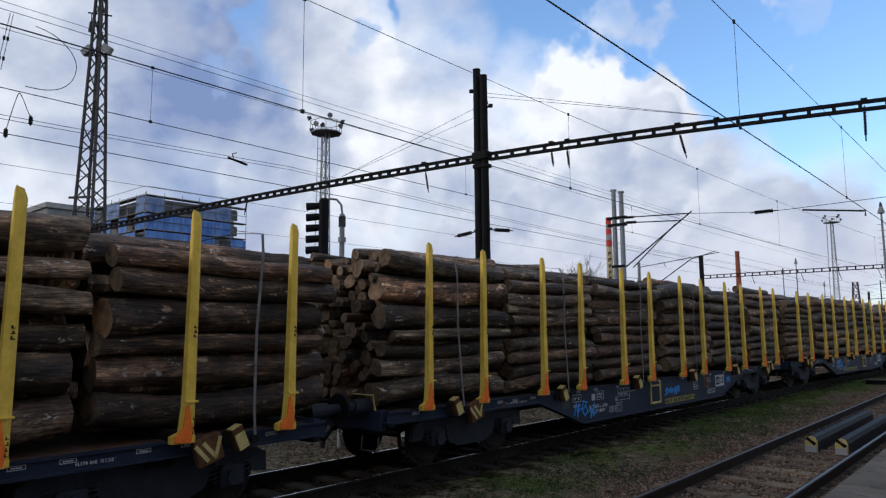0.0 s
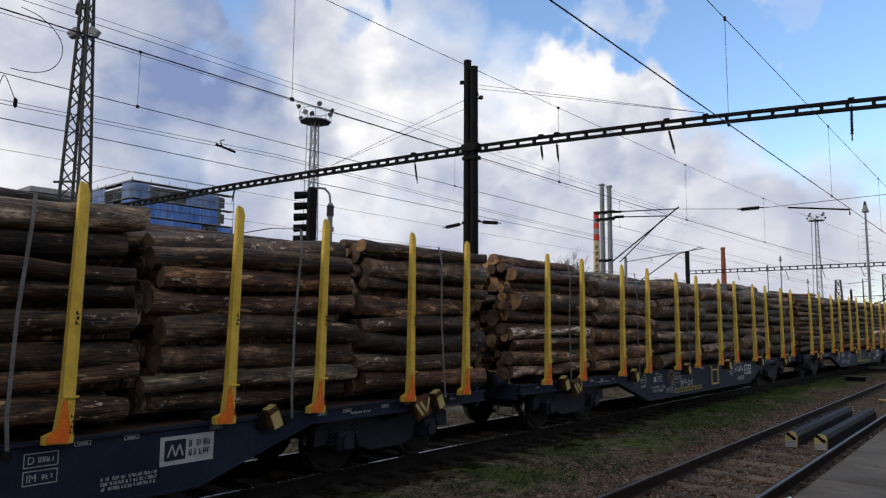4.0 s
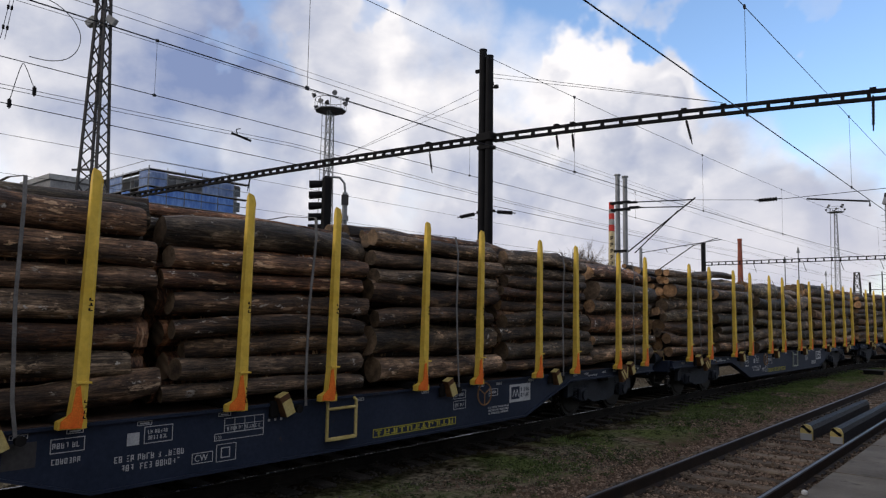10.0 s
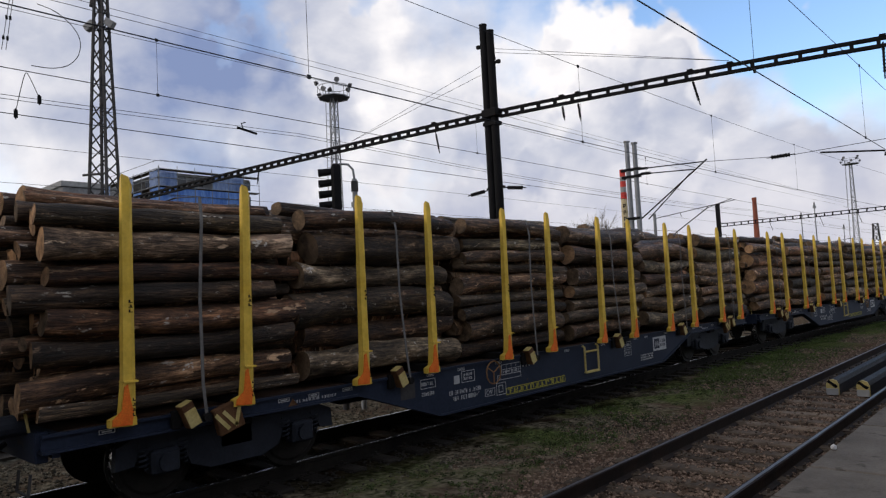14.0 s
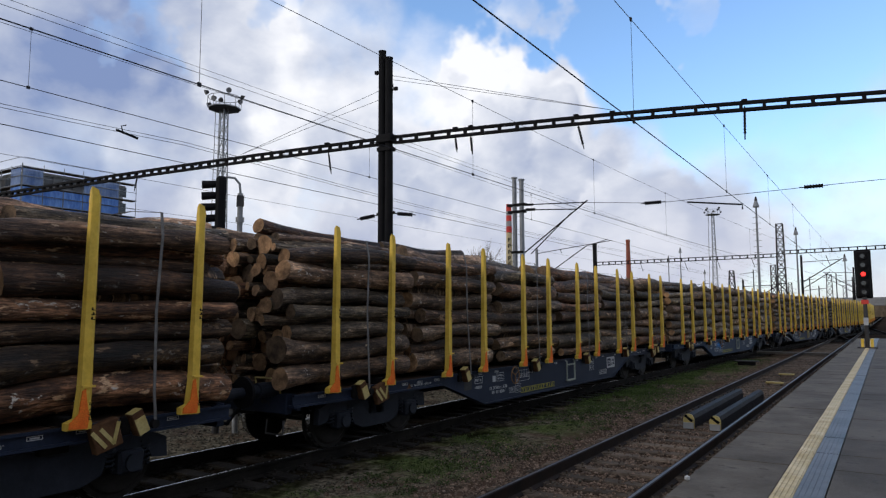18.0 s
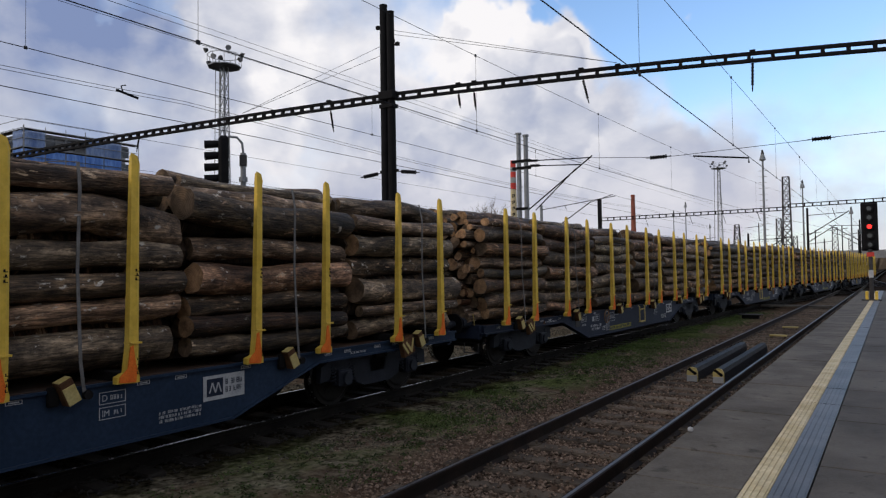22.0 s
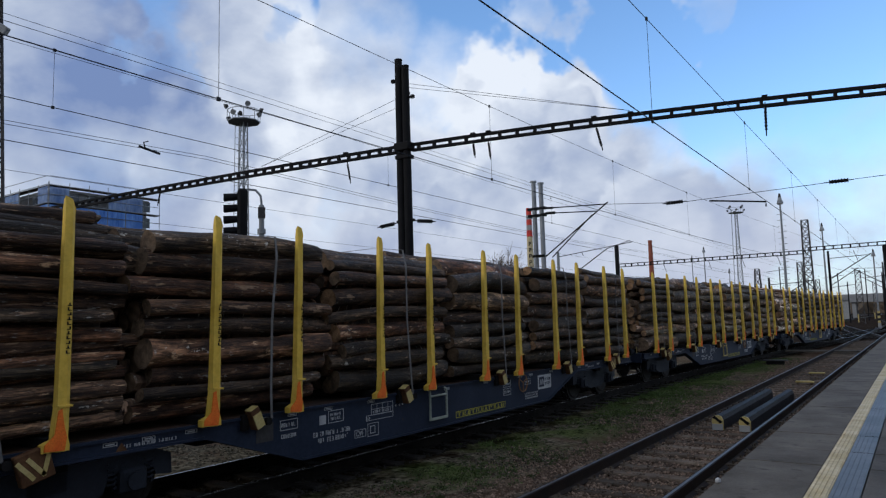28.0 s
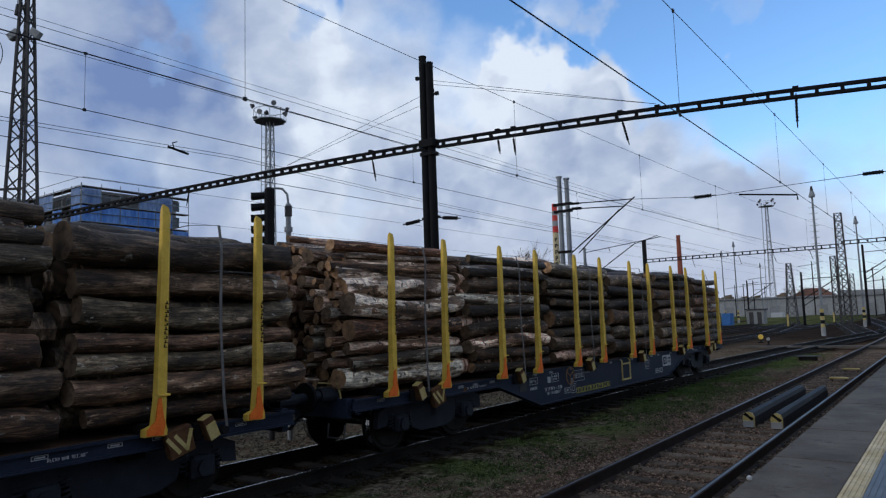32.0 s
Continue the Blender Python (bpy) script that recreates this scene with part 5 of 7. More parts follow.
def lattice_legs(ob, h, w0, w1, leg=0.05, brace=0.03, step=1.1, material="lattice", single=False, crossed=True):
    """Four tapering legs with bracing on each face, crossed or in one zigzag."""
    def at(s, i):
        w = (w0 + (w1 - w0) * s) / 2
        return Vector(((-w, w, w, -w)[i], (-w, -w, w, w)[i], h * s))
    for i in range(4):
        part("leg", bar(bm_(), at(0, i), at(1, i), leg), material, ob)
    n = max(3, int(h / step))
    for i in range(4):
        j = (i + 1) % 4
        bm = bm_()
        for k in range(n):
            a, b = k / n, (k + 1) / n
            p, q = (i, j) if k % 2 else (j, i)
            ends = [(at(a, p), at(b, q))]
            if crossed:
                ends += [(at(b, i), at(b, j))] + ([(at(a, q), at(b, p))] if w0 > 0.7 else [])
            for u, v in ends:
                if single:
                    part("brace", bar(bm_(), u, v, brace), material, ob)
                else:
                    bar(bm, u, v, brace)
        if not single:
            tagged(part("bracing", bm, material, ob), kind="stuff")


def insulator(ob, p, q, r=0.05):
    p, q = Vector(p), Vector(q)
    bm = tube(bm_(), p, q, 0.014, 6)
    a, b = p.lerp(q, 0.2), p.lerp(q, 0.8)
    tube(bm, a, b, r * 0.7, 10)
    n = 7
    for i in range(n):
        c = p.lerp(q, 0.2 + 0.6 * i / (n - 1))
        e = (q - p).normalized() * 0.012
        tube(bm, c - e, c + e, r, 10)
    part("insulator", bm, "black", ob)


def gantry():
    ob = base("catenary_mast", (-11.31, 14.74, -0.2), "black twin-tube steel catenary mast behind the train", "mast")
    for x, top in ((-0.115, 9.63), (0.115, 9.40)):
        part("pole", tube(bm_(), (x, 0, 0), (x - 0.03, 0, top), 0.125, 14, 0.105), "mast", ob, smooth=False)
        part("cap", tube(bm_(), (x - 0.03, 0, top), (x - 0.03, 0, top + 0.03), 0.112, 14), "mast", ob)
    part("clamp", box(bm_(), -0.25, 0.25, -0.16, 0.16, 7.02, 7.25, 0.02), "mast", ob)
    part("lower_clamp", box(bm_(), -0.22, 0.22, -0.14, 0.14, 6.80, 6.90), "mast", ob)
    for s, z, l in ((-1, 9.05, 0.34), (1, 8.48, 0.32), (1, 8.60, 0.16)):
        part("bracket", tube(bm_(), (0, 0, z), (s * l, 0, z + 0.03), 0.03, 6), "mast", ob)
        part("bracket_end", box(bm_(), s * l - 0.05, s * l + 0.05, -0.04, 0.04, z - 0.02, z + 0.07), "mast", ob)
    for s in (-1, 1):
        part("side_bracket", box(bm_(), min(0.12 * s, 0.30 * s), max(0.12 * s, 0.30 * s), -0.03, 0.03, 5.05, 5.12), "mast", ob)
        insulator(ob, (s * 0.28, 0, 5.06), (s * 0.92, s * 0.1, 4.98), 0.055)
    part("footing", box(bm_(), -0.5, 0.5, -0.5, 0.5, -0.1, 0.12, 0.03), "edge", ob)

    g = base("gantry_beam", (-11.31, 14.74, 0), "long black ladder-frame catenary beam spanning the tracks", "gantry beam")
    g.rotation_euler[2] = math.atan(0.159)
    for s, run in ((-1, 18.6), (1, 20.5)):
        n = int(run / (0.34 if s < 0 else 0.47))

        def zz(u):
            return 6.89 - (0.006 * u + 0.001 * u * u if s < 0 else 0.0021 * u * u)
        for k, dz in (("upper_chord", 0.079), ("lower_chord", -0.079)):
            bm = bm_()
            prev = None
            for i in range(n + 1):
                u = s * (0.25 + (run - 0.25) * i / n)
                ring = [bm.verts.new((u, y, zz(abs(u)) + dz + q)) for y, q in ((-0.055, -0.033), (0.055, -0.033), (0.055, 0.033), (-0.055, 0.033))]
                if prev:
                    for a in range(4):
                        bm.faces.new((prev[a], prev[(a + 1) % 4], ring[(a + 1) % 4], ring[a]))
                prev = ring
            part(k, bm, "mast", g)
        for i in range(n):
            u = s * (0.45 + (run - 0.25) * i / n)
            part("rung", box(bm_(), u - 0.036, u + 0.036, -0.05, 0.05, zz(abs(u)) - 0.06, zz(abs(u)) + 0.06), "mast", g)
    for u in (-1.9, 2.06, 2.5, 5.25, 6.12, 9.0):
        part("beam_clip", box(bm_(), u - 0.06, u + 0.06, -0.07, 0.07, 6.99 - 0.0021 * u * u, 7.04 - 0.0021 * u * u), "mast", g)
    # suspension rods below the beam
    for u, v, z0, z1 in ((-1.87, -1.76, 6.80, 6.12), (2.05, 2.10, 6.80, 6.37), (2.48, 2.53, 6.80, 6.27), (5.27, 5.42, 6.80, 6.12), (9.0, 8.98, 6.72, 5.97), (-9.2, -9.35, 6.8, 6.2)):
        insulator(g, (u, 0, z0), (v, 0, z1), 0.032)
    # stays from the mast's head
    for z0, u1 in ((8.34, -5.0), (8.08, -5.0), (8.70, 6.1), (8.59, 6.1)):
        part("stay", tube(bm_(), (0.2 if u1 > 0 else -0.2, 0, z0), (u1, 0, 7.0), 0.006, 5), "wire", g)

    t = base("lattice_tower", (-30.2, 12.0, -0.2), "tall tapering steel lattice tower with two floodlights", "lattice tower")
    t.rotation_euler[2] = radians(32)
    lattice_legs(t, 17.4, 1.24, 0.27, 0.095, 0.045, 0.62, single=True, crossed=False)
    part("arm", tube(bm_(), (-0.6, 0, 16.45), (0.55, 0, 16.2), 0.035, 6), "lattice", t)
    part("hung_lamp", tube(bm_(), (-0.42, 0, 15.55), (-0.42, 0, 16.0), 0.12, 10, 0.07), "lattice", t)
    part("hook", tube(bm_(), (-0.42, 0, 16.0), (-0.42, 0, 16.42), 0.02, 6), "lattice", t)
    for s in (-1, 1):
        part("floodlight", box(bm_(), -0.24, 0.24, -0.12, 0.12, -0.16, 0.16, 0.03, Matrix.Translation((s * 0.48, -0.1, 14.65)) @ Matrix.Rotation(0.6 * s, 4, "Y")), "wall", t)
    part("lamp_bar", tube(bm_(), (-0.6, 0, 14.45), (0.6, 0, 14.45), 0.03, 6), "lattice", t)
    part("cross_rail", box(bm_(), -0.72, 0.40, -0.42, -0.36, 8.03, 8.12), "lattice", t)


gantry()


def floodlight_tower(az, dist, el_deck, width, label):
    zd = rise(el_deck, dist)
    ob = base("floodlight_tower", away(az, dist), label, "floodlight tower", "yard floodlight towers")
    lattice_legs(ob, zd + 0.2, 0.004 * dist + 0.55, 0.42, 0.075, 0.03, 1.1, "galv")
    z = zd + 0.2
    w = width / 2
    part("deck", tube(bm_(), (0, 0, z), (0, 0, z + 0.09), w, 9), "galv", ob)
    part("railing", pipe(bm_(), [(w * math.cos(k), w * math.sin(k), z + 1.0) for k in [math.pi * i / 6 for i in range(13)]], 0.03, 5), "galv", ob)
    for i in range(9):
        k = 2 * math.pi * i / 9
        part("railing_post", tube(bm_(), (w * math.cos(k), w * math.sin(k), z), (w * math.cos(k), w * math.sin(k), z + 1.0), 0.025, 5), "galv", ob)
    for i in range(8):
        k = math.pi * i / 4 + 0.3
        c = Vector((w * 1.05 * math.cos(k), w * 1.05 * math.sin(k), z + (1.28 if i % 2 else 0.55)))
        o = Vector((math.cos(k), math.sin(k), -0.45)).normalized()
        lp = part("floodlight", tube(bm_(), c - o * 0.12, c + o * 0.16, 0.13, 12, 0.23), "lattice", ob)
        part("lamp_glass", tube(bm_(), c + o * 0.161, c + o * 0.175, 0.21, 12), "grey", lp)
    bm = bm_()
    for y in (-0.2, 0.2):
        tube(bm, (-1.25, y, 0), (-0.85, y, z + 0.9), 0.03, 5)
    for i in range(int(z / 0.6)):
        x = -1.25 + 0.4 * i * 0.6 / z
        tube(bm, (x, -0.2, i * 0.6), (x, 0.2, i * 0.6), 0.02, 4)
    part("ladder", bm, "galv", ob)


floodlight_tower(50.7, 60, 16.2, 2.75, "grey lattice floodlight tower with a round lamp deck")
floodlight_tower(11.15, 150, 7.65, 2.9, "distant grey floodlight tower with a round lamp deck")


def rear_signal():
    ob = base("railway_signal", away(50.95, 14.8), "black five-lamp railway signal with long hoods", "railway signal")
    ob.rotation_euler[2] = radians(-36)
    zt = rise(10.95, 14.8) + 0.2
    part("head", box(bm_(), -0.16, 0.16, -0.06, 0.14, zt - 1.42, zt, 0.05), "black", ob)
    for i in range(5):
        z = zt - 0.16 - i * 0.235
        bm = tube(bm_(), (0, -0.05, z), (0, -0.33, z - 0.03), 0.075, 14, 0.085)
        part("hood", bm, "black", ob)
        part("lens", tube(bm_(), (0, -0.331, z - 0.03), (0, -0.336, z - 0.03), 0.06, 12), "glass", ob)
    part("post", tube(bm_(), (0.14, 0.42, 0), (0.14, 0.42, zt - 0.35), 0.055, 10), "galv", ob)
    part("post_joint", tube(bm_(), (0.14, 0.42, zt - 0.95), (0.14, 0.42, zt - 0.85), 0.085, 10), "galv", ob)
    part("post_cage", box(bm_(), 0.07, 0.21, 0.35, 0.49, zt - 0.62, zt - 0.40), "lattice", ob)
    part("gooseneck", pipe(bm_(), [(0.14, 0.42, zt - 0.35), (0.14, 0.40, zt - 0.15), (0.12, 0.30, zt - 0.03), (0.08, 0.12, zt - 0.01)], 0.025, 7), "galv", ob)
    part("main_post", tube(bm_(), (0, 0.06, 0), (0, 0.06, zt - 1.4), 0.07, 10), "lattice", ob)


rear_signal()


def cantilever_mast():
    ob = base("catenary_mast", (-12.42, 25, -0.2), "pale grey twin-pole catenary mast with a trussed cantilever", "mast")
    for x, top in ((-0.16, 7.88), (0.16, 7.77)):
        part("pole", tube(bm_(), (x, 0, 0), (x, 0, top), 0.11, 12, 0.09), "galv", ob)
        part("cap", tube(bm_(), (x, 0, top), (x, 0, top + 0.06), 0.13, 12), "galv", ob)
    for z, w in ((6.78, 0.45), (6.50, 0.42), (4.85, 0.3)):
        part("clamp", box(bm_(), -w, w * 0.8, -0.10, 0.10, z - 0.05, z + 0.05), "mast", ob)
    part("top_tube", tube(bm_(), (0.2, 0, 6.77), (2.89, 0, 6.63), 0.022, 8), "mast", ob)
    part("register_tube", tube(bm_(), (0.24, 0, 6.56), (2.5, 0, 6.40), 0.022, 8), "mast", ob)
    part("strut", tube(bm_(), (0.29, 0, 4.83), (2.95, 0, 6.70), 0.026, 8), "mast", ob)
    part("strut", tube(bm_(), (0.55, 0, 4.76), (2.3, 0, 6.28), 0.022, 8), "mast", ob)
    insulator(ob, (0.25, 0, 6.76), (0.75, 0, 6.74), 0.05)
    insulator(ob, (0.25, 0, 6.56), (0.85, 0, 6.53), 0.06)
    # cross wire towards the platform side, with its insulators and the steady arm
    pts = [(2.89, 0, 6.62), (4.95, 0, 6.42), (5.92, 0, 6.36), (8.4, 0, 6.40), (10.1, 0, 6.43), (11.2, 0, 6.45), (16.5, 0, 6.50), (22, 0, 6.62)]
    part("cross_wire", pipe(bm_(), pts, 0.010, 5), "wire", ob)
    for a, b in ((5.0, 5.9), (10.2, 11.05), (14.0, 14.85)):
        z = 6.38 if a < 6 else 6.44 if a < 12 else 6.47
        insulator(ob, (a, 0, z), (b, 0, z), 0.075)
    part("steady_arm", pipe(bm_(), [(6.66, 0, 6.29), (8.46, 0, 6.04), (8.46, 0, 5.88)], 0.03, 7), "mast", ob)
    # a lower pair of arms further on
    o2 = base("catenary_mast", (-18.6, 40, -0.2), "grey catenary mast with two thin cantilever arms", "mast")
    part("pole", tube(bm_(), (0, 0, 0), (0, 0, 6.5), 0.12, 10, 0.09), "galv", o2)
    part("arm", tube(bm_(), (0, 0, 6.2), (4.9, 0, 6.75), 0.022, 6), "mast", o2)
    part("arm", tube(bm_(), (3.2, 0, 6.45), (4.7, 0, 6.85), 0.02, 6), "mast", o2)
    part("drop", tube(bm_(), (1.6, 0, 6.38), (1.7, 0, 6.15), 0.02, 6), "mast", o2)
    part("strut", tube(bm_(), (0, 0, 4.4), (3.3, 0, 6.5), 0.03, 6), "mast", o2)


cantilever_mast()


def far_gantry():
    Y = 80
    ob = base("gantry_beam", (0, Y, 0), "distant dark ladder-frame catenary beam over the yard", "gantry beam")
    for x0, x1, z0, z1 in ((-29.3, -9.3, 8.22, 8.28), (-9.0, 16, 8.55, 8.75)):
        n = int((x1 - x0) / 0.75)
        for dz, nm in ((0.17, "upper_chord"), (-0.17, "lower_chord")):
            part(nm, bar(bm_(), (x0, 0, z0 + dz), (x1, 0, z1 + dz), 0.09), "mast", ob)
        for i in range(n + 1):
            x, z = x0 + (x1 - x0) * i / n, z0 + (z1 - z0) * i / n
            part("rung", box(bm_(), x - 0.06, x + 0.06, -0.05, 0.05, z - 0.16, z + 0.16), "mast", ob)
    for x in (-24, -19, -15.5, -12, -5, -1.5, 0.3, 5):
        part("hanger", tube(bm_(), (x, 0, 8.1), (x + 0.3, 0, 7.1), 0.03, 5), "mast", ob)
    p = base("steel_post", (-29.5, Y, -0.2), "dark steel post at the end of the distant beam", "mast")
    part("shaft", box(bm_(), -0.2, 0.2, -0.2, 0.2, 0, 10.8, 0.02), "mast", p)
    part("cap", box(bm_(), -0.24, 0.24, -0.24, 0.24, 10.8, 10.88), "mast", p)
    t = base("lattice_mast", (-9.15, Y, -0.2), "dark steel lattice mast carrying the distant beam", "lattice mast", "yard lattice masts")
    lattice_legs(t, 11.8, 0.95, 0.62, 0.08, 0.045, 0.75, "lattice")
    for az, d, el, w0, w1 in ((9.97, 92, 3.3, 1.5, 0.6), (7.08, 112, 3.62, 1.0, 0.8), (3.45, 140, 2.81, 1.4, 1.0), (6.0, 150, 2.3, 1.2, 0.8), (2.5, 190, 2.0, 1.2, 0.9)):
        m = base("lattice_mast", away(az, d), "dark distant lattice mast in the railway yard", "lattice mast", "yard lattice masts")
        lattice_legs(m, rise(el, d) + 0.2, w0 * 0.8, w1 * 0.8, 0.085, 0.045, 1.0, "lattice")
        part("base_stripe", box(bm_(), -0.5, -0.3, -w0 / 2 - 0.08, -w0 / 2 - 0.05, 0.2, 1.6), "ywood", m)
    for az, d, el in ((13.77, 190, 1.87), (13.17, 200, 1.93), (12.48, 180, 2.15), (11.91, 170, 2.55), (11.7, 210, 1.68), (8.45, 160, 3.35), (4.13, 150, 2.02), (6.6, 175, 2.4), (4.7, 165, 2.7), (3.0, 175, 2.9), (2.0, 150, 2.6)):
        m = base("catenary_mast", away(az, d), "thin dark distant mast with a short arm", "mast", "distant yard masts")
        top = rise(el, d) + 0.2
        part("shaft", tube(bm_(), (0, 0, 0), (0, 0, top), 0.13, 8, 0.10), "mast", m)
        part("arm", tube(bm_(), (-2.6, 0, top - 0.9), (1.2, 0, top - 0.5), 0.05, 5), "mast", m)
    for az, d, el, side in ((5.18, 95, 4.32, 1), (9.2, 96, 2.6, 1), (1.9, 130, 3.3, -1), (12.9, 135, 2.2, 1)):
        m = base("catenary_mast", away(az, d), "dark distant catenary mast with a raking arm", "mast", "distant yard masts")
        top = rise(el, d) + 0.2
        part("shaft", tube(bm_(), (0, 0, 0), (0, 0, top), 0.16, 8, 0.12), "mast", m)
        part("arm", tube(bm_(), (0, 0, top - 3.4), (4.4 * side, 0, top - 0.6), 0.06, 6), "mast", m)
        part("top_arm", tube(bm_(), (0, 0, top - 0.9), (4.0 * side, 0, top - 0.75), 0.04, 6), "mast", m)
        part("lower_strut", tube(bm_(), (0, 0, top - 4.2), (3.0 * side, 0, top - 2.2), 0.05, 6), "mast", m)


far_gantry()


def lamp_pole(az, d, el, label, rungs=True):
    ob = base("lamp_pole", away(az, d), label, "lamp pole", "yard lamp poles")
    top = rise(el, d) + 0.2
    part("shaft", tube(bm_(), (0, 0, 0), (0, 0, top - 0.6), 0.13, 10, 0.07), "galv", ob)
    part("lamp_shade", tube(bm_(), (0, 0, top - 0.75), (0, 0, top - 0.25), 0.27, 12, 0.12), "galv", ob)
    part("lamp_cap", tube(bm_(), (0, 0, top - 0.25), (0, 0, top + 0.1), 0.13, 10, 0.06), "lattice", ob)
    part("lamp_glass", tube(bm_(), (0, 0, top - 0.82), (0, 0, top - 0.75), 0.22, 12), "wall", ob)
    if rungs:
        for i in range(int((top - 4) / 0.5)):
            part("rung", box(bm_(), -0.32, 0.32, -0.02, 0.02, 3 + i * 0.5, 3.03 + i * 0.5), "galv", ob)
    for i in range(5):
        part("base_band", tube(bm_(), (0, 0, 0.7 + i * 0.3), (0, 0, 0.98 + i * 0.3), 0.15, 10), "black" if i % 2 else "ywood", ob)
    part("base_sleeve", tube(bm_(), (0, 0, 0), (0, 0, 0.7), 0.17, 10), "wall", ob)


lamp_pole(8.05, 64, 8.75, "grey lamp pole with climbing rungs and a striped base")
lamp_pole(5.44, 90, 6.33, "grey lamp pole with a conical lamp and a striped base", False)
lamp_pole(13.65, 122, 5.17, "thin distant lamp pole in the yard", False)
lamp_pole(14.55, 132, 4.52, "thin distant lamp pole in the yard", False)
lamp_pole(11.9, 160, 3.4, "thin distant lamp pole in the yard", False)
lamp_pole(2.4, 100, 4.2, "thin distant lamp pole in the yard", False)


def chimneys():
    d = 300
    ob = base("striped_chimney", away(27.2, d, 0), "tall red and white banded factory chimney", "chimney")
    H = rise(9.1, d)

    def rad(z):
        return 1.75 - 0.62 * z / H
    z = H
    for i, (h, m) in enumerate(((3.0, "redpaint"), (2.0, "wall"), (2.4, "redpaint"), (2.4, "wall"), (2.7, "redpaint"))):
        part("red_band" if m == "redpaint" else "white_band", tube(bm_(), (0, 0, z - h), (0, 0, z), rad(z - h), 20, rad(z)), m, ob)
        z -= h
    part("shaft", tube(bm_(), (0, 0, 0), (0, 0, z), rad(0), 20, rad(z)), "tactile", ob)
    # dark upright shapes down the shaft where its lettering stands
    for i in range(5):
        zz = z - 4.0 - i * 2.7
        bm = bm_()
        for q in ((-0.55, -0.2, 0, 1.7), (0.2, 0.55, 0.7, 1.7), (-0.2, 0.2, 1.35, 1.7), (-0.2, 0.2, 0.6, 0.9)):
            box(bm, q[0], q[1], -rad(zz) - 0.05, -rad(zz) + 0.5, zz + q[2], zz + q[3])
        bmesh.ops.transform(bm, matrix=Matrix.Rotation(radians(27.2), 4, "Z"), verts=bm.verts)
        part("dark_shape", bm, "black", ob)
    d = 250
    ob = base("brick_chimney", away(17.62, d, 0), "slender red brick factory chimney", "chimney")
    H = rise(5.97, d)
    part("shaft", tube(bm_(), (0, 0, 0), (0, 0, H - 0.8), 1.15, 16, 0.66), "brick", ob)
    part("crown", tube(bm_(), (0, 0, H - 0.8), (0, 0, H), 0.76, 16, 0.72), "brick", ob)


chimneys()


def scaffold_block():
    ob = base("scaffolded_building", (-81.0, 38.6, -0.2), "multi-storey building wrapped in scaffolding and blue netting", "building")
    H, LX, LY = 19.3, 16.0, 14.0
    part("wall_core", box(bm_(), -LX, -1.3, 1.3, LY - 1.0, 0, H - 0.6), "grey", ob)
    part("roof", box(bm_(), -LX - 0.2, -1.1, 1.1, LY - 0.8, H - 0.6, H - 0.25), "wall", ob)
    r = random.Random(5)
    lifts, bw = 9, 2.33
    for face in ("track", "side"):
        n = 6 if face == "track" else 7
        for i in range(n + 1):
            p = (0.05, i * bw, 0) if face == "track" else (-i * bw, -0.05, 0)
            part("standard", tube(bm_(), p, (p[0], p[1], H + r.uniform(-0.1, 0.5)), 0.04, 5), "galv", ob)
        for k in range(lifts + 1):
            z = k * 2.1 + 0.3
            a, b = ((0.17, 0, z), (0.17, n * bw, z)) if face == "track" else ((0, -0.17, z), (-n * bw, -0.17, z))
            part("ledger", tube(bm_(), a, b, 0.05, 5), "galv", ob)
            part("guard_rail", tube(bm_(), (a[0], a[1], z + 1.0), (b[0], b[1], z + 1.0), 0.04, 5), "galv", ob)
            bx = box(bm_(), -0.9, 0.0, 0.0, n * bw, z - 0.08, z - 0.02) if face == "track" else box(bm_(), -n * bw, 0.0, 0.0, 0.9, z - 0.08, z - 0.02)
            part("scaffold_board", bx, "sleeper", ob)
            if k < lifts:
                for i in range(n):
                    # the netting is missing in a few bays, where windows show
                    if r.random() < (0.16 if face == "track" else 0.3) or (face == "track" and i == 5 and k > 6):
                        w = (-1.28, i * bw + 0.5, i * bw + 1.8)
                        q = box(bm_(), -1.32, -1.26, w[1], w[2], z + 0.5, z + 1.8) if face == "track" else box(bm_(), -w[2], -w[1], 1.24, 1.31, z + 0.5, z + 1.8)
                        part("window", q, "glass", ob)
                        continue
                    s = r.uniform(-0.05, 0.05)
                    q = box(bm_(), 0.07 + s, 0.09 + s, i * bw + 0.06, (i + 1) * bw - 0.06, z + 0.03, z + 1.90) if face == "track" else box(bm_(), -(i + 1) * bw + 0.06, -i * bw - 0.06, -0.09 + s, -0.07 + s, z + 0.03, z + 1.90)
                    part("net_panel", q, "netpale" if k == lifts - 1 else "net", ob)
    b2 = base("office_building", (-119, 28.4, -0.2), "grey flat-roofed building behind the scaffolding", "building")
    part("wall", box(bm_(), -6, 6, 10.3, 19, 0, 21.6), "grey", b2)
    part("roof_slab", box(bm_(), -6.3, 6.3, 10.0, 19.3, 21.6, 22.4), "wall", b2)
    for k in range(6):
        for i in range(3):
            part("window", box(bm_(), 5.95, 6.05, 11.0 + i * 2.7, 12.7 + i * 2.7, 2 + k * 3.2, 3.7 + k * 3.2), "glass", b2)


scaffold_block()


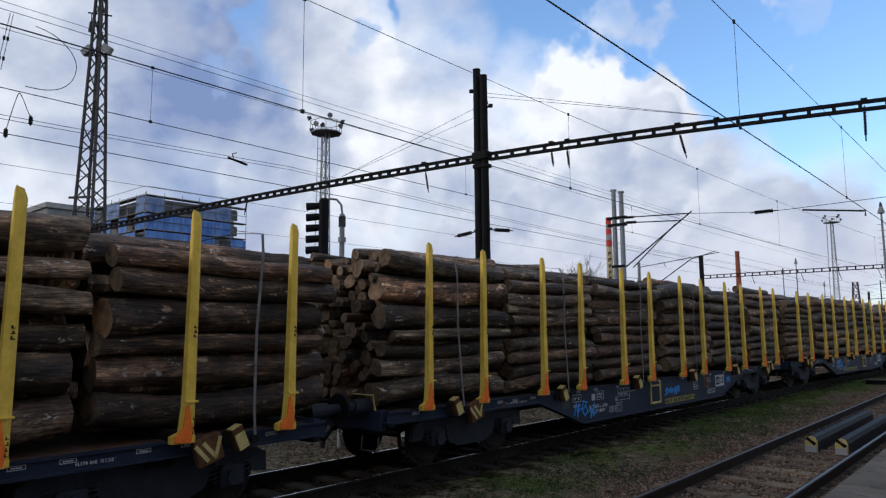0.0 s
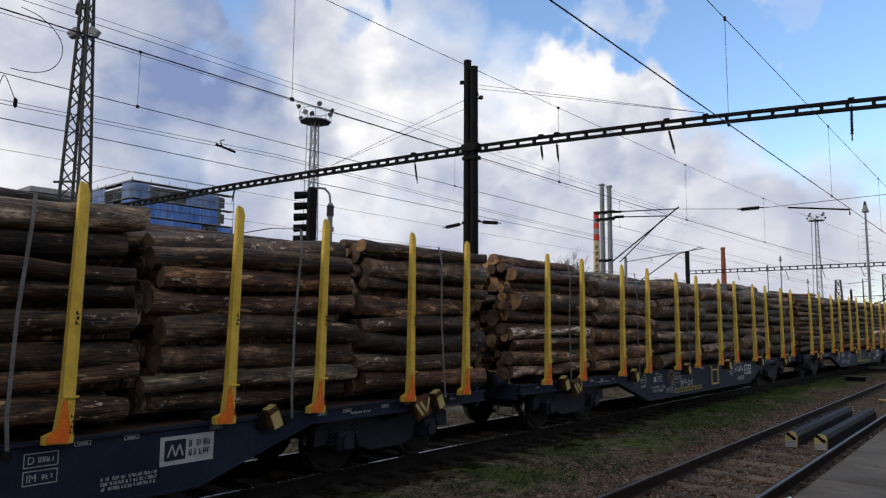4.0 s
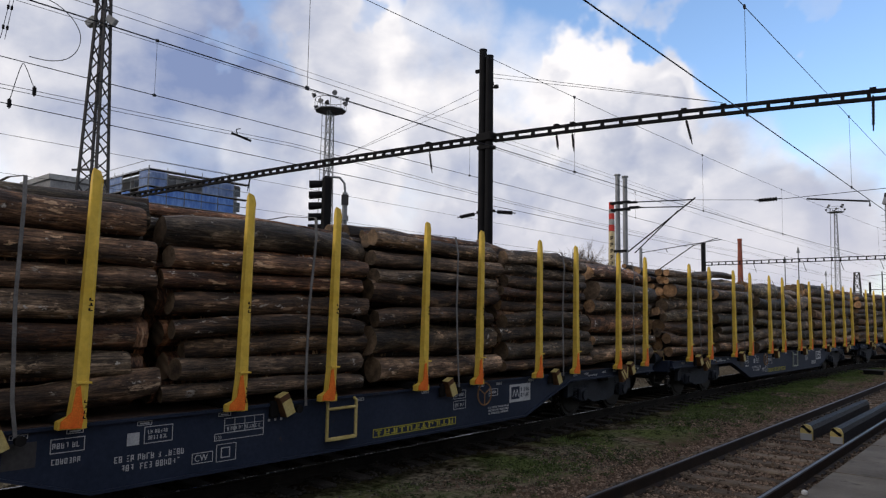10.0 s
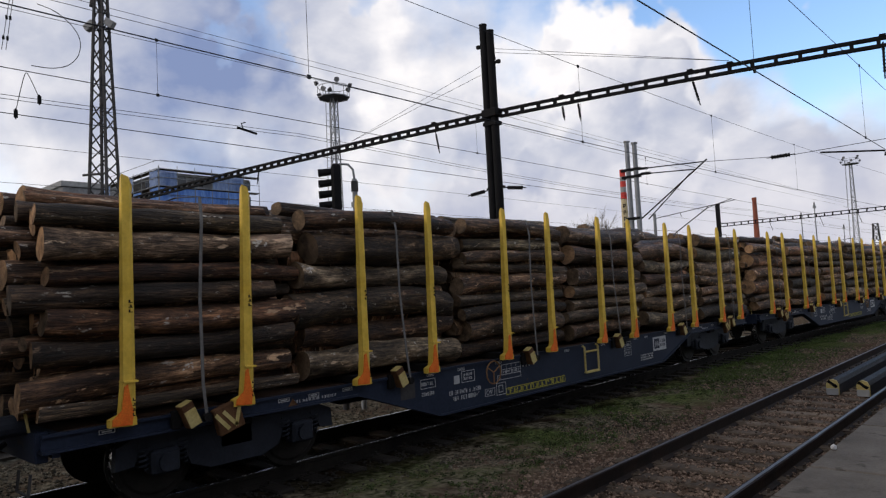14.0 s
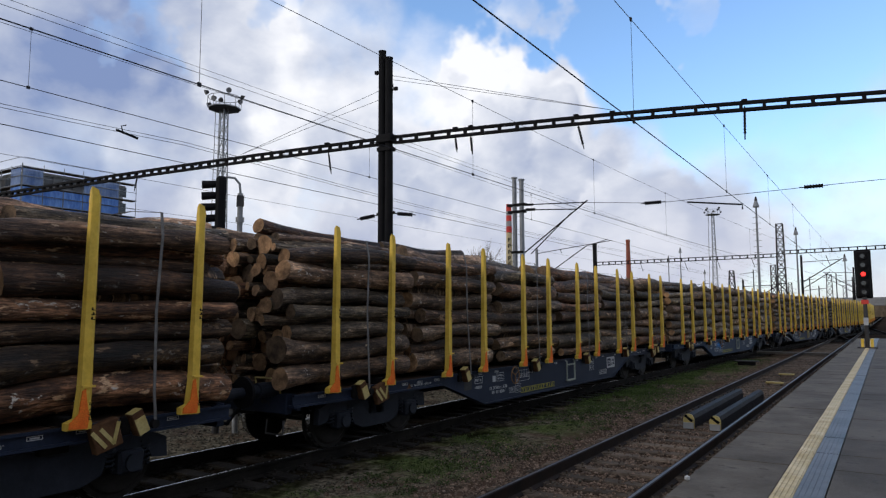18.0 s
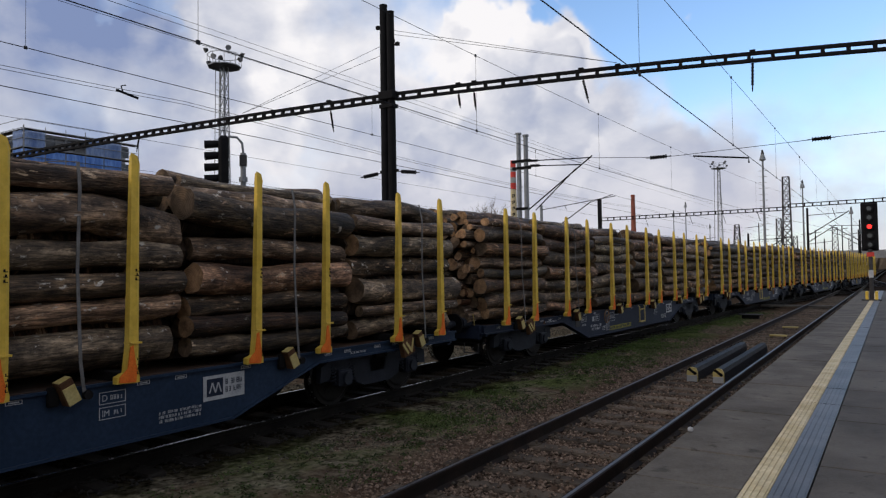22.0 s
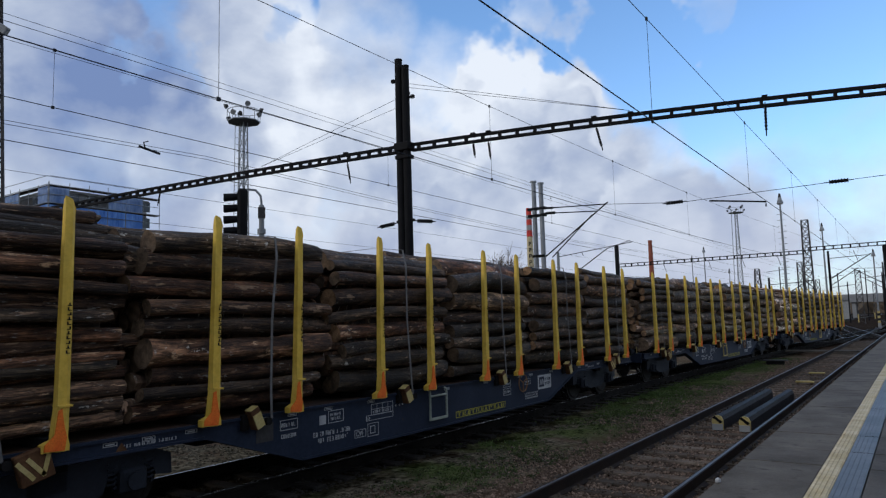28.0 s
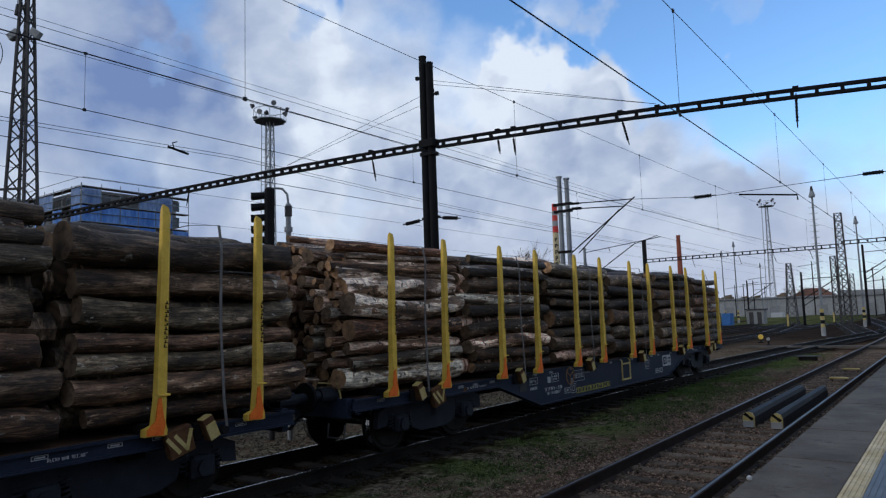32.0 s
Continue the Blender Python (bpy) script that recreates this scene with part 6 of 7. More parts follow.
def yard_buildings():
    ob = base("goods_shed", away(11.3, 205), "long low pale goods shed across the yard", "building")
    ob.rotation_euler[2] = radians(11.3)
    part("wall", box(bm_(), -26, 26, 0, 12, 0, 5.0), "wall", ob)
    part("roof", box(bm_(), -26.5, 26.5, -0.5, 12.5, 5.0, 5.35), "grey", ob)
    for i in range(9):
        part("door", box(bm_(), -23 + i * 5.6, -20.5 + i * 5.6, -0.06, 0.0, 0.2, 3.0), "grey", ob)
    d2 = base("road_bridge", away(1.5, 230), "dark low road bridge at the end of the yard", "bridge")
    part("deck", box(bm_(), -22, 60, 0, 9, 4.6, 6.0), "grey", d2)
    for i in range(8):
        part("pier", box(bm_(), -20 + i * 10, -19 + i * 10, 1, 8, 0, 4.6), "grey", d2)
    part("parapet", box(bm_(), -22, 60, -0.1, 0.1, 6.0, 6.9), "grey", d2)
    h = base("house", away(8.6, 245), "low house with a brown hipped roof", "house")
    part("wall", box(bm_(), -6, 6, 0, 9, 0, 5.6), "wall", h)
    bm = bm_()
    vs = [bm.verts.new(p) for p in ((-6.6, -0.6, 5.6), (6.6, -0.6, 5.6), (6.6, 9.6, 5.6), (-6.6, 9.6, 5.6), (-2.4, 4.5, 8.4), (2.4, 4.5, 8.4))]
    for f in ((0, 1, 5, 4), (1, 2, 5), (2, 3, 4, 5), (3, 0, 4), (3, 2, 1, 0)):
        bm.faces.new([vs[i] for i in f])
    part("roof", bm, "roof", h)
    s = base("relay_hut", away(12.5, 112), "small grey relay hut beside the tracks", "hut")
    part("wall", box(bm_(), -1.2, 1.2, 0, 2, 0, 2.2), "grey", s); part("roof", box(bm_(), -1.4, 1.4, -0.2, 2.2, 2.2, 2.36), "lattice", s)
    for x in (-0.8, 0.3):
        part("door", box(bm_(), x, x + 0.6, -0.04, 0, 0.1, 1.9), "lattice", s)
    c = base("container", away(14.55, 108), "small blue steel container in the yard", "container")
    part("shell", box(bm_(), -0.6, 0.6, 0, 2, 0.1, 1.75, 0.03), "box", c); part("lid", box(bm_(), -0.64, 0.64, -0.04, 2.04, 1.75, 1.84), "box", c)
    w = base("white_tank", away(11.0, 135), "white boxy tank beside the yard tracks", "tank")
    part("shell", box(bm_(), -1.0, 1.0, 0, 1.5, 0.2, 1.6, 0.08), "white", w); part("skid", box(bm_(), -0.9, 0.9, 0.1, 1.4, 0, 0.2), "grey", w)
    # parked cars beyond the yard
    for az, d, m in ((62.6, 70, "galv"), (60.4, 72, "white"), (64.8, 69, "box")):
        car = base("parked_car", away(az, d), "parked hatchback car beyond the railway yard", "car", "cars parked beyond the yard")
        car.rotation_euler[2] = radians(90 + az * 0.3)
        bm = prism(bm_(), [(-2.1, 0.35), (2.1, 0.35), (2.1, 0.75), (1.3, 0.92), (0.7, 1.42), (-1.2, 1.45), (-1.9, 0.95), (-2.1, 0.8)], -0.85, 0.85)
        part("body", bm, m, car)
        for s2 in (-0.86, 0.86):
            part("side_window", prism(bm_(), [(-1.5, 0.98), (1.1, 0.98), (0.65, 1.36), (-1.15, 1.38)], min(s2, s2 * 0.99), max(s2, s2 * 1.005)), "glass", car)
            for y in (-1.3, 1.3):
                part("wheel", tube(bm_(), (s2 * 0.82, y, 0.32), (s2 * 1.0, y, 0.32), 0.32, 14), "black", car)


yard_buildings()


def bare_tree(at, h, spread, label, seed):
    r = random.Random(seed)
    ob = base("bare_tree", at, label, "tree", "bare trees")
    part("trunk", tube(bm_(), (0, 0, 0), (0, 0, h * 0.45), h * 0.022, 8, h * 0.014), "twig", ob)
    V, F = [], []

    def twig(p, v, l, w, lev):
        q = p + v * l
        side = Vector((r.uniform(-1, 1), r.uniform(-1, 1), 0)).normalized() * w
        b = len(V)
        V.extend([p - side, p + side, q]); F.append((b, b + 1, b + 2))
        up = Vector((side.y, -side.x, 0))
        V.extend([p - up, p + up, q]); F.append((b + 3, b + 4, b + 5))
        if lev:
            for _ in range(4):
                nv = (v + Vector((r.uniform(-1, 1), r.uniform(-1, 1), r.uniform(-0.3, 0.6))) * 0.75).normalized()
                twig(p.lerp(q, r.uniform(0.35, 1)), nv, l * r.uniform(0.5, 0.75), w * 0.6, lev - 1)
    for i in range(9):
        a = i * 0.7
        twig(Vector((0, 0, h * r.uniform(0.25, 0.45))), Vector((math.cos(a) * spread, math.sin(a) * spread, 1)).normalized(), h * 0.32, h * 0.008, 4)
    me = bpy.data.meshes.new("crown")
    me.from_pydata(V, [], F); me.materials.append(M["twig"])
    put("crown", me, ob)
    return ob


def verge(x0, x1, y0, y1, top, seed, label):
    """A low grassy bank between the yard tracks."""
    bm = bm_()
    nx, ny = 14, 22
    grid = []
    for i in range(nx + 1):
        row = []
        for j in range(ny + 1):
            u, v = i / nx, j / ny
            rim = min(1.0, 4 * min(u, 1 - u, v, 1 - v))
            z = -0.26 + rim * (0.10 + top * (0.55 + 0.45 * noise.noise(Vector((u * 4, v * 5, seed)))))
            row.append(bm.verts.new((x0 + (x1 - x0) * u, y0 + (y1 - y0) * v, z)))
        grid.append(row)
    for i in range(nx):
        for j in range(ny):
            bm.faces.new((grid[i][j], grid[i + 1][j], grid[i + 1][j + 1], grid[i][j + 1]))
    solid("grass_verge", bm, "verge", label, "grass", kind="structure", smooth=True)


verge(-31, -12.5, 104, 178, 1.0, 1.0, "dull green grassy bank beyond the yard tracks")
verge(-58, -36, 118, 190, 1.2, 5.0, "brownish green grassy bank before the goods shed")


bare_tree(away(29.3, 80), 11.0, 0.6, "bare tree with fine yellowish twigs", 3)
bare_tree(away(30.3, 95), 10.6, 0.65, "bare tree with fine yellowish twigs", 4)
bare_tree(away(9.6, 240), 9.5, 0.8, "round bare tree behind the goods shed", 5)
bare_tree(away(13.0, 260), 7.5, 0.9, "round bare tree behind the goods shed", 6)


def tree_line():
    r = random.Random(9)
    V, F = [], []
    for i in range(900):
        az = r.uniform(-30, 85)
        d = r.uniform(560, 700)
        x, y, _ = away(az, d)
        w, h = r.uniform(4, 11), r.uniform(5, 12)
        for k in range(5):
            a = r.uniform(0, 3.14)
            b = len(V)
            cx, cy, cz = x + r.uniform(-w, w), y + r.uniform(-w, w), r.uniform(0.2, 0.7) * h
            V.extend([(cx - w * 0.5 * math.cos(a), cy - w * 0.5 * math.sin(a), -0.3), (cx + w * 0.5 * math.cos(a), cy + w * 0.5 * math.sin(a), -0.3), (cx + w * 0.25, cy, cz + h * 0.5), (cx - w * 0.25, cy, cz + h * 0.45)])
            F.append((b, b + 1, b + 2, b + 3))
    me = bpy.data.meshes.new("far_woods")
    me.from_pydata(V, [], F); me.materials.append(M["twig"])
    tagged(new("far_woods", me), "low brown winter woods on the horizon", "woods", kind="stuff")


tree_line()


def platform_signal():
    ob = base("railway_signal", (-0.86, 37.5, 0.55), "dark five-lamp railway signal on the platform showing red", "railway signal")
    part("head", box(bm_(), -0.30, 0.30, -0.06, 0.10, 2.33, 4.50, 0.06), "mast", ob)
    part("backboard", box(bm_(), -0.34, 0.34, 0.10, 0.13, 2.28, 4.55, 0.05), "black", ob)
    for i in range(5):
        z = 4.25 - i * 0.42
        part("hood", tube(bm_(), (0, -0.06, z), (0, -0.16, z), 0.165, 16), "black", ob)
        lit = i == 2
        part("lens", tube(bm_(), (0, -0.161, z), (0, -0.17, z), 0.10, 14), "red_lens" if lit else "glass", ob, "lit red lens" if lit else "")
    part("post", tube(bm_(), (0, 0, 0), (0, 0, 2.35), 0.09, 12), "lattice", ob)
    part("red_plate", box(bm_(), -0.15, 0.15, -0.12, -0.10, 2.02, 2.22), "redpaint", ob)
    part("white_plate", box(bm_(), -0.10, 0.10, -0.12, -0.095, 1.05, 1.40), "white", ob)
    for x in (-0.19, 0.19):
        part("yellow_guard", box(bm_(), x - 0.06, x + 0.06, -0.22, 0.12, 0, 0.42, 0.01), "yellow", ob)
    part("base_plate", box(bm_(), -0.4, 0.4, -0.3, 0.3, 0, 0.05), "lattice", ob)
    s = base("warning_sign", (1.25, 39, 0.55), "dark sign with white lettering on a steel post", "sign")
    part("post", tube(bm_(), (0, 0.05, 0), (0, 0.05, 3.7), 0.04, 8), "mast", s)
    part("board", box(bm_(), -0.70, 0.70, -0.02, 0.02, 1.05, 1.60), "lattice", s)
    cu = lettering("Zákaz", 0.26, "white", 1.0)
    put("letters", cu, s, (-0.38, -0.028, 1.33), turn=(0, 0, -90))
    part("small_line", box(bm_(), -0.30, 0.30, -0.026, -0.021, 1.14, 1.21), "white", s)
    part("finial", box(bm_(), -0.12, 0.12, 0.0, 0.1, 3.5, 3.75), "mast", s)
    b = base("striped_bollard", (2.1, 45, 0.55), "yellow and black striped post on the platform end", "bollard")
    for i in range(4):
        part("band", tube(bm_(), (0, 0, i * 0.22), (0, 0, i * 0.22 + 0.22), 0.1, 10), "black" if i % 2 else "yellow", b)


platform_signal()


def track_clutter():
    for x in (-3.53, -3.02):
        ob = base("buffer_timber", (x, 14.72, -0.175), "dark round-topped block lying between the rails", "block", "blocks lying in the track")
        out = [(-0.105, 0), (0.105, 0), (0.105, 0.19), (0.07, 0.265), (0.0, 0.285), (-0.07, 0.265), (-0.105, 0.19)]
        bm = bm_()
        A = [bm.verts.new((a, 0.06, z)) for a, z in out]; B = [bm.verts.new((a, 5.7, z)) for a, z in out]
        bm.faces.new(A); bm.faces.new(B)
        for i in range(len(out)):
            bm.faces.new((A[i], A[(i + 1) % len(out)], B[(i + 1) % len(out)], B[i]))
        part("body", bm, "rubber", ob, "dark grey rubbery body")
        bm = bm_()
        A = [bm.verts.new((a * 1.01, 0.0, z * 1.01)) for a, z in out]; B = [bm.verts.new((a * 1.01, 0.059, z * 1.01)) for a, z in out]
        bm.faces.new(A); bm.faces.new(B)
        for i in range(len(out)):
            bm.faces.new((A[i], A[(i + 1) % len(out)], B[(i + 1) % len(out)], B[i]))
        part("end_cap", bm, "ywood", ob)
        part("pale_board", box(bm_(), -0.10, 0.10, -0.03, -0.003, 0.0, 0.12), "wall", ob)
        for k, ln in ((-1, 0.02), (0, 0.085), (1, 0.03)):
            T = Matrix.Translation((k * 0.058, -0.008, 0.205 - k * 0.038)) @ Matrix.Rotation(radians(-50), 4, "Y")
            part("black_stripe", box(bm_(), -0.026, 0.026, -0.004, 0.004, -ln, ln, 0, T), "black", ob)
    for x, y in ((-3.2, 24.8), (-3.25, 28.4)):
        pl = base("wooden_plank", (x, y, -0.175), "yellowish short plank lying between the rails", "plank", "planks in the track")
        part("board", box(bm_(), -0.26, 0.26, -0.09, 0.09, 0.07, 0.12, 0.01), "ywood", pl)
        for q in (-0.2, 0.2):
            part("foot", box(bm_(), q - 0.03, q + 0.03, -0.07, 0.07, 0, 0.07), "sleeper", pl)
    cx = base("plank_crossing", (-5.4, 43.2, -0.2), "pale boarded foot crossing over the tracks", "crossing", kind="structure")
    for k in range(3):
        for x0, x1 in ((-5.2, -1.95), (-1.85, -1.25), (-1.05, 1.1), (1.35, 2.58), (2.9, 3.55)):
            part("board", box(bm_(), x0, x1, k * 0.26, k * 0.26 + 0.24, 0.1, 0.185), "edge", cx)
    bx = base("cable_box", (-5.55, 34.3, -0.2), "low dark trackside cable box under a flat lid", "box")
    part("body", box(bm_(), -0.36, 0.36, -0.16, 0.16, 0, 0.17, 0.02), "under", bx); part("lid", box(bm_(), -0.50, 0.50, -0.25, 0.25, 0.17, 0.21, 0.01), "lattice", bx)
    st = bm_()
    bmesh.ops.create_icosphere(st, subdivisions=1, radius=0.03, matrix=Matrix.Translation((-1.70, 6.96, 0.577)))
    solid("pebble", st, "white", "small white pebble on the platform edge", "pebble")
    for x, y in ((-11.2, 51.7), (-9.9, 47.7)):
        m = base("point_lamp", (x, y, -0.2), "low yellow round point indicator beside the track" if x < -10.5 else "small low white point indicator beside the track", "indicator", "point indicators")
        big = x < -10.5
        part("disc", tube(bm_(), (0, -0.05, 0.42), (0, 0.05, 0.42), 0.17 if big else 0.10, 14), "yellow" if big else "wall", m); part("stem", tube(bm_(), (0, 0, 0), (0, 0, 0.36), 0.05, 8), "under", m)
        part("foot", box(bm_(), -0.18, 0.18, -0.12, 0.12, 0, 0.06, 0.01), "under", m)


track_clutter()


def wires():
    def wire(name, x, z, y0, y1, r, label, group, sag=0.0, span=50.0, ph=14.7):
        bm = bm_()
        pts = []
        n = int((y1 - y0) / 4)
        for i in range(n + 1):
            y = y0 + (y1 - y0) * i / n
            u = ((y - ph) / span) % 1.0
            xx = x + (bend(y) if x == TRAIN_X else 0.0)
            pts.append((xx, y, z - sag * 4 * u * (1 - u)))
        pipe(bm, pts, r, 5)
        return solid(name, bm, "wire", label, "overhead wire", group)
    G = "overhead line"
    wire("contact_wire", NEAR_X, 5.36, -14, 300, 0.0098, "dark contact wire over the platform track", G)
    wire("messenger_wire", NEAR_X, 7.14, -14, 300, 0.0065, "thin carrying wire over the platform track", G, 0.0)
    wire("contact_wire", TRAIN_X, 5.61, -14, 300, 0.0088, "dark contact wire over the timber train", G)
    wire("messenger_wire", TRAIN_X, 7.48, -14, 300, 0.006, "thin carrying wire over the timber train", G, 0.0)
    for x, ratio, r in ((-13.9, 2.29, 0.005), (-14.0, 2.345, 0.0065), (-14.2, 2.465, 0.0055), (-14.2, 3.84, 0.009), (-14.2, 3.12, 0.009), (-19.2, 3.42, 0.008), (-19.2, 3.36, 0.008), (-24, 4.55, 0.008), (-29, 5.9, 0.008)):
        wire("overhead_wire", x, EYE - x / ratio, -6, 260, r, "dark overhead wire above the yard tracks", G, 0.42 if x == -19.2 else 0.12 if ratio == 2.465 else 0.0)
    # droppers
    def dropper(x, y, z0, z1):
        ob = solid("dropper", tube(bm_(), (x, y, z0), (x, y, z1), 0.0042, 5), "wire", "thin vertical dropper wire between two overhead wires", "dropper", "droppers")
        for z in (z0, z1):
            part("clip", box(bm_(), x - 0.015, x + 0.015, y - 0.03, y + 0.03, z - 0.03, z + 0.03), "wire", ob)
    for y in (3.3, 11.25, 19.2, 27.2, 35, 43, 51, 59):
        dropper(NEAR_X, y, 7.14, 5.36)
    for y in (-1.6, 6.52, 14.6, 22.6, 30.7, 38.8, 46.9):
        dropper(TRAIN_X + bend(y), y, 7.48, 5.61)
    for y in (6.79, 17.6, 30):
        dropper(-14.2, y, 7.90, 6.69)
    # jumper loops by the lattice tower
    def loop(pts, label):
        fine = []
        for i in range(len(pts) - 1):
            p0, p1, p2, p3 = (Vector(pts[min(max(i + q, 0), len(pts) - 1)]) for q in (-1, 0, 1, 2))
            for u in (0, 0.25, 0.5, 0.75):
                fine.append(0.5 * (2 * p1 + (p2 - p0) * u + (2 * p0 - 5 * p1 + 4 * p2 - p3) * u * u + (3 * p1 - p0 - 3 * p2 + p3) * u ** 3))
        fine.append(Vector(pts[-1]))
        bm = pipe(bm_(), [(-14.2, *p) for p in fine], 0.008, 6)
        solid("jumper_cable", bm, "wire", label, "cable", "jumper cables")
    loop(LOOP_A, "dark looping jumper cable between overhead wires")
    loop(LOOP_B, "dark arched jumper cable between two insulators")
    for a, b in (LOOP_B[0], LOOP_B[-1]):
        ob = base("line_insulator", (-14.2, a, b), "dark ribbed insulator on an overhead wire", "insulator", "line insulators")
        insulator(ob, (0, 0.0, -0.14), (0, 0.0, 0.06), 0.035)
    for y0, y1 in ((4.02, 3.86), (4.07, 3.93)):
        ob = base("line_insulator", (-14.2, 0, 0), "thin hanging link with two small dark insulators", "insulator", "hanging links")
        part("link", tube(bm_(), (0, y0, 8.16), (0, y1, 7.02), 0.006, 5), "wire", ob)
        for u in (0.45, 0.8):
            y, z = y0 + (y1 - y0) * u, 8.16 - 1.14 * u
            part("bead", tube(bm_(), (0, y, z + 0.035), (0, y, z - 0.035), 0.022, 8), "black", ob)
    ob = base("line_clamp", (-19.2, 12.1, 7.66), "dark tensioning clamp on an overhead wire", "clamp")
    part("body", tube(bm_(), (0, -0.35, 0.05), (0, 0.35, -0.06), 0.04, 8), "black", ob)
    part("horn", pipe(bm_(), [(0, -0.15, 0.05), (0, -0.2, 0.2), (0, -0.05, 0.26)], 0.018, 6), "black", ob)


LOOP_A = ((4.46, 8.05), (4.79, 7.98), (5.08, 7.78), (5.23, 7.51), (5.19, 7.2), (5.0, 6.96), (4.7, 6.84), (4.35, 6.82))
LOOP_B = ((4.08, 5.89), (4.14, 6.2), (4.21, 6.52), (4.26, 6.66), (4.32, 6.58), (4.37, 6.47), (4.48, 6.22))
wires()

# the yard beyond the train
for i, x in enumerate((-14.2, -19.2, -24.0, -29.0)):
    ob = base(f"track_yard_{i + 1}", (x, 0, 0), "rusty yard track on dark ballast", "railway track", kind="structure")
    for sx in (-0.75, 0.75):
        rl = put("rail", rail_mesh, ob, (sx, 0, 0)); put("rail_head", head_mesh, rl)
    bm = bm_()
    for k in range(300):
        box(bm, -1.25, 1.25, -8 + k * 0.6, -7.74 + k * 0.6, -0.22, -0.165)
    tagged(part("sleeper_row", bm, "sleeperdark", ob), kind="stuff")


for i, (xa, ya, xb, yb) in enumerate(((NEAR_X, 66, -14.2, 150), (TRAIN_X + 2.75, 62, -19.2, 150), (-14.2, 70, -24.0, 160), (-1.0, 90, NEAR_X - 4, 190))):
    ob = base(f"track_link_{i + 1}", (xa, ya, 0.003), "rusty connecting track across the yard", "railway track", kind="structure")
    ob.rotation_euler[2] = math.atan2(xa - xb, yb - ya)
    ln = math.hypot(xb - xa, yb - ya)
    for sx in (-0.75, 0.75):
        rl = part("rail", rail_bm(0, ln), "rail", ob)
        rl.location.x = sx
        put("rail_head", mesh_of(box(bm_(), -0.022, 0.014, 0, ln, -0.004, 0.0), "rail_head", "raildull"), rl)
    bm = bm_()
    for k in range(int(ln / 0.6)):
        box(bm, -1.25, 1.25, k * 0.6, k * 0.6 + 0.26, -0.22, -0.163)
    tagged(part("sleeper_row", bm, "sleeperdark", ob), kind="stuff")


# loose ballast, stones and grass between the tracks
def scatter_stones():
    r = np.random.RandomState(3)
    shapes = []
    base_v = np.array([(1, 0, 0), (-1, 0, 0), (0, 1, 0), (0, -1, 0), (0, 0, 1), (0, 0, -1)], float)
    base_f = np.array([(0, 2, 4), (2, 1, 4), (1, 3, 4), (3, 0, 4), (2, 0, 5), (1, 2, 5), (3, 1, 5), (0, 3, 5)])

    def make(name, xs, ys, zs, sizes, label, rock="stone"):
        n = len(xs)
        V = base_v[None] * sizes[:, None, None] * r.uniform(0.6, 1.3, (n, 6, 1)) * np.array([1, 1, 0.7])
        a = r.uniform(0, 6.28, n)
        c, s = np.cos(a)[:, None], np.sin(a)[:, None]
        X, Y = V[..., 0] * c - V[..., 1] * s, V[..., 0] * s + V[..., 1] * c
        V = np.stack([X + xs[:, None], Y + ys[:, None], V[..., 2] + zs[:, None]], -1).reshape(-1, 3)
        F = (base_f[None] + (np.arange(n) * 6)[:, None, None]).reshape(-1, 3)
        me = bpy.data.meshes.new(name)
        me.from_pydata(V.tolist(), [], F.tolist())
        me.materials.append(M[rock])
        tagged(new(name, me), label, "ballast", kind="stuff")
    n = 34000
    y = 2 + 38 * r.uniform(0, 1, n) ** 1.7
    x = r.uniform(-4.62, -2.42, n)
    keep = np.abs(((y + 3) / 0.6) % 1.0 - 0.5) < 0.30
    lie = (~keep) & (r.uniform(0, 1, n) < 0.30)
    make("loose_ballast", x[lie], y[lie], np.full(lie.sum(), -0.165), r.uniform(0.010, 0.030, lie.sum()), "brown stones lying on the sleepers")
    make("ballast", x[keep], y[keep], r.uniform(-0.215, -0.188, keep.sum()), r.uniform(0.014, 0.040, keep.sum()), "brown crushed stone ballast between the sleepers")
    n = 22000
    y = 2 + 38 * r.uniform(0, 1, n) ** 1.7
    x = -4.55 - 1.9 * r.beta(1.1, 2.0, n)
    make("gravel", x, y, np.full(n, -0.205), r.uniform(0.008, 0.030, n) * np.where(r.uniform(0, 1, n) < 0.03, 2.0, 1.0), "loose brown gravel and stones beside the track")
    n = 16000
    y = 2.5 + 26 * r.uniform(0, 1, n) ** 1.8
    x = -6.85 + 1.75 * r.beta(1.6, 1.2, n)
    make("soil_stones", x, y, np.full(n, -0.205), r.uniform(0.006, 0.022, n) * np.where(r.uniform(0, 1, n) < 0.02, 2.4, 1.0), "small grey stones and clods on trodden soil", "stonegrey")
    n = 90
    make("pale_stones", r.uniform(-4.5, -2.5, n), 3 + 22 * r.uniform(0, 1, n), np.full(n, -0.160), r.uniform(0.016, 0.036, n), "scattered pale stones lying in the platform track", "edge")
    n = 6000
    y = 1 + 25 * r.uniform(0, 1, n) ** 1.5
    make("yard_stones", r.uniform(-12.6, -10.1, n), y, np.full(n, -0.20), r.uniform(0.012, 0.040, n), "grey ballast stones beside the train's track", "stonegrey")
    # these stones are coloured dark for the shade under the train
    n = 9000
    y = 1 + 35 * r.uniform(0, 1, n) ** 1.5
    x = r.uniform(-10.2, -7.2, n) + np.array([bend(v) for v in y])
    make("ballast_dark", x, y, np.full(n, -0.20), r.uniform(0.015, 0.036, n), "ballast under the train, with its shade in the colour", "stonedark")


scatter_stones()


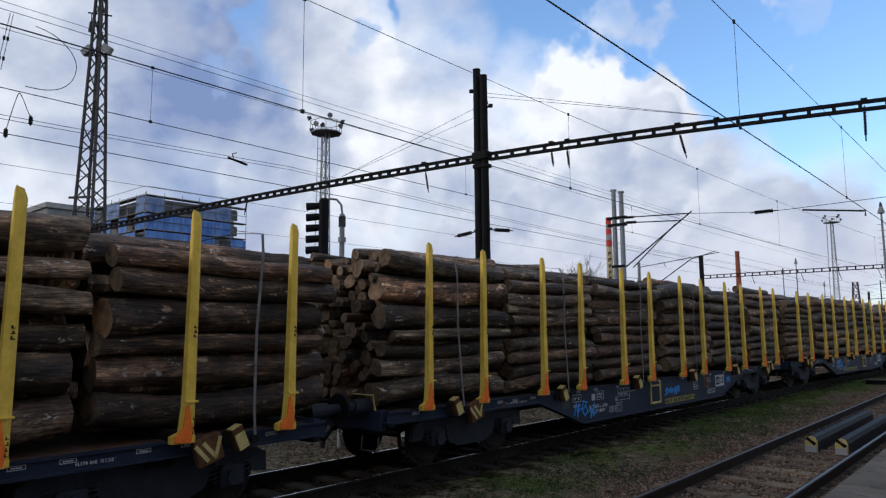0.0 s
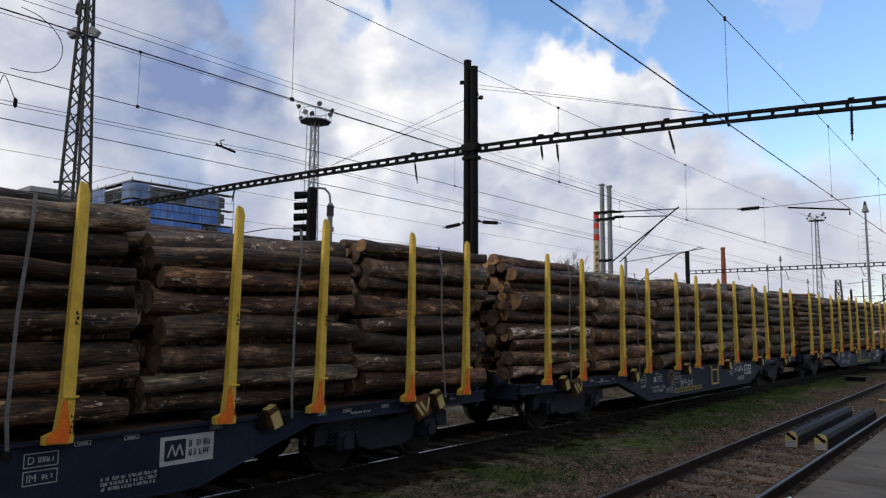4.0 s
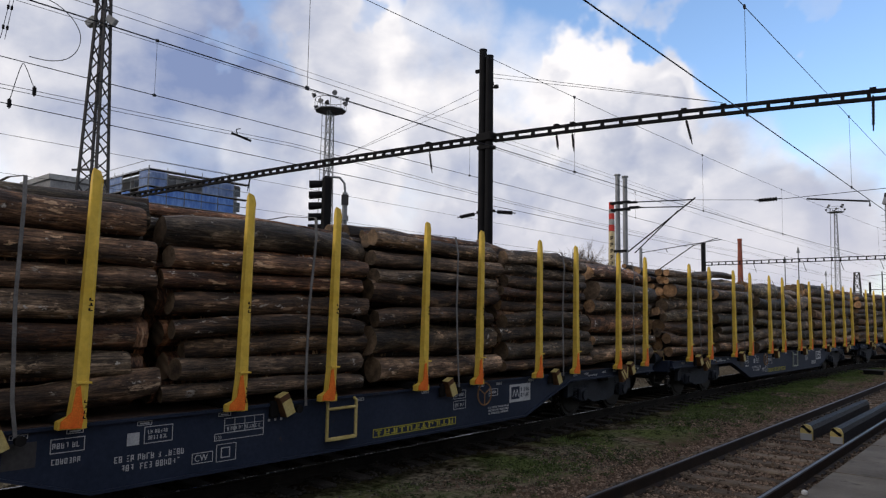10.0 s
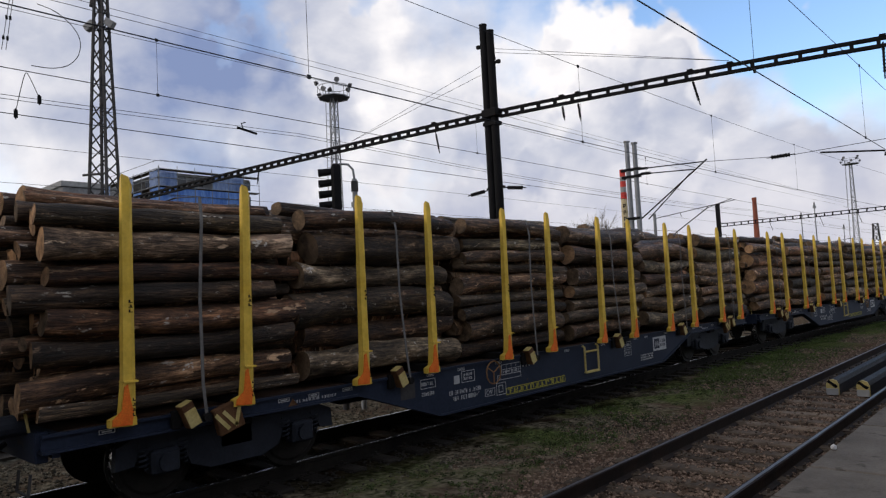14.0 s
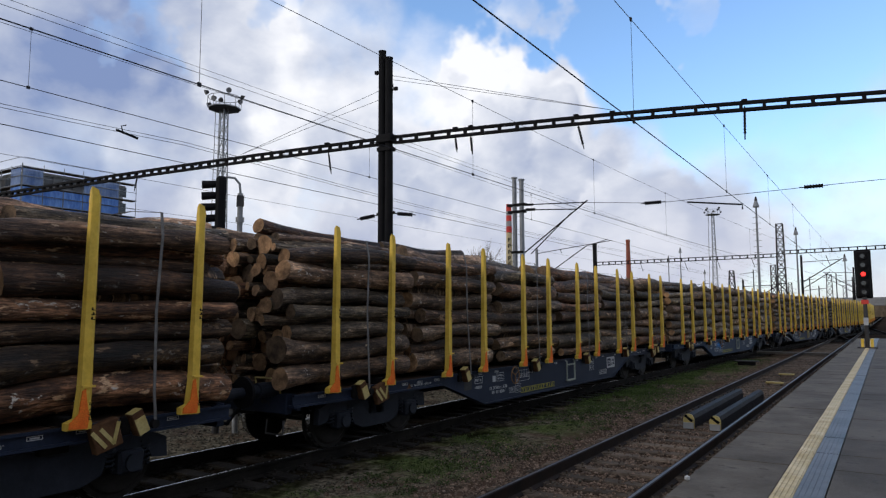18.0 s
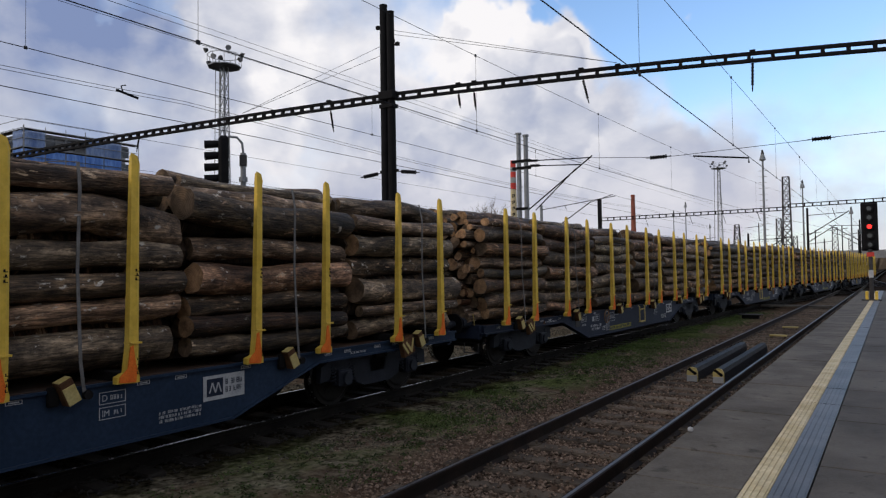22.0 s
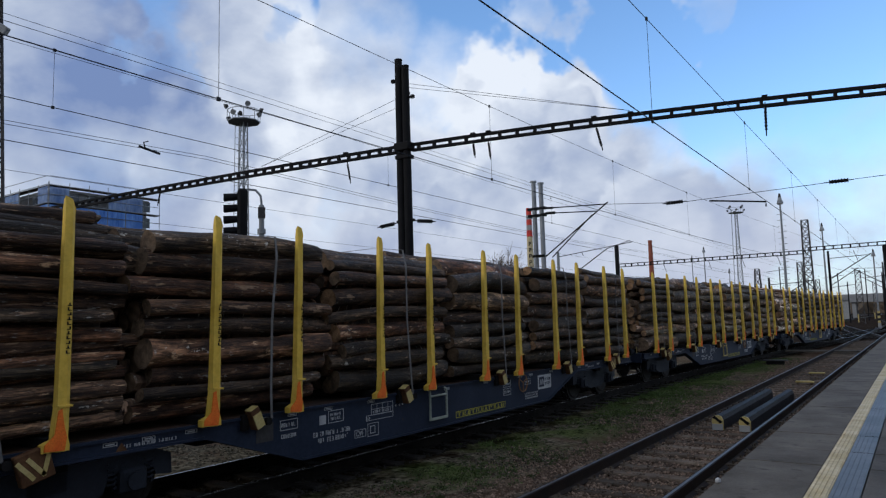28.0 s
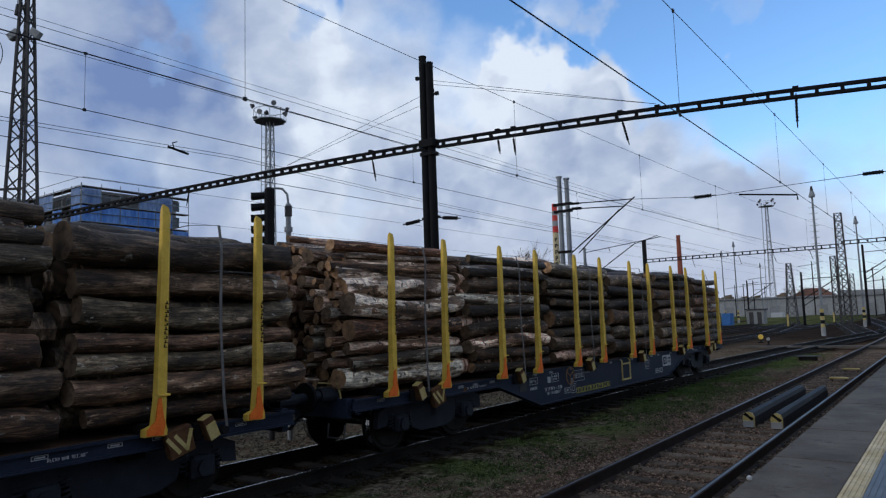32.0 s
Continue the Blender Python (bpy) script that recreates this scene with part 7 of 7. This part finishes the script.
def grass():
    r = np.random.RandomState(8)
    n = 90000
    y = 4 + 35 * r.uniform(0, 1, n) ** 1.1
    x = r.normal(-6.3, 0.62, n)
    keep = np.zeros(n, bool)
    for i in range(n):
        v = noise.noise(Vector((x[i] * 0.8, y[i] * 0.5, 3.0))) + 0.35 * noise.noise(Vector((x[i] * 3, y[i] * 3, 1.0)))
        keep[i] = v > 0.44 - 0.62 * min(1.0, max(0.0, (y[i] - 8) / 12)) and -7.6 < x[i] - bend(y[i]) and x[i] < -4.75
    x, y = x[keep], y[keep]
    n = len(x)
    a = r.uniform(0, 6.28, n)
    h = r.uniform(0.012, 0.045, n)
    w = r.uniform(0.006, 0.014, n)
    lx, ly = r.normal(0, 0.025, n), r.normal(0, 0.025, n)
    V = np.empty((n, 3, 3))
    V[:, 0] = np.stack([x - w * np.cos(a), y - w * np.sin(a), np.full(n, -0.22)], -1)
    V[:, 1] = np.stack([x + w * np.cos(a), y + w * np.sin(a), np.full(n, -0.22)], -1)
    V[:, 2] = np.stack([x + lx, y + ly, -0.2 + h], -1)
    me = bpy.data.meshes.new("grass")
    me.from_pydata(V.reshape(-1, 3).tolist(), [], np.arange(n * 3).reshape(-1, 3).tolist())
    me.materials.append(M["grass"])
    tagged(new("grass", me), "short patchy green grass between the tracks", "grass", kind="stuff")


grass()


def weeds():
    """Low dark-leaved weeds in clumps on the soil between the tracks."""
    r = np.random.RandomState(21)
    V = []
    for _ in range(420):
        cx, cy, size = r.uniform(-6.7, -4.9), 3.0 + 15 * r.uniform(0, 1) ** 1.5, r.uniform(0.04, 0.13)
        for _ in range(r.randint(10, 26)):
            a, out = r.uniform(0, 6.28), size * r.uniform(0, 1) ** 0.6
            x, y, z, w, ln = cx + out * np.cos(a), cy + out * np.sin(a), -0.205 + r.uniform(0.01, 0.05), r.uniform(0.006, 0.014), r.uniform(0.02, 0.05)
            b = r.uniform(0, 6.28)
            dx, dy = np.cos(b), np.sin(b)
            V += [(x - dy * w, y + dx * w, z), (x + dx * ln * 0.5 - dy * w * 0.4, y + dy * ln * 0.5, z + 0.012), (x + dx * ln, y + dy * ln, z - 0.008), (x + dy * w, y - dx * w, z)]
    me = bpy.data.meshes.new("weeds")
    me.from_pydata(V, [], np.arange(len(V)).reshape(-1, 4).tolist())
    me.materials.append(M["weed"])
    tagged(new("weeds", me), "low dark green weeds on the soil between the tracks", "weeds", kind="stuff")


weeds()


ROLLED = [(0, 7.93), (1, -1.03), (5, -36.53), (6, -45.42), (7, -54.26), (8, -62.92), (9, -72.02), (10, -80.665), (11, -89.48), (13, -106.78), (17, -141.25), (19, -158.39), (21, -175.43), (23, -192.45), (28, -234.66), (31, -259.79), (32, -268.12)]


def rolled(t):
    """How far along the track the first full wagon's front stakes stand at t seconds."""
    def smooth(u):
        return 7.955 - 9.01285 * u + 0.01553775 * u * u - 0.0001096645 * u ** 3
    for (t0, y0), (t1, y1) in zip(ROLLED, ROLLED[1:]):
        if t <= t1:
            f = (t - t0) / (t1 - t0)
            return smooth(t) + (1 - f) * (y0 - smooth(t0)) + f * (y1 - smooth(t1))


def on_track(y):
    """The pose of a wagon whose front stakes stand at y: both bogies on the track."""
    f, b = bend(y + 1.45), bend(y + 15.65)
    a = math.atan2(b - f, 14.2)
    return pose(TRAIN_X + f - 1.45 * math.sin(a), y + 1.45 * (1 - math.cos(a)), 0, 0, 0, -math.degrees(a))


def motions():
    for (k, *_), ob in zip(LOADS, WAGONS):
        walk(ob, [(i / 2, on_track(rolled(i / 2) + PITCH * k)) for i in range(65)])
    shared = {}
    for bogies in WHEELS:
        for pair in bogies:
            for y, wheel in zip((-0.9, 0.9), pair):
                if y in shared:
                    data = wheel.animation_data_create()
                    wheel.rotation_mode = "QUATERNION"
                    data.action = shared[y].action
                    data.action_slot = shared[y].action_slot
                else:
                    walk(wheel, [(f / 30, pose(0, y, 0.46, math.degrees((rolled(0) - rolled(f / 30)) / 0.46))) for f in range(0, 961, 2)])
                    shared[y] = wheel.animation_data


motions()
